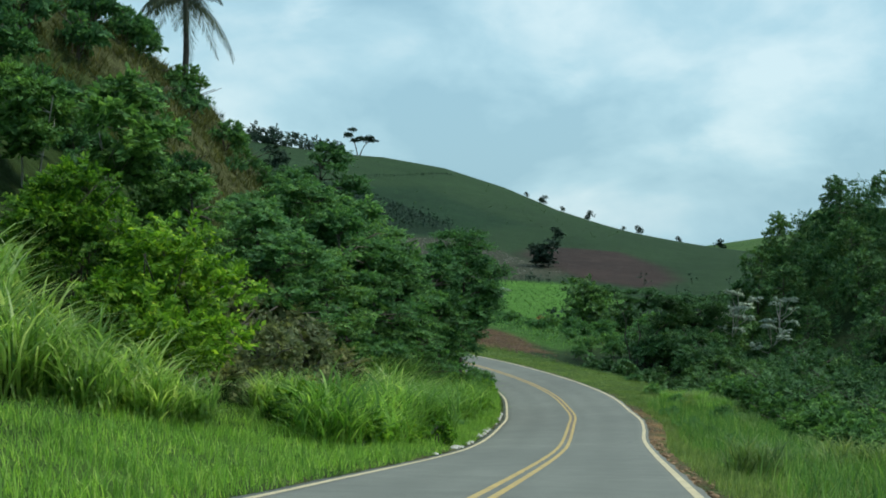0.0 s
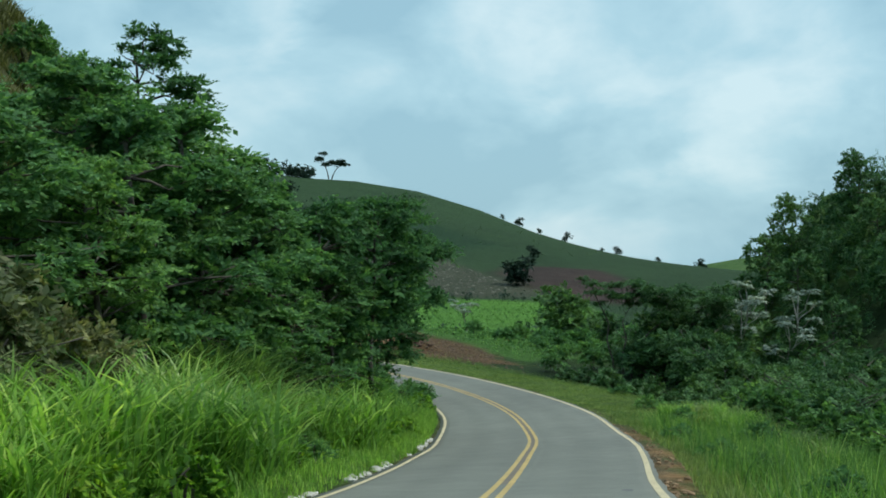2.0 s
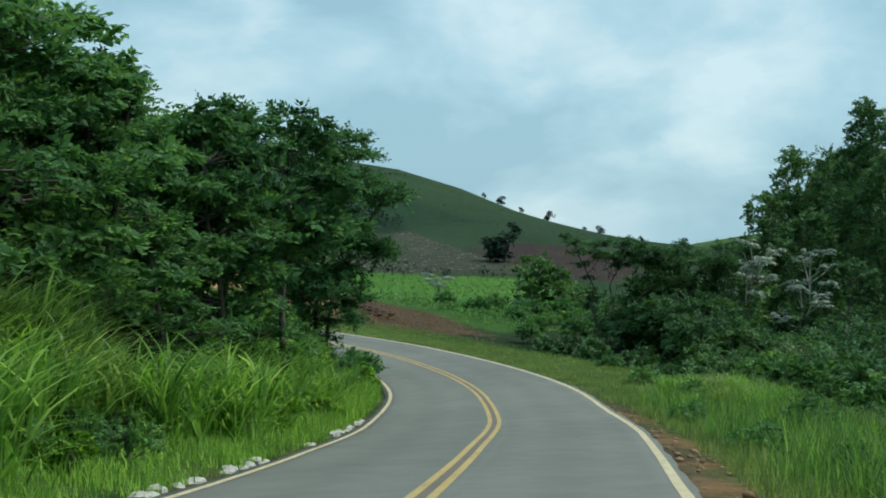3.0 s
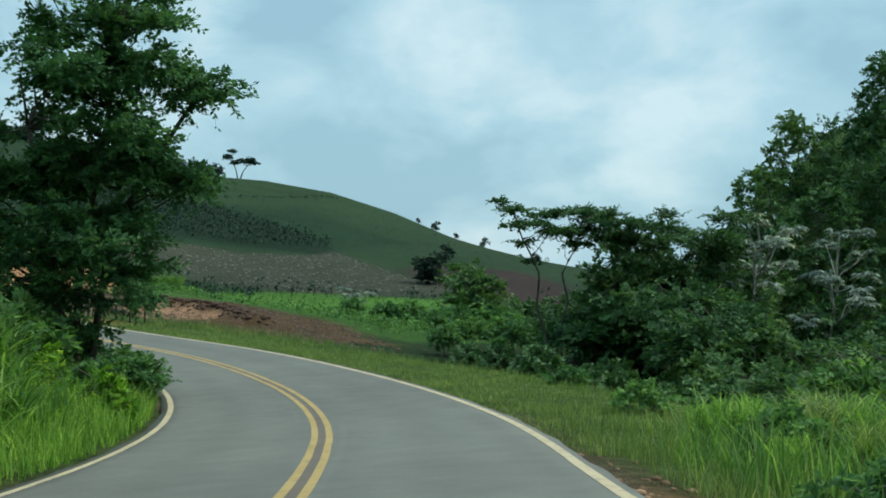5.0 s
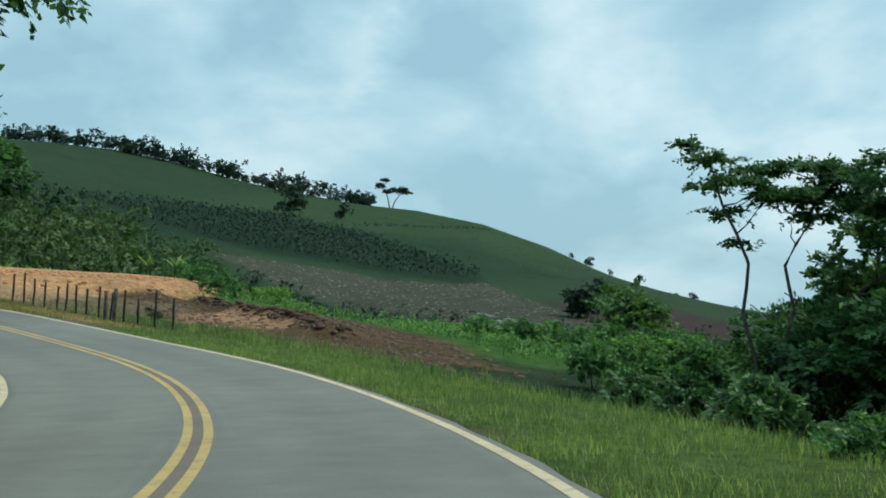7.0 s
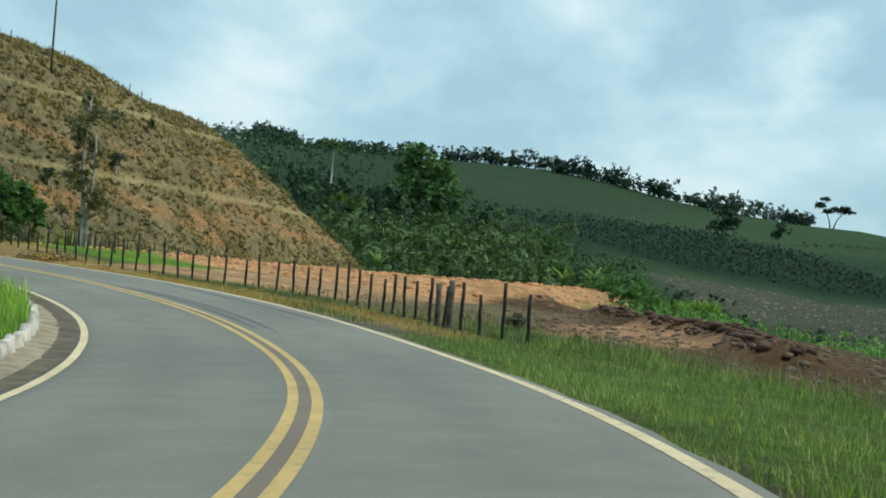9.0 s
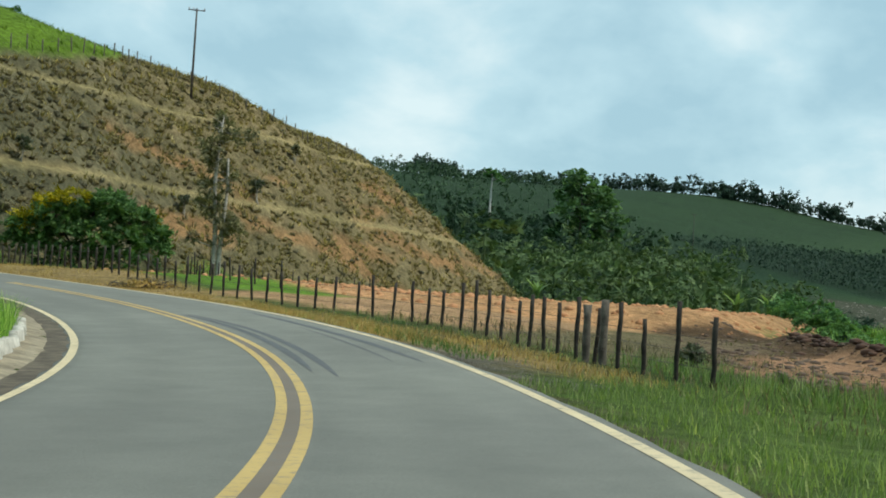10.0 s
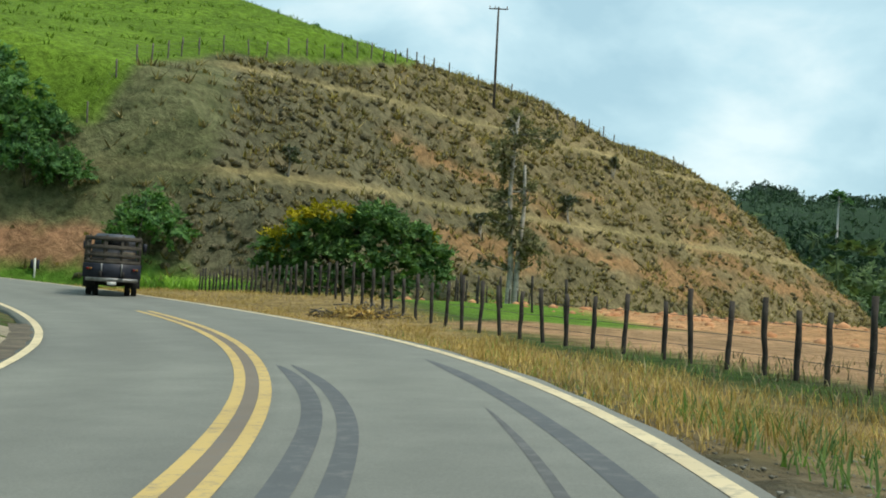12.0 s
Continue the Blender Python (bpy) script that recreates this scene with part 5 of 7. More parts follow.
scatter_copies(make_cecropia(18, 7.0, "slender cecropia with big silvery parasol leaves"), [(31.6, 143.0, 0.95), (33.0, 146.5, 1.12), (35.4, 142.0, 1.05), (37.6, 147.0, 1.1)])
wood_a = make_broad(19, 11.0, 4.2, LEAF_DEEP, "dense dark green valley tree", 7800, 0.12, 0.40, 22, 1.9, squash=0.7, clump=0.6, flat=0.4)
scatter_copies(wood_a, [(26.0, 147.0, 0.62), (28.8, 146.2, 0.68), (31.8, 146.4, 0.74), (35.0, 147.5, 0.85), (31.0, 131.0, 0.68), (36.0, 136.0, 0.78), (28.0, 151.0, 0.82), (35.0, 153.0, 0.92), (31.5, 148.0, 0.8), (25.5, 150.0, 0.7), (41.5, 160.0, 1.0), (44.5, 173.0, 1.08), (41.0, 147.0, 0.85), (48.0, 152.0, 0.95), (50.0, 162.0, 1.0), (52.0, 174.0, 1.2), (40.5, 168.0, 1.0), (57.0, 168.0, 1.1),
                        (56.0, 146.0, 0.9), (38.0, 126.0, 0.8), (46.0, 138.0, 1.0), (33.0, 121.0, 0.75), (60.0, 160.0, 1.0), (37.5, 168.0, 1.0)], "valley trees")
wood_b = make_broad(20, 8.0, 4.0, LEAF_DEEP, "spreading dark green valley tree with flat boughs", 7600, 0.2, 0.38, 20, 1.6, squash=0.42, clump=0.6, flat=0.22)
scatter_copies(wood_b, [(27.0, 127.0, 0.62), (30.0, 116.0, 0.7), (32.0, 108.0, 0.78), (33.0, 98.0, 0.8), (34.0, 88.0, 0.85), (27.0, 147.0, 0.82), (30.5, 147.0, 0.85), (24.8, 148.5, 0.62), (38.0, 112.0, 0.9), (40.0, 100.0, 0.95), (26.0, 157.0, 0.6),
                        (46.0, 126.0, 1.1), (52.0, 132.0, 1.2), (33.0, 77.0, 0.85), (45.0, 112.0, 1.1)], "valley trees")
thicket = make_bush(33, 5.2, 3.4, LEAF_DEEP, "dense dark thicket bush on the valley side", 6400, 0.23, 14, clump=0.5, flat=0.35)
scatter_copies(thicket, [(26.2, 148.6, 1.15), (27.6, 146.6, 1.25), (29.6, 147.6, 1.4), (23.8, 145.6, 0.8), (26.0, 144.4, 0.95), (28.6, 141.0, 1.0), (31.2, 138.0, 1.0), (26.5, 138.0, 1.0), (28.5, 133.0, 1.0), (30.0, 127.0, 1.05), (30.0, 121.0, 1.0), (29.5, 114.5, 1.0), (29.0, 107.0, 0.95), (33.5, 134.0, 1.1), (35.0, 128.0, 1.15), (35.5, 118.0, 1.15), (24.5, 141.5, 0.9), (29.0, 143.0, 0.95),
                         (33.5, 141.0, 1.1), (38.5, 133.0, 1.25), (37.0, 143.0, 1.2), (31.0, 152.0, 1.0), (24.8, 153.0, 0.85), (33.0, 101.0, 1.0), (33.0, 92.0, 1.0), (26.8, 131.0, 0.8), (26.2, 124.0, 0.75), (26.2, 116.0, 0.75)], "valley bushes")
mid_bush = make_bush(21, 3.4, 3.0, LEAF_SLOPE, "leafy bush in the valley thicket", 2400, 0.34, 10, clump=0.45)
scatter_copies(mid_bush, [(24.0, 148.0, 0.8), (20.5, 151.0, 0.7), (18.5, 158.0, 0.7), (22.0, 165.0, 0.9), (17.5, 170.0, 0.7), (26.0, 172.0, 1.0), (20.0, 180.0, 0.9), (14.5, 184.0, 0.7), (24.0, 190.0, 1.1), (17.0, 198.0, 0.9), (30.0, 180.0, 1.2), (12.0, 206.0, 0.8),
                          (22.0, 210.0, 1.1), (33.0, 200.0, 1.3), (28.0, 222.0, 1.2), (15.0, 222.0, 0.9), (36.0, 224.0, 1.4), (21.0, 236.0, 1.1), (42.0, 190.0, 1.4), (46.0, 214.0, 1.5), (40.0, 246.0, 1.6), (16.0, 146.0, 0.55), (34.0, 262.0, 1.3)], "valley bushes")
round_tree = make_broad(22, 9.5, 4.8, LEAF_DEEP, "round dense dark tree in the valley", 7000, 0.1, 0.5, 20, 2.2, squash=0.75, clump=0.6)
scatter_copies(round_tree, [(27.6, 247.0, 1.12), (36.0, 252.0, 0.6)], "valley trees")
orange_tree = make_broad(23, 5.0, 2.2, ORANGE_FLOWER, "small shrub with orange dry leaves at the field edge", 2600, 0.1, 0.5, 9, 1.3)
orange_tree.matrix_world = put(24.5, 296.0, -0.8, 20, 0.7)

scatter_copies(make_bush(38, 1.0, 0.9, LEAF_GUM, "dull green weed at the edge of the turned soil", 800, 0.15, 7, "weed_plant", clump=0.25), [(-3.9, 165.8, 0.55), (-5.3, 171.0, 0.6), (-2.7, 163.2, 0.5), (-4.4, 168.2, 0.6), (-6.6, 175.0, 0.7), (-1.2, 163.8, 0.5)], "roadside weeds")

scatter_copies(make_bush(39, 3.4, 2.6, LEAF_DARK, "dark leafy bush below the edge of the bare earth", 2600, 0.3, 11, clump=0.4), [(-14.2, 232.0, 0.85), (-17.5, 245.0, 1.1), (-20.5, 258.0, 1.25), (-24.0, 270.0, 1.35), (-12.0, 229.0, 0.6), (-13.5, 240.0, 0.9), (-9.0, 236.0, 0.6), (-8.0, 246.0, 0.8)], "valley bushes")
# --- beyond the bend
rng_y = np.random.default_rng(24)
yb = [(x, y, z + 0.25, r, q) for x, y, z, r, q in [(-3.9, -0.5, 3.3, 1.3, 0.4), (-2.6, -1.2, 4.4, 1.3, 0.4), (-1.2, -1.4, 5.0, 1.2, 0.35), (-4.4, -0.8, 2.6, 0.9, 0.4), (4.6, -0.9, 3.9, 0.5, 0.4)]]
yellow_tree = tree_things("flowering_tree", "broad dark tree with yellow blossom on its crown behind the fence", rng_y,
                          [[(0, 0, -0.4), (-0.8, 0.2, 1.6), (-2.2, 0.2, 3.4)], [(0.4, 0.1, -0.4), (1.4, -0.1, 1.8), (2.8, 0.2, 3.6)], [(0.2, 0.4, -0.4), (0.3, 0.4, 2.4), (0.4, 0.2, 4.8)]],
                          [(-3.6, 0, 3.0, 1.9, 0.385), (-2.2, -0.6, 4.0, 1.8, 0.6), (-0.6, 0.4, 4.4, 1.8, 0.330), (1.2, -0.4, 4.5, 2.0, 0.65), (3.0, 0.2, 4.2, 1.9, 0.358), (4.4, 0.2, 3.0, 1.6, 0.440), (4.6, -0.2, 1.8, 1.2, 0.9), (-4.4, 0.2, 1.9, 1.3, 0.440),
                           (-1.8, -0.9, 2.4, 1.6, 0.8), (0.6, -1.0, 2.6, 1.6, 0.8), (2.6, -0.8, 2.2, 1.6, 0.8), (-3.0, -0.6, 1.2, 1.2, 0.8), (-1.2, -0.8, 1.1, 1.2, 0.8), (0.6, -0.6, 1.1, 1.2, 0.8), (2.4, -0.4, 1.0, 1.2, 0.8)],
                          25000, 0.25, LEAF_DEEP, BARK, 0.16, 0.42, 0.5, 26, blossom=foliage(rng_y, yb, 1700, 0.23, 0.3, 12, 0.5, shell=0.75))
yellow_tree.matrix_world = put(-63.4, 210.4, -0.1, 45, 1.06)
rng_g = np.random.default_rng(25)
gum = tree_things("eucalyptus_tree", "slender grey eucalyptus with a thin open crown", rng_g,
                  [[(0, 0, -0.4), (0.1, 0, 4), (-0.2, 0.2, 9), (0.1, 0.1, 14)], [(0.5, 0.1, -0.4), (0.6, 0.2, 4), (0.9, 0.1, 8.0), (0.8, 0.1, 11.0)]],
                  [(rng_g.normal() * 0.9, rng_g.normal() * 0.8, z, rng_g.uniform(0.6, 1.0), 1.1) for z in np.linspace(3.2, 14.6, 30)], 7200, 0.25, LEAF_GUM_PALE, PALE_BARK, 0.27, 0.5, 0.9, 30)
gum.matrix_world = put(-64.6, 227.6, -0.1, 30, 0.97)
scatter_copies(make_bush(26, 3.6, 0.9, LEAF_GUM, "thin dusty sapling on the cut slope", 900, 0.28, 7, "sapling_tree", PALE_BARK, 0.3), [(-80.5, 256.5, 1.0), (-77.5, 217.6, 0.8), (-87.5, 274.0, 0.8), (-76.0, 238.0, 0.7)], "slope saplings")
scatter_copies(make_bush(27, 6.5, 4.2, LEAF_DARK, "dark green bushy tree at the foot of the slope", 5200, 0.36, 14, "bushy_tree", clump=0.5), [(-78.6, 206.4, 0.72), (-87.6, 202.6, 0.95), (-85.6, 204.6, 0.7), (-90.2, 201.6, 1.3), (-88.8, 204.6, 0.7), (-93.4, 201.6, 1.5)], "slope trees beyond the bend")
scatter_copies(make_canes(28, 1.5, 1.4, BANK_GRASS, "lush bright green weed clump beyond the road", 130), [(-74.5, 207.0, 1.0), (-72.5, 205.0, 0.9), (-70.0, 206.5, 0.9), (-76.5, 205.5, 1.0), (-68.0, 204.5, 0.8), (-66.0, 203.0, 0.7)])
scatter_copies(make_banana(29, 4.6, "banana plant with broad arching leaves by the bare earth"),
               [(-36.0, 318.0, 1.1), (-39.0, 322.0, 1.2), (-42.0, 316.0, 1.0), (-66.0, 342.0, 1.2), (-70.0, 346.0, 1.3), (-74.0, 340.0, 1.1), (-77.0, 350.0, 1.2), (-30.0, 330.0, 1.1), (-26.0, 322.0, 1.0), (-62.0, 350.0, 1.2), (-80.0, 336.0, 1.0)])
scatter_copies(make_canes(30, 3.6, 2.4, LEAF_LIME, "pale yellow-green bamboo-like clump in the low ground", 160, "bamboo_clump", 0.12), [(-9.4, 239.6, 0.62), (-7.4, 238.6, 0.55), (-11.6, 240.8, 0.66), (-5.4, 238.0, 0.45), (-13.8, 242.4, 0.6)])
big_round = make_broad(31, 15.0, 6.5, LEAF_DEEP, "huge round dark tree on the wooded hillside", 9000, 0.1, 0.7, 22, 3.0, squash=0.75, girth=0.3, clump=0.9)
scatter_copies(big_round, [(-165.0, 572.0, 1.9)], "hillside trees")
pale = make_cecropia(37, 3.4, "small pale-leaved tree among the crops of the valley", heads=6)
pale.matrix_world = put(15.1, 313.0, 0, 30, 1.75)
rng_w = np.random.default_rng(32)
bare = tree_things("bare_tree", "tall pale bare-stemmed tree with a small top", rng_w, [[(0, 0, -0.5), (0.2, 0, 5), (0.3, 0.1, 11)]],
                   [(0.4, 0, 11.4, 1.5, 0.275), (1.6, 0.2, 10.6, 0.9, 0.275), (-1.0, 0.2, 12.2, 0.9, 0.275)], 700, 0.5, LEAF_DARK, WHITE_BARK, 0.28, 0.5, 0.4, 8)
bare.matrix_world = put(-203.0, 578.0, 0, 0, 1.9)


# --- far woods, hedges and field bushes: too many to count
def far_clumps(rng, places, sizes, leaves=60, tall=1.0, leaf=0.135):
    """Distant trees: a short stem and a rounded, uneven crown each."""
    vs = []
    z = height(places[:, 0], places[:, 1])
    for (x, y), g, h in zip(places, z, sizes):
        up = tall * rng.uniform(0.8, 1.15)
        blobs = [(x + rng.normal() * h * 0.20, y + rng.normal() * h * 0.20, g + h * up * f, h * q * rng.uniform(0.8, 1.2), 0.72) for f, q in ((0.24, 0.34), (0.42, 0.36), (0.58, 0.33), (0.76, 0.22))]
        vs.append(foliage(rng, blobs, leaves * 1.3, h * leaf * 0.72, h * 0.09, 14, 0.8, shell=0.55))
        vs.append(tube([(x, y, g - 0.5), (x, y, g + h * up * 0.6)], [h * 0.025, h * 0.015], 4))
    return join(*vs)


def in_field(rng, n, *corners):
    c = np.array(corners, float)
    p = rng.uniform(c.min(0), c.max(0), (n * 6, 2))
    return p[inside(p[:, 0], p[:, 1], *corners) > 0][:n]


rng_f = np.random.default_rng(40)
p = in_field(rng_f, 470, (-58, 345), (-66, 380), (-62, 450), (-78, 560), (-150, 620), (-300, 600), (-260, 360), (-120, 330), (-95, 330))
high_side = p[:, 0] < -148
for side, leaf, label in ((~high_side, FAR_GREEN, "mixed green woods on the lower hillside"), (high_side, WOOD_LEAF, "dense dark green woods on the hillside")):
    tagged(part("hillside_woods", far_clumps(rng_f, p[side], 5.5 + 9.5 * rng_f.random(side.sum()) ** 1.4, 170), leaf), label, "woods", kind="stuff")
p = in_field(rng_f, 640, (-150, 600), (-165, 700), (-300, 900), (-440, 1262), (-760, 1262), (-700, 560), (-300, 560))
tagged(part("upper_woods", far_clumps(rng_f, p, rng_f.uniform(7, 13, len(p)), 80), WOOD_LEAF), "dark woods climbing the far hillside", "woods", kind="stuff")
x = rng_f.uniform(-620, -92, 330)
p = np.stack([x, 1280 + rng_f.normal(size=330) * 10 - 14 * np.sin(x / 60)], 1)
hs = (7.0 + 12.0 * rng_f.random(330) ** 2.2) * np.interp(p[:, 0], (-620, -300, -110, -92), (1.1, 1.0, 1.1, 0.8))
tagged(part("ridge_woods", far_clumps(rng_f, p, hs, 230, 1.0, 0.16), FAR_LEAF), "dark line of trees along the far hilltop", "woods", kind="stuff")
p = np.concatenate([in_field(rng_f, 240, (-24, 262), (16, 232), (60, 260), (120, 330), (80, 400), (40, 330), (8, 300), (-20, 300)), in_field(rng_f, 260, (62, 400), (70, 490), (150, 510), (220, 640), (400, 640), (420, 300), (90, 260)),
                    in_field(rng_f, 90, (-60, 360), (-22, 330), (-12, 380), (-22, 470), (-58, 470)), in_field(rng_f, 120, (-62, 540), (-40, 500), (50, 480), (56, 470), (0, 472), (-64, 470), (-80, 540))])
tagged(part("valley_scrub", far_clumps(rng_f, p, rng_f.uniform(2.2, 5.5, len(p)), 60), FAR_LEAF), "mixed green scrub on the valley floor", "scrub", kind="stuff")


def rows_of_bushes(rng, corners, row, gap, high):
    c = np.array(corners, float)
    pts = []
    for y in np.arange(c[:, 1].min(), c[:, 1].max(), row):
        x = np.arange(c[:, 0].min(), c[:, 0].max(), gap)
        pts.append(np.stack([x + rng.normal(size=len(x)) * 0.4, y + 0.25 * (x - c[0, 0]) + rng.normal(size=len(x)) * 0.4], 1))
    p = np.vstack(pts)
    p = p[inside(p[:, 0], p[:, 1], *corners) > 0]
    return far_clumps(rng, p, rng.uniform(0.8, 1.2, len(p)) * high, 24, 0.8, 0.2)


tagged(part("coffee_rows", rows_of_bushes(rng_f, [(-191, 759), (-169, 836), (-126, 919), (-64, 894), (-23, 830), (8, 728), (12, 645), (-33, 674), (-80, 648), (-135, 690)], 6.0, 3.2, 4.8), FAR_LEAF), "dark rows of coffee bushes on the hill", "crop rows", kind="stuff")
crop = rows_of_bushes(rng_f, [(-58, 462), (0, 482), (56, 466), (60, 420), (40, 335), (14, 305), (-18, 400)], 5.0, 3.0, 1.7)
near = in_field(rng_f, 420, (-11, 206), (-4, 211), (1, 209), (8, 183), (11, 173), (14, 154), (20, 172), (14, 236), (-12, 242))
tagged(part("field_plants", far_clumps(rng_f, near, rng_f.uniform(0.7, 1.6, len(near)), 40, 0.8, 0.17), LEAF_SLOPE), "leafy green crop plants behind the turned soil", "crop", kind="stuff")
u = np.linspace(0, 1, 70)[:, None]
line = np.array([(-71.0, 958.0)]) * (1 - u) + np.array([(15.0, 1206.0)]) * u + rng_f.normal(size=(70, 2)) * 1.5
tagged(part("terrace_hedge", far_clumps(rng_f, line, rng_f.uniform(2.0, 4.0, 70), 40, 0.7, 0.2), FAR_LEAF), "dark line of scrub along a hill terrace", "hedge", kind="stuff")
scrubby = in_field(rng_f, 150, (-110, 930), (-60, 900), (0, 780), (90, 700), (150, 900), (60, 1200), (-90, 1240))
tagged(part("hill_scrub", far_clumps(rng_f, scrubby, rng_f.uniform(1.2, 3.4, len(scrubby)), 24, 0.6, 0.22), FAR_GREEN), "scattered scrub on the hill pasture", "scrub", kind="stuff")
tagged(part("crop_rows", crop, LEAF_MID), "bright green low crop in the valley field", "crop rows", kind="stuff")

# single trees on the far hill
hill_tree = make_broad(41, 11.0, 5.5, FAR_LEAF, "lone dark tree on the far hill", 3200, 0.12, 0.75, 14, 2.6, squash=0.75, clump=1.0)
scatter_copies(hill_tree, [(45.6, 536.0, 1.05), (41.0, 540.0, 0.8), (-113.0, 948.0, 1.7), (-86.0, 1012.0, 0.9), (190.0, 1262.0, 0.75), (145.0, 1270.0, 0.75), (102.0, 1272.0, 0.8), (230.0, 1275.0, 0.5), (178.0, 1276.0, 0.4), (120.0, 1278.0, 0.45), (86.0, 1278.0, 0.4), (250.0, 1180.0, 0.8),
                           (62.0, 690.0, 0.6)], "hill trees")
rng_r = np.random.default_rng(42)
ridge_tree = tree_things("ridge_tree", "wind-shaped flat-topped tree at the end of the hilltop woods", rng_r, [[(0, 0, -1), (-2, 0, 8), (-6, 0, 18)], [(2, 0, -1), (5, 0, 7), (10, 0, 13)]],
                         [(-9, 0, 19, 4.5, 0.330), (-6, 0, 24, 3.5, 0.330), (-3, 0, 14, 4, 0.275), (2, 0, 16, 4, 0.220), (8, 0, 15, 5, 0.193), (14, 0, 14, 4.5, 0.193), (11, 0, 17, 4, 0.165)], 4500, 1.3, FAR_LEAF, BARK, 0.7, 1.5, 0.4, 10)
ridge_tree.matrix_world = put(-74.0, 1279.0, 0, 0, 1.0)
p = np.concatenate([in_field(rng_f, 64, (41, 150), (40, 180), (60, 186), (62, 160), (54, 148)), in_field(rng_f, 30, (33, 95), (33, 128), (48, 140), (42, 110))])
tagged(part("valley_woods", far_clumps(rng_f, p, rng_f.uniform(4.2, 5.8, len(p)), 620, 1.0, 0.062), LEAF_DEEP), "dense dark woods on the valley side", "woods", kind="stuff")

# --- last growth on the verges and the bank
scatter_copies(make_canes(46, 1.6, 0.9, BANK_GRASS, "bright arching grass clump spilling towards the road", 100, width=0.045),
               [(17.6, 99.6, 0.7), (18.3, 97.8, 0.85), (18.7, 101.2, 0.75), (18.0, 103.2, 0.6), (19.3, 104.4, 0.7), (19.6, 97.0, 1.1), (20.4, 94.6, 1.2), (19.0, 92.4, 1.0), (19.9, 100.2, 1.0), (20.6, 103.0, 0.9), (17.2, 95.4, 0.6)])
scatter_copies(make_canes(47, 1.9, 0.8, BANK_GRASS, "arching green cane grass clump on the bank", 70, width=0.055), [(-3.6, 42.8, 0.6), (-2.6, 44.6, 0.55), (-4.4, 45.2, 0.75), (-3.3, 46.6, 0.65), (-5.2, 43.4, 0.75), (-2.2, 42.0, 0.5)])
scatter_copies(make_bush(48, 3.2, 2.4, LEAF_DRY, "tall dusty olive shrub on the bank", 3200, 0.2, 10, clump=0.3), [(-7.0, 62.0, 1.1), (-6.6, 58.6, 1.1), (-8.0, 60.0, 1.25), (-4.8, 63.6, 0.9)], "bank bushes")


# ---------------------------------------------------------------- grass, straw and tufts
def strip_grass(rng, s0, s1, out0, out1, side, per, high, width, keep=None, lean=0.25):
    """Blades along one side of the road, between two distances from the edge line."""
    n = int((s1 - s0) * (out1 - out0) * per)
    s, o = rng.uniform(s0, s1, n), out0 + (out1 - out0) * rng.random(n) ** 1.15
    edge = np.interp(s, SIDE_S, SIDE_R if side > 0 else SIDE_L)
    lat = edge + side * o
    px = np.interp(s, LINE_S, LINE[:, 0]) + np.interp(s, LINE_S, RIGHT[:, 0]) * lat
    py = np.interp(s, LINE_S, LINE[:, 1]) + np.interp(s, LINE_S, RIGHT[:, 1]) * lat
    patch = waves(px, py, 1.1, 11) + 0.6 * waves(px, py, 3.1, 12)
    ok = (rng.random(n) < 0.62 + 0.4 * patch)
    if keep is not None:
        ok &= keep(s, o, rng.random(n))
    px, py, o, patch = px[ok], py[ok], o[ok], patch[ok]
    n = len(px)
    s = s[ok]
    h = (high(s) if callable(high) else high) * rng.uniform(0.45, 1.15, n) * (0.8 + 0.3 * patch) * np.clip(0.35 + o / 1.6, 0.35, 1)
    root = np.stack([px, py, height(px, py) - 0.04], 1)
    return blades(rng, root, h, width * rng.uniform(0.6, 1.3, n), rng.uniform(0.02, lean, n), rng.random(n) * 6.283, rng.uniform(0.05, 0.6, n), 2)


rg = np.random.default_rng(50)
washed = lambda s, o, q: ~((s > 14) & (s < 97) & (o < np.interp(s, (14, 50, 64), (0.55, 0.75, 1.1)))) & ~((s > 160) & (q > 0.10)) & ~((s > 157) & (s < 170) & (o < 2.6))
tagged(part("verge_grass", strip_grass(rg, 8, 186, 0.24, 7.5, 1, 115, lambda s: np.interp(s, (8, 96, 112), (0.5, 0.45, 0.30)), 0.016, washed), GRASS), "green unmown roadside grass", "grass", kind="stuff")
tall_side = lambda s, o, q: (o > 2.4 + 0.9 * np.sin(s * 0.45)) | (q < 0.12)
tagged(part("tall_verge_grass", strip_grass(rg, 22, 104, 1.7, 7.5, 1, 52, lambda s: np.interp(s, (22, 60, 84, 97, 104), (1.0, 1.2, 1.35, 1.2, 0.5)), 0.028, tall_side, 0.3), VERGE_TALL), "tall rank green grass beside the road", "grass", kind="stuff")
tagged(part("soil_edge_grass", strip_grass(rg, 112, 166, 5.6, 9.0, 1, 34, lambda s: np.interp(s, (112, 130, 166), (0.35, 0.6, 0.5)), 0.022), GRASS), "taller green grass along the edge of the soil", "grass", kind="stuff")
tagged(part("bank_grass", strip_grass(rg, 14, 120, 0.45, 8.0, -1, 105, lambda s: np.interp(s, (14, 40, 74, 88, 112, 120), (0.5, 0.45, 0.55, 1.15, 1.25, 0.9)), 0.024), BANK_GRASS), "tall lush green grass on the roadside bank", "grass", kind="stuff")
tagged(part("inner_grass", strip_grass(rg, 120, 200, 1.22, 6.0, -1, 75, lambda s: np.interp(s, (120, 146, 168, 178, 200), (0.45, 0.95, 0.85, 0.55, 0.40)), 0.020), BANK_GRASS), "knee-high green grass inside the bend", "grass", kind="stuff")
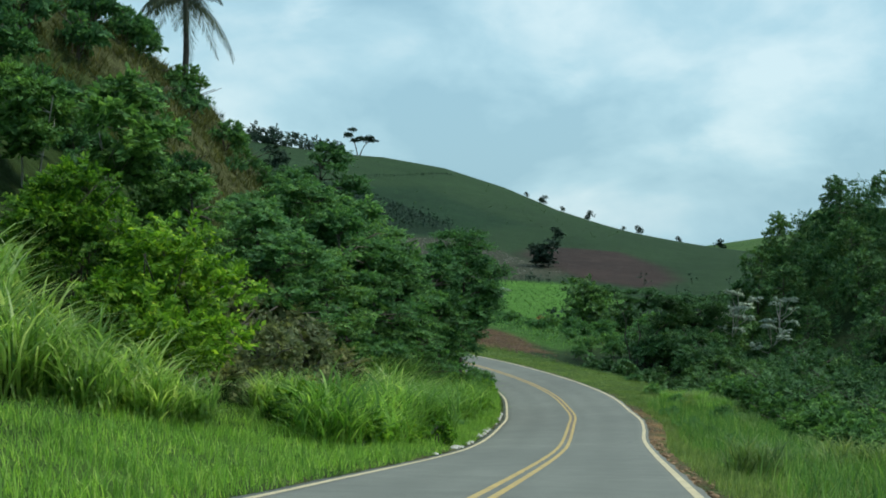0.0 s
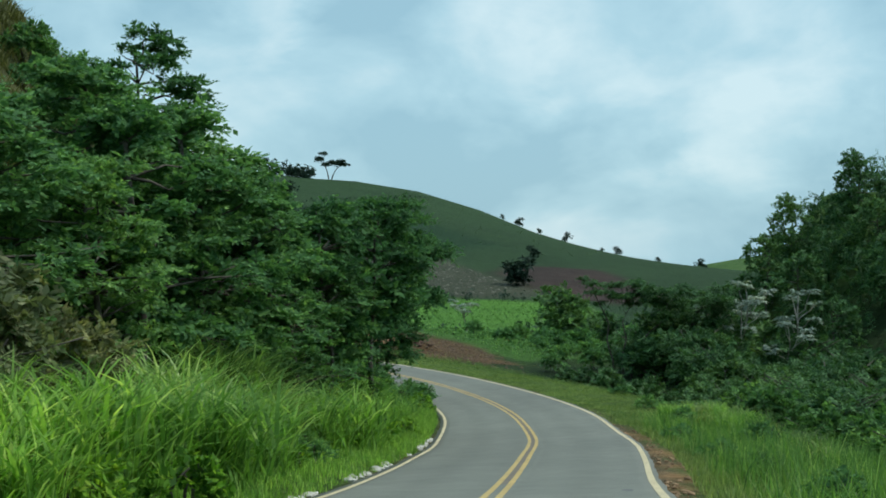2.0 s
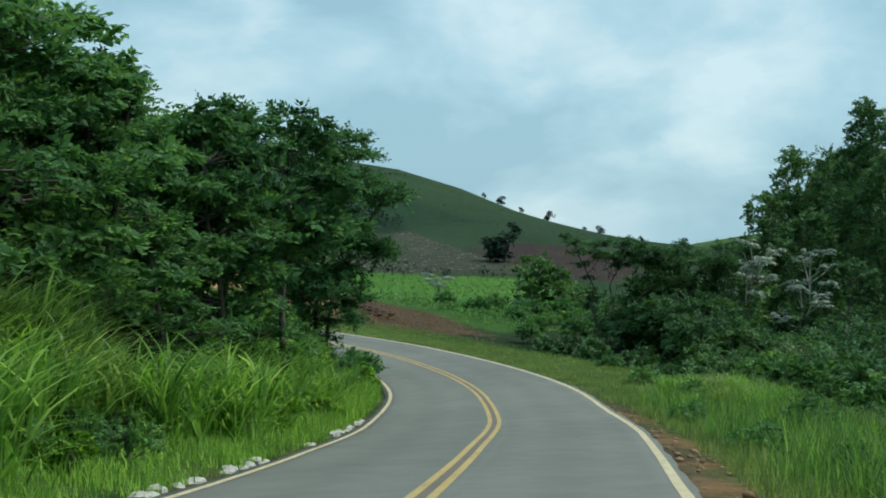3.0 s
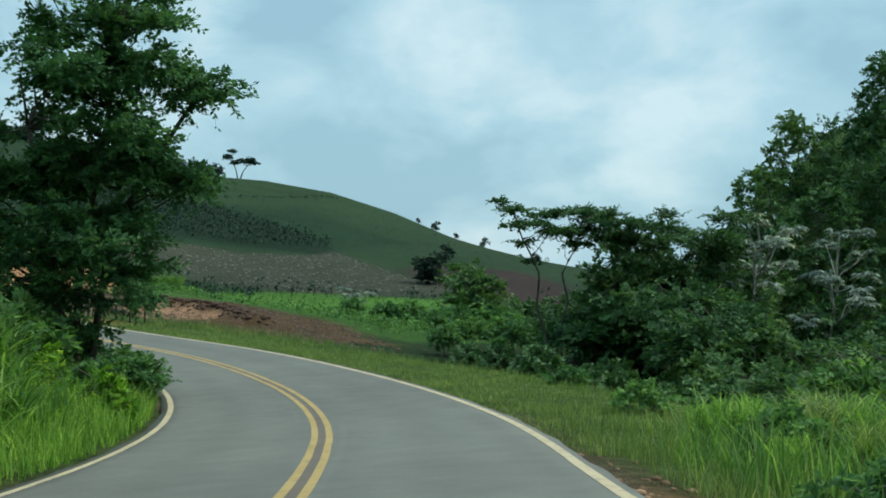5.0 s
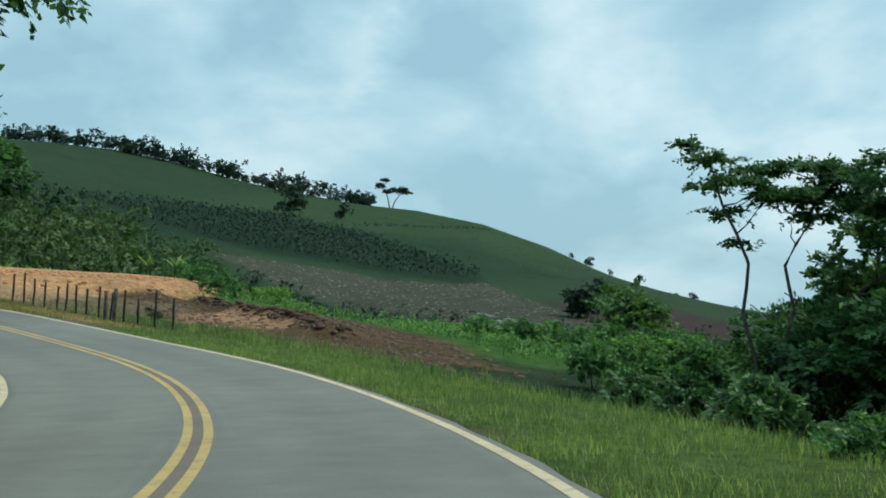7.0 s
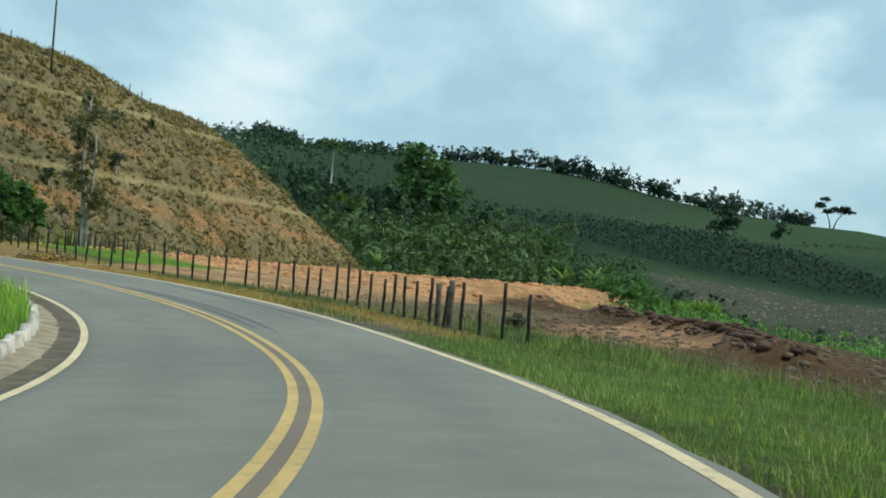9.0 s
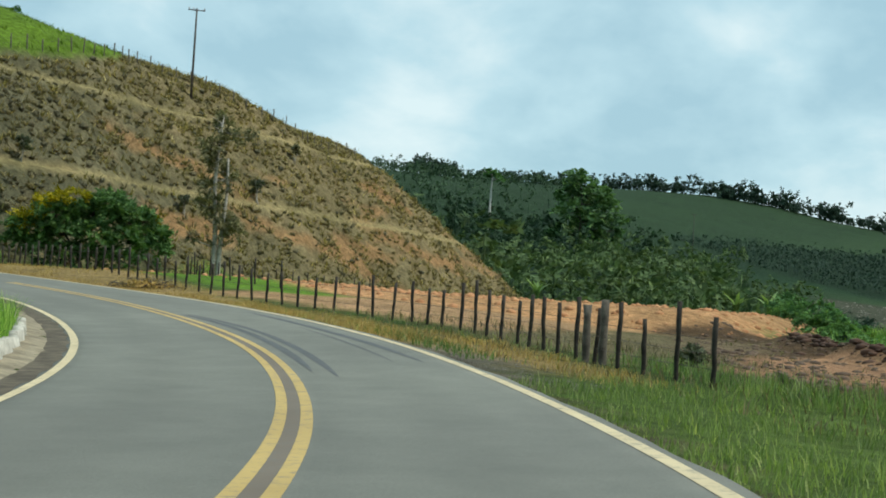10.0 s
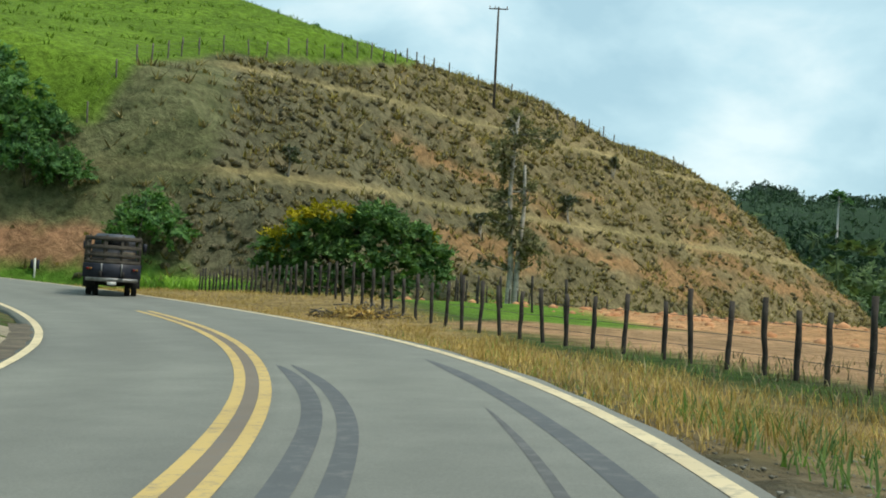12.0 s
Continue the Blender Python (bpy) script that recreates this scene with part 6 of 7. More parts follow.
dry_only = lambda s, o, q: ~((s < 167) & (o < 2.2)) & (q < np.clip((s - 157) / 5, 0, 1)) & (q < np.clip((224 - s) / 8, 0, 1))
tagged(part("dry_verge_grass", strip_grass(rg, 158, 222, 0.5, 4.6, 1, 140, lambda s: np.interp(s, (158, 180, 190, 222), (0.32, 0.28, 0.20, 0.16)), 0.015, dry_only, 0.4), STRAW), "dry straw-coloured grass beside the fence", "dry grass", kind="stuff")
tagged(part("dry_field_edge", strip_grass(rg, 184, 228, 3.0, 15.0, 1, 34, 0.26, 0.022, lambda s, o, q: o < np.interp(s, (184, 198, 214, 228), (4.5, 7.0, 12.5, 15.0)), 0.5), STRAW), "dry straw-coloured grass between the road and the fence", "dry grass", kind="stuff")
tagged(part("verge_weeds", strip_grass(rg, 162, 172, 1.0, 2.6, 1, 46, 0.34, 0.024, None, 0.5), GRASS), "green weeds along the gravel edge", "weeds", kind="stuff")
tagged(part("fence_weeds", strip_grass(rg, 152, 184, 3.5, 14, 1, 16, 0.34, 0.03, lambda s, o, q: q < 0.8, 0.6), GREY_TUFT), "dry weeds on the fenced ground", "weeds", kind="stuff")


def tufts(rng, x, y, high, width, each=6, seg=2):
    """Small tussocks: a handful of blades on each spot."""
    n = len(x)
    i = np.repeat(np.arange(n), each)
    px, py = x[i] + rng.normal(size=len(i)) * high * 0.28, y[i] + rng.normal(size=len(i)) * high * 0.28
    h = high * rng.uniform(0.5, 1.3, n)[i] * rng.uniform(0.7, 1.1, len(i))
    root = np.stack([px, py, height(px, py) - 0.08], 1)
    return blades(rng, root, h, width * rng.uniform(0.6, 1.3, len(i)), rng.uniform(0.1, 0.7, len(i)), rng.random(len(i)) * 6.283, rng.uniform(0.2, 0.8, len(i)), seg)


def stone_mesh(name, seed, mat, rough=0.25):
    bm = bmesh.new()
    bmesh.ops.create_icosphere(bm, subdivisions=1, radius=0.5)
    for v in bm.verts:
        v.co *= 1 + rough * noise.noise(v.co * 2.3 + Vector((seed * 3.1, 0, 0)))
    me = bpy.data.meshes.new(name)
    bm.to_mesh(me)
    bm.free()
    me.materials.append(mat)
    return me


def mounds(rng, x, y, high, width, each=9):
    """Rounded tussocks: blades that rise from one spot and droop over all round, downhill most."""
    n = len(x)
    i = np.repeat(np.arange(n), each)
    m = len(i)
    h = high * (0.45 + 1.1 * rng.random(n) ** 2)[i] * rng.uniform(0.75, 1.1, m)
    root = np.stack([x[i] + rng.normal(size=m) * 0.09, y[i] + rng.normal(size=m) * 0.09, height(x, y)[i] - 0.12], 1)
    return blades(rng, root, h, width * rng.uniform(0.6, 1.3, m), rng.uniform(0.1, 0.8, m), rng.random(m) * 6.283, rng.uniform(0.2, 0.6, m), 1)


n = 30000
tx, ty = rg.uniform(-116, -66, n), rg.uniform(196, 336, n)
tz = height(tx, ty)
capz = np.interp(ty, CAP_Y, CAP_Z) + CAP_LIFT * np.maximum(-92 - tx, -22)
on_bench = (np.abs(tz + 2.0) < 0.45) | (np.abs(tz - 7.9) < 0.45)
bare = np.exp(-((tz + 5.4) / 2.2) ** 2) * smooth(214, 232, ty) * 0.9 + np.exp(-((tz - 2.0) / 2.2) ** 2) * smooth(236, 262, ty) * 0.5
on_spur = ty < 212.5 + 1.05 * (tz + 0.8)
trodden = np.sin(tz * 5.2 + 1.5 * waves(tx, ty, 7, 22)) + 0.4 * rg.normal(size=n)
ok = (tz > -10.6) & ~on_bench & (tx > np.interp(ty, BRIM_Y, BRIM_X) + 0.4) & ((capz - tz > 0.7) | (ty < 250) | ((ty > 258) & (tx > -103)))
ok &= waves(tx, ty, 2.3, 13) + rg.normal(size=n) * 0.6 > -0.55 + bare
ok &= ~on_spur | ((trodden > 0.35) & (rg.random(n) < 0.8))
on_spur = on_spur[ok]
tx, ty = tx[ok], ty[ok]
grey = rg.random(len(tx)) < np.clip(0.75 - (ty - 205) / 90, 0.15, 0.8)


def lumps(rng, x, y, small, large, mat, name, label):
    """Rounded hummocks of matted dry growth, each uneven in its own way."""
    me = stone_mesh("lump", 5, mat, 0.5)
    base = np.array([v.co[:] for v in me.vertices])
    tri = np.array([p.vertices[:] for p in me.polygons])
    bpy.data.meshes.remove(me)
    n = len(x)
    size = small + (large - small) * rng.random(n) ** 2
    a = rng.random(n) * 6.283
    v = base[None] * size[:, None, None] * rng.uniform(0.7, 1.3, (n, 1, 3)) * np.array([1, 1, 0.85]) * rng.uniform(0.55, 1.35, (n, len(base), 1))
    rx = v[..., 0] * np.cos(a)[:, None] - v[..., 1] * np.sin(a)[:, None]
    ry = v[..., 0] * np.sin(a)[:, None] + v[..., 1] * np.cos(a)[:, None]
    v = np.stack([rx + x[:, None], ry + y[:, None], v[..., 2] + height(x, y)[:, None] + 0.06 * size[:, None]], -1).reshape(-1, 3)
    f = (tri[None] + (np.arange(n) * len(base))[:, None, None]).reshape(-1, 3)
    return tagged(part(name, (v, f), mat), label, "dry growth", kind="stuff")


keep = (rg.random(len(tx)) < 0.75) & ~on_spur
lumps(rg, tx[~grey & keep], ty[~grey & keep], 0.25, 0.72, TUFT_MAT, "slope_hummocks", "olive-brown matted hummocks on the terraced cut")
lumps(rg, tx[grey & keep], ty[grey & keep], 0.28, 0.80, GREY_MAT, "slope_hummocks", "grey-brown matted hummocks on the terraced cut")
tagged(part("slope_tussocks", mounds(rg, tx[~grey], ty[~grey], 0.60, 0.17, 6), TUFT), "olive and straw tussocks covering the terraced cut", "dry grass", kind="stuff")
tagged(part("slope_tussocks", mounds(rg, tx[grey], ty[grey], 0.66, 0.19, 6), GREY_TUFT), "grey-brown withered tussocks on the terraced cut", "dry grass", kind="stuff")
n = 2600
tx, ty = rg.uniform(-26, -6, n), rg.uniform(76, 112, n)
ok = (waves(tx, ty, 2.0, 14) > -0.5) & (tx < -4 - 0.02 * ty)
tagged(part("dry_slope_grass", tufts(rg, tx[ok], ty[ok], 0.75, 0.09, 7), DRY_SCRUB), "dry olive-brown grass on the steep slope", "dry grass", kind="stuff")
n = 30000
tx, ty = rg.uniform(-200, -86, n), rg.uniform(190, 300, n)
tz = height(tx, ty)
step = np.sin(tz * 3.4 + 1.3 * waves(tx, ty, 9, 18)) + 0.5 * rg.normal(size=n)   # worn along the contours
ok = (tz > 1.5) & (step > 0.75) & (tx < np.interp(ty, BRIM_Y, BRIM_X))
tagged(part("pasture_tussocks", tufts(rg, tx[ok], ty[ok], 0.5, 0.10, 5), PASTURE), "grazed green pasture tussocks in rows along the contours", "grass", kind="stuff")
n = 600
tx, ty = rg.uniform(-14, 18, n), rg.uniform(142, 222, n)
ok = inside(tx, ty, (12, 146), (6, 154), (-4, 170), (-12, 198), (-11, 220), (-6, 222), (4, 196), (9, 172), (16, 148)) > 0
tagged(part("soil_weeds", tufts(rg, tx[ok], ty[ok], 0.26, 0.04, 6), TUFT), "sparse dry weeds on turned brown soil", "weeds", kind="stuff")


# ---------------------------------------------------------------- stones, clods, marks
kerb_meshes = [stone_mesh("kerb_stone", i, STONE_WHITE, 0.5) for i in range(4)]
for me in kerb_meshes:
    for v in me.vertices:
        v.co = [math.copysign(abs(2 * c) ** 0.5 / 2, c) for c in v.co]
kerb = tagged(new("kerb"), "broken row of limewashed kerb stones along the road edge", "kerb", kind="structure")
rk = random.Random(8)
s = 44.0
while s < 94:
    if math.sin(s * 0.9) + math.sin(s * 0.37 + 1) > -0.1:
        p = road_place(s, l_line(s) - 0.46 - rk.uniform(0, 0.12))
        ob = new("stone", rk.choice(kerb_meshes))
        ob.matrix_world = Matrix.Translation((p[0], p[1], p[2] + rk.uniform(-0.13, -0.05))) @ Matrix.Rotation(1.45 + rk.uniform(-0.35, 0.35), 4, "Z") @ Matrix.Diagonal((rk.uniform(0.45, 0.85), rk.uniform(0.24, 0.36), rk.uniform(0.24, 0.40), 1))
        ob.parent = kerb
    s += rk.uniform(0.4, 1.3)


def gutter_wall(s0, s1):
    """A low limewashed kerb with a sloping concrete gutter before it."""
    rows = []
    for s in np.arange(s0, s1, 0.25):
        e = l_line(s)
        j = 0.04 * math.sin(s * 3.7)
        rise = (0.20 + 0.035 * math.sin(s * 1.7) + 0.03 * math.sin(s * 4.3)) * max(0.05, min(1, (s - s0) / 3, (172 - s) / 4))
        n = 0.05 * math.sin(s * 2.3) + 0.03 * math.sin(s * 5.1)
        rows.append([road_place(s, e - 0.46 + n) - (0, 0, 0.02), road_place(s, e - 1.00 + j) + (0, 0, 0.09), road_place(s, e - 1.04 + j) + (0, 0, 0.09 + rise), road_place(s, e - 1.19 + j) + (0, 0, 0.10 + rise), road_place(s, e - 1.36) - (0, 0, 0.2)])
    v = np.array(rows)
    i = np.arange(v.shape[0] * 5).reshape(-1, 5)
    return v.reshape(-1, 3), i


v, i = gutter_wall(141, 186)
quad = lambda a, b: np.stack([i[:-1, a], i[:-1, b], i[1:, b], i[1:, a]], -1).reshape(-1, 4)
gutter = tagged(part("gutter", (v, quad(0, 1)), KERB_DIRTY), "weathered concrete gutter with a low limewashed kerb inside the bend", "gutter", kind="structure")
part("kerb_wall", (v, np.vstack([quad(1, 2), quad(2, 3), quad(3, 4)])), KERB_WHITE, gutter, "limewashed kerb")
part("dirt_strip", ribbon(140, 187, lambda s: l_line(s) - 0.56, lambda s: l_line(s) - 0.13 - 0.04 * math.sin(s * 2.9), 0.004), GUTTER_DIRT, gutter, "dark washed-in dirt beside the edge line")


def skid(s0, s1, lat, wide):
    """A tyre mark that thins out at both ends."""
    half = lambda s: wide * math.sqrt(max(0.02, min(1.0, (s - s0) / 4, (s1 - s) / 2.5)))
    part("skid_mark", ribbon(s0, s1, lambda s: lat(s) - half(s), lambda s: lat(s) + half(s), 0.003), RUBBER_MARK, road, "dark tyre skid mark")


skid(156, 175, lambda s: -0.84 - 0.6 * max(0, (s - 166) / 10) ** 2, 0.09)
skid(157, 175, lambda s: -1.17 - 0.45 * max(0, (s - 167) / 9) ** 2, 0.10)
skid(159, 176, lambda s: 1.02 - 0.018 * (s - 160), 0.10)
part("dirt_film", ribbon(60, 193, lambda s: y_line(s) - 0.078, lambda s: y_line(s) + 0.078, 0.004), DIRT_FILM, road, "brown dirt between the yellow lines")
for s0, ln, lat, w in ((159, 10.0, 0.50, 0.09), (56, 1.0, 0.8, 0.25)):
    part("tar_patch", ribbon(s0, s0 + ln, lambda s: lat - w / 2 * max(0.0, math.sin(math.pi * (s - s0) / ln)) ** 0.5, lambda s: lat + w / 2 * max(0.0, math.sin(math.pi * (s - s0) / ln)) ** 0.5, 0.003, 0.1), PATCH_MARK, road, "dark tar stain")


def clod_field(seed, count, place, mat, small, large, name, label):
    """Many lumps of earth as one mass."""
    rng = np.random.default_rng(seed)
    me = stone_mesh("lump", seed, mat, 0.5)
    base = np.array([v.co[:] for v in me.vertices])
    tri = np.array([p.vertices[:] for p in me.polygons])
    bpy.data.meshes.remove(me)
    xy = place(rng, count)
    z = height(xy[:, 0], xy[:, 1])
    size = small + (large - small) * rng.random(len(xy)) ** 3
    a = rng.random(len(xy)) * 6.283
    v = base[None] * size[:, None, None] * np.array([1, 1, 0.6])
    rx = v[..., 0] * np.cos(a)[:, None] - v[..., 1] * np.sin(a)[:, None]
    ry = v[..., 0] * np.sin(a)[:, None] + v[..., 1] * np.cos(a)[:, None]
    v = np.stack([rx + xy[:, :1], ry + xy[:, 1:2], v[..., 2] + z[:, None]], -1).reshape(-1, 3)
    f = (tri[None] + (np.arange(len(xy)) * len(base))[:, None, None]).reshape(-1, 3)
    return tagged(part(name, (v, f), mat), label, "earth", kind="stuff")


clod_field(3, 1500, lambda r, n: in_field(r, n, (14, 141), (6, 152), (-4, 168), (-14, 196), (-12, 203), (-5, 209), (0.5, 207), (7, 181), (10.3, 172), (13.4, 152)), CLOD, 0.10, 0.50, "turned_soil", "lumpy turned brown soil beyond the verge")
RIDGE_AT = np.linspace(0, 1, len(RIDGE))
clod_field(8, 620, lambda r, n: np.array([(np.interp(u, RIDGE_AT, [q[0] for q in RIDGE]) + r.normal() * 0.7, np.interp(u, RIDGE_AT, [q[1] for q in RIDGE]) + r.normal() * 0.7) for u in r.random(n)]), RIDGE_CLOD, 0.15, 0.7, "soil_ridge", "dark reddish ridge of dug earth beyond the verge")
clod_field(4, 1700, lambda r, n: in_field(r, n, (-54, 199), (-30, 193), (-15, 194), (-9.5, 200.5), (-13, 225), (-20, 250), (-58, 250)), ORANGE_CLOD, 0.12, 0.75, "orange_lumps", "lumps of bare orange earth on the levelled ground")
clod_field(5, 520, lambda r, n: np.array([road_place(s, r_line(s) + 0.28 + (0.9 if s > 60 else 0.45) * q)[:2] for s, q in zip(r.uniform(14, 97, n), r.random(n))]), SHOULDER_CLOD, 0.03, 0.20, "shoulder_rubble", "washed-out orange earth rubble on the shoulder")
clod_field(7, 1100, lambda r, n: np.array([road_place(s, r_line(s) + 0.3 + (2.4 if s < 168 else 0.7) * q)[:2] for s, q in zip(np.concatenate([r.uniform(157, 168, n * 2 // 3), r.uniform(168, 200, n - n * 2 // 3)]), r.random(n))]), FIELD_STONE, 0.015, 0.07, "shoulder_gravel", "grey gravel along the road edge")
clod_field(6, 1600, lambda r, n: in_field(r, n, (-88, 606), (-43, 638), (0, 640), (12, 668), (28, 604), (50, 520), (10, 484), (-33, 514), (-62, 547)), FIELD_STONE, 0.35, 1.5, "field_stones", "pale stones and stubble on the fallow field")


# ---------------------------------------------------------------- fences, poles, sign post
def post_mesh(seed, high, girth):
    rng = np.random.default_rng(seed)
    lean = rng.normal(size=2) * 0.02
    z = np.linspace(-0.3, high, 6)
    p = np.stack([lean[0] * z + rng.normal(size=6) * 0.008, lean[1] * z + rng.normal(size=6) * 0.008, z], 1)
    return tube(p, girth * rng.uniform(0.85, 1.1, 6), 7)


def fence(line, gap, heights, label, wires, girth=0.055, wood=POST_WOOD, name="fence"):
    """Posts on the ground along a line, each a part, with strands of wire from post to post."""
    ob = thing(name, label, "fence")
    pts = spline([(x, y, 0) for x, y in line], 0.1)
    d = np.concatenate([[0], np.cumsum(np.linalg.norm(np.diff(pts, axis=0), axis=1))])
    meshes, tops, r = {}, [], random.Random(len(line))
    for i, q in enumerate(np.arange(0, d[-1], gap)):
        q += r.uniform(-0.12, 0.12) * gap
        x, y = np.interp(q, d, pts[:, 0]), np.interp(q, d, pts[:, 1])
        z = float(height(np.array([x]), np.array([y]))[0])
        h = heights(i, r)
        key = round(h * 10)
        if key not in meshes:
            o = part("post", post_mesh(key, h, girth), wood, ob, smooth_it=True)
            meshes[key] = o.data
        else:
            o = new("post", meshes[key])
            o.parent = ob
        o.matrix_world = Matrix.Translation((x, y, z)) @ Matrix.Rotation(r.uniform(0, 6.28), 4, "Z")
        tops.append((x, y, z))
    for w in wires:
        part("wire", tube([(x, y, z + w) for x, y, z in tops], np.full(len(tops), 0.006), 4), WIRE, ob)
    return ob


def post_high(i, r):
    return 1.65 if i in (12, 1) else r.choice([1.15, 1.2, 1.3, 1.3, 1.4, 1.5])


field_fence = fence([(-1.6, 159.4), (-5.5, 162.9), (-9.8, 168.0), (-14.1, 172.2), (-19.1, 175.5), (-23.1, 177.2), (-31.0, 181.4), (-41.0, 187.2), (-50.0, 192.4), (-60.0, 198.2), (-70.0, 204.0)], 1.28, post_high,
                    "wire fence on rough dark wooden posts beside the road", (0.35, 0.65, 0.95))
for dx, hgt in ((0.28, 1.5), (-0.25, 1.35)):
    o = part("strainer_post", post_mesh(31 + int(dx * 10), hgt, 0.10), GREY_WOOD, field_fence, "thick grey strainer post", True)
    o.matrix_world = put(-5.4 + dx, 162.8 - dx * 0.6, 0)
fence([(-33, 191), (-45, 199), (-54, 213), (-62, 232), (-64, 256)], 3.2, lambda i, r: r.choice([1.2, 1.3, 1.4]), "fence along the strip of pasture below the cut", (0.5, 0.9), 0.05)
edge = [(float(np.interp(fy, BRIM_Y, BRIM_X)) - 0.5, fy) for fy in (207, 210.5, 215, 219.5, 224, 232, 241, 249)]
for fy in (258, 270, 282, 294, 304):
    ex = np.arange(-130.0, -70.0, 0.5)
    gap = np.interp(fy, CAP_Y, CAP_Z) + CAP_LIFT * np.maximum(-92 - ex, -22) - height(ex, np.full(len(ex), fy))
    edge.append((float(ex[np.argmax(gap > 1.0)]) - 0.8, fy))
fence(edge, 2.4, lambda i, r: r.choice([1.3, 1.4, 1.5]), "fence along the top of the cut", (0.6, 1.1), 0.07, GREY_WOOD)


def power_pole(at, high, label, name="power_pole"):
    ob = thing(name, label, "utility pole")
    part("pole", tube([(0, 0, -1), (0, 0, high * 0.5), (0, 0, high)], [0.15, 0.13, 0.10], 10), CONCRETE_POLE, ob, smooth_it=True)
    part("crossarm", box(0, 0, high - 0.22, 2.0, 0.10, 0.12, 0.015), CONCRETE_POLE, ob)
    for x in (-0.9, -0.35, 0.9):
        part("insulator", tube([(x, 0, high - 0.16), (x, 0, high - 0.08), (x, 0, high + 0.04), (x, 0, high + 0.10)], [0.02, 0.055, 0.05, 0.02], 8), CERAMIC, ob)
    ob.matrix_world = at
    return ob


power_pole(put(-93.2, 259.9, 0, 40), 10.6, "dark wooden power pole with a crossarm on the hilltop")
power_pole(put(-145.0, 641.0, 0, 30), 19.0, "thin grey pole standing on the wooded slope")


def marker_post(at):
    ob = thing("marker_post", "white road marker post with a dark band", "marker post")
    part("shaft", box(0, 0, 0.45, 0.12, 0.10, 1.5, 0.02), WHITE_PAINT, ob)
    for z in (-0.19, 0.19):
        part("band", box(z, 0, 0.80, 0.20, 0.07, 0.62, 0.03), BLACK_PAINT, ob, "dark reflector band")
    ob.matrix_world = at


marker_post(put(-83.6, 201.2, 0, 55))

brush = thing("brush_pile", "heap of dry cut branches beside the fence", "brush pile")
rb = np.random.default_rng(60)
sticks = []
for _ in range(140):
    a, q = rb.random() * 6.283, rb.random() ** 0.6
    c = np.array([2.2 * q * math.cos(a), 0.9 * q * math.sin(a), 0.75 * (1 - q) * rb.random() + 0.05])
    d = units(rb, 1)[0] * np.array([1, 1, 0.35]) * rb.uniform(0.4, 0.9)
    sticks.append(limb(rb, c - d, c + d, 0.022, 0.008, 4, 0.08, 4))
for stick in sticks:
    part("branch", stick, GREY_WOOD, brush)
part("leaf_litter", foliage(rb, [(0, 0, 0.2, 1.2, 0.220), (-1.2, 0, 0.1, 0.8, 0.220), (1.2, 0.1, 0.1, 0.8, 0.220)], 3000, 0.16, 0.28, 12, 0.4, shell=0.3), STRAW, brush)
brush.matrix_world = put(-34.3, 181.9, -0.05, 25, 0.8)


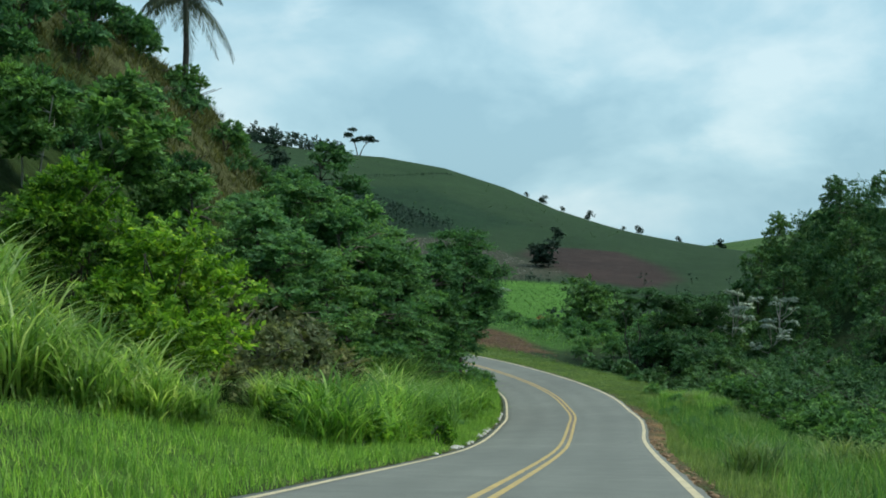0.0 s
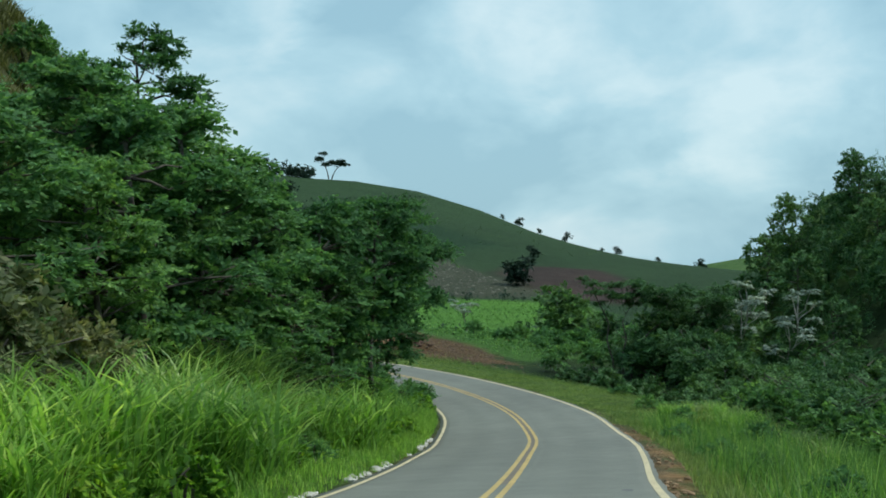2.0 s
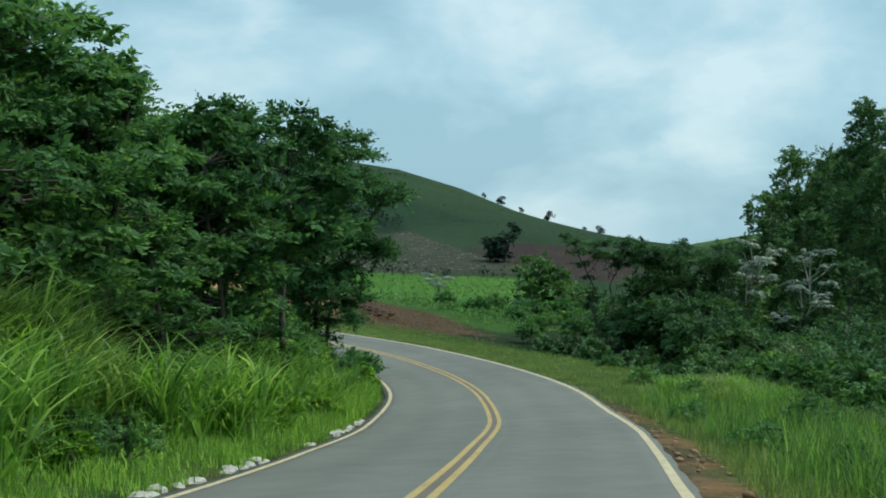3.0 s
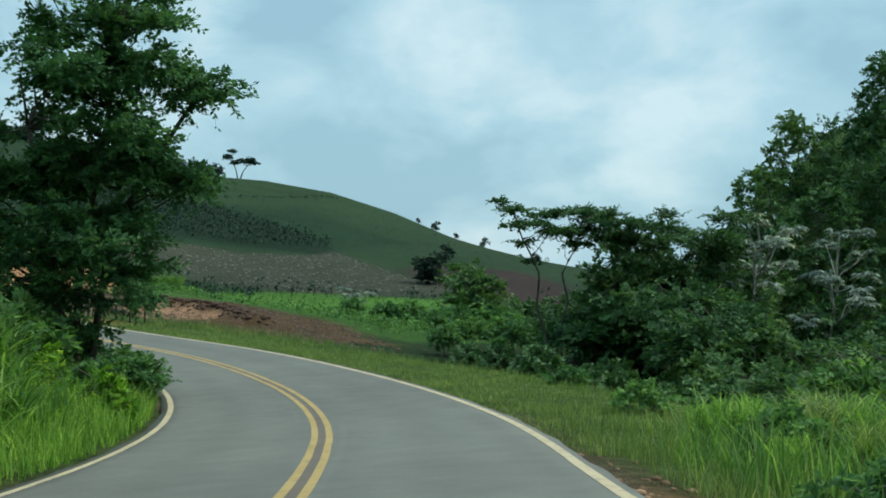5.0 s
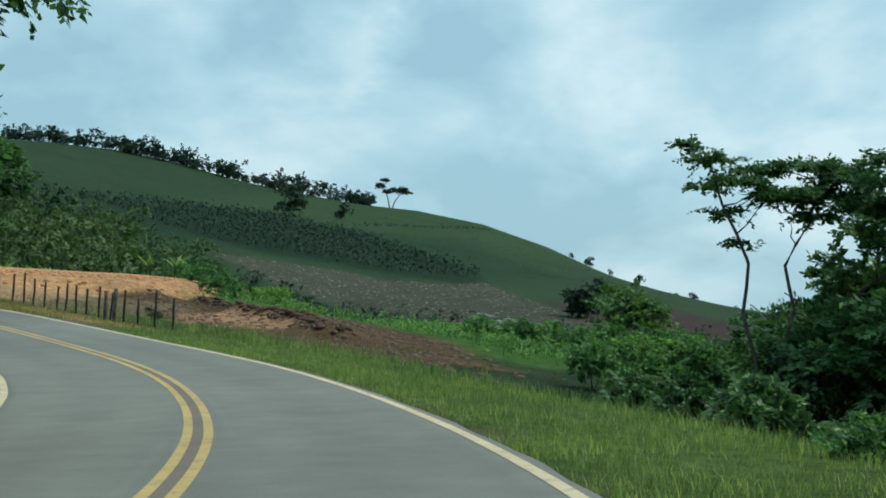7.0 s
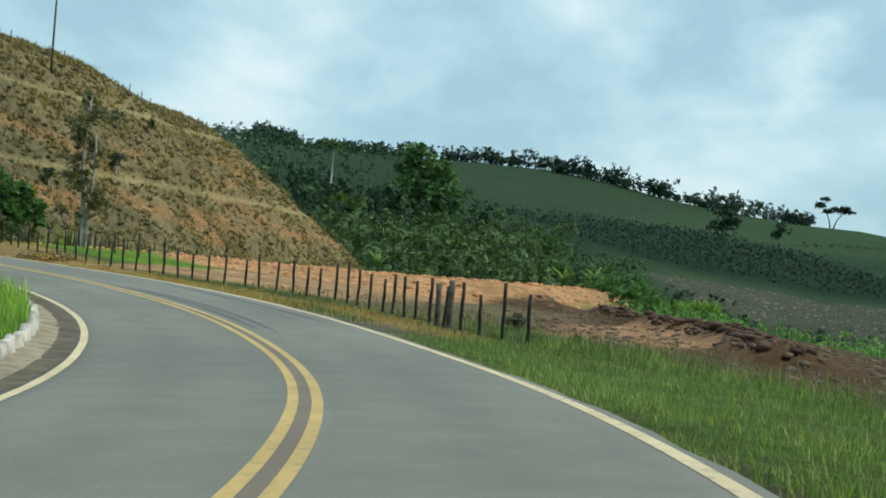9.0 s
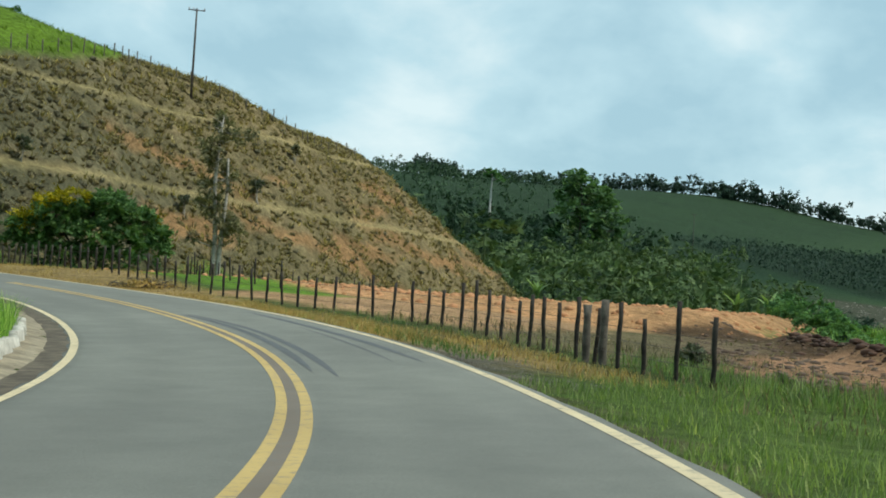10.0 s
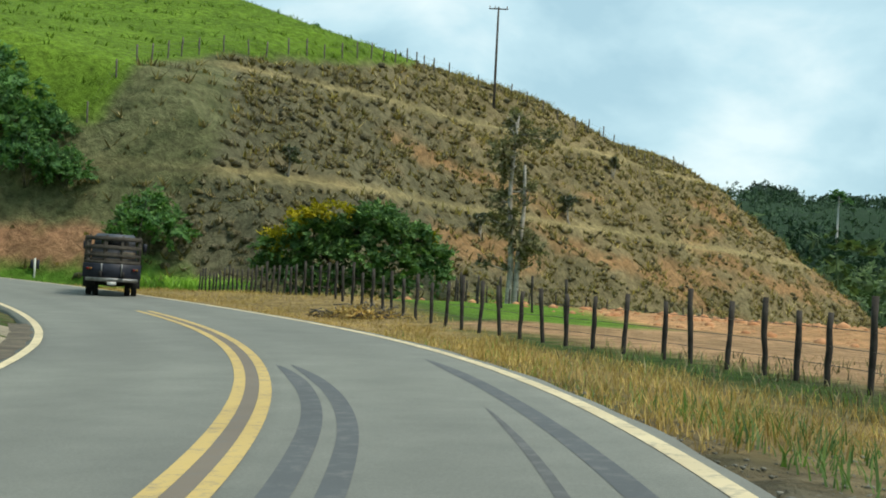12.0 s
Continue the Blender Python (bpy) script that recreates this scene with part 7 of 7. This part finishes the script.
# ---------------------------------------------------------------- truck
def build_truck(at):
    t = thing("truck", "old dark flatbed truck with wooden stake sides on the road", "truck")
    # y is forward, the bed's tail at y = 0
    bed = part("bed", box(0, 2.1, 1.02, 2.3, 4.2, 0.16, 0.02), BLACK_PAINT, t)
    part("tailboard", box(0, -0.04, 0.92, 2.32, 0.07, 0.50, 0.015), BLACK_PAINT, t)
    for x in (-0.42, 0.38):
        part("hinge", box(x, -0.09, 0.95, 0.05, 0.03, 0.46, 0.01), STEEL, t)
    part("bumper", box(0, -0.10, 0.60, 2.1, 0.08, 0.13, 0.02), STEEL, t, "scuffed grey rear bumper")
    part("underrun_panel", box(0, 0.02, 0.66, 2.2, 0.05, 0.30, 0.01), CHASSIS, t)
    for x in (-0.92, 0.92):
        lamp = part("tail_light", box(x, -0.095, 0.98, 0.26, 0.05, 0.10, 0.015), BLACK_PAINT, t)
        part("red_lens", box(x - 0.05, -0.125, 0.98, 0.11, 0.02, 0.08, 0.008), RED_LENS, lamp)
        part("amber_lens", box(x + 0.07, -0.125, 0.98, 0.09, 0.02, 0.08, 0.008), AMBER_LENS, lamp)
    part("number_plate", box(0.02, -0.13, 0.47, 0.36, 0.02, 0.12, 0.005), WHITE_PAINT, t, "pale number plate without readable marks")
    for x in (-0.45, 0.45):
        part("chassis_rail", box(x, 2.4, 0.80, 0.12, 6.0, 0.20, 0.02), CHASSIS, t)
    part("rear_axle", tube([(-0.9, 1.25, 0.48), (0, 1.25, 0.48), (0.9, 1.25, 0.48)], [0.08, 0.16, 0.08], 10), CHASSIS, t)
    for x, y, dual in ((-0.92, 1.25, 1), (0.92, 1.25, 1), (-0.92, 5.2, 0), (0.92, 5.2, 0)):
        for k in range(1 + dual):
            wx = x - math.copysign(0.27 * k, x)
            w = part("wheel", disc(wx, y, 0.47, 0.30, 0.14, 18, 0.05), STEEL, t)
            part("tyre", disc(wx, y, 0.47, 0.47, 0.23, 24, 0.27), TYRE, w)
    for x in (-0.9, 0.9):
        part("mud_flap", box(x, 0.68, 0.52, 0.5, 0.02, 0.42, 0.005), TYRE, t)
    # stakes and rails: two sides and the headboard, open at the tail
    for x in (-1.1, 1.1):
        for y in np.linspace(0.06, 4.1, 5):
            part("stake", box(x, y, 1.62, 0.07, 0.09, 1.06, 0.008), STAKE_WOOD, t)
        for z in (1.24, 1.48, 1.74, 2.02):
            part("rail", box(x - math.copysign(0.055, x), 2.08, z, 0.03, 4.12, 0.13, 0.006), STAKE_WOOD, t)
    for x in np.linspace(-1.04, 1.04, 4):
        part("stake", box(x, 0.02, 1.62, 0.09, 0.06, 1.06, 0.008), STAKE_WOOD, t)
        part("stake", box(x, 4.12, 1.66, 0.09, 0.06, 1.14, 0.008), STAKE_WOOD, t)
    for z, mat in ((1.22, STAKE_WOOD), (1.46, STAKE_WOOD), (1.74, STAKE_WOOD), (2.06, STAKE_WOOD)):
        part("tail_rail", box(0, -0.03, z, 2.22, 0.03, 0.11, 0.006), mat, t)
        part("head_rail", box(0, 4.07, z + 0.04, 2.22, 0.03, 0.15, 0.006), mat, t)
    part("patched_board", box(0.58, 0.075, 1.50, 0.62, 0.02, 0.22, 0.006), PALE_BOARD, t, "pale replacement board")
    # cab
    cab = part("cab", join(box(0, 5.0, 1.28, 1.95, 1.55, 0.95, 0.08), box(0, 4.92, 1.98, 1.75, 1.25, 0.62, 0.10), box(0, 6.15, 1.10, 1.85, 0.95, 0.62, 0.08)), CAB_PAINT, t)
    part("rear_window", box(0, 4.285, 2.0, 1.2, 0.02, 0.36, 0.006), DARK_GLASS, cab)
    part("windscreen", box(0, 5.555, 2.0, 1.5, 0.02, 0.42, 0.006), DARK_GLASS, cab)
    for x in (-0.885, 0.885):
        part("side_window", box(x, 4.95, 2.0, 0.02, 0.8, 0.38, 0.006), DARK_GLASS, cab)
        m = part("mirror_arm", tube([(x * 1.08, 5.45, 1.55), (x * 1.42, 5.5, 1.6), (x * 1.46, 5.5, 1.75)], [0.015, 0.015, 0.015], 6), CHASSIS, t)
        part("mirror", box(x * 1.48, 5.48, 1.82, 0.17, 0.05, 0.32, 0.02), BLACK_PAINT, m)
    t.matrix_world = at
    return t


ts_, tlat = 203.6, -1.1
tp, tq = road_place(ts_, tlat), road_place(ts_ + 4.0, tlat)
pitch = math.degrees(math.atan2(tq[2] - tp[2], 4.0))
build_truck(Matrix.Translation((tp[0], tp[1], tp[2])) @ Matrix.Rotation(radians(54), 4, "Z") @ Matrix.Rotation(radians(pitch), 4, "X") @ Matrix.Diagonal((0.82, 0.84, 0.94, 1)))
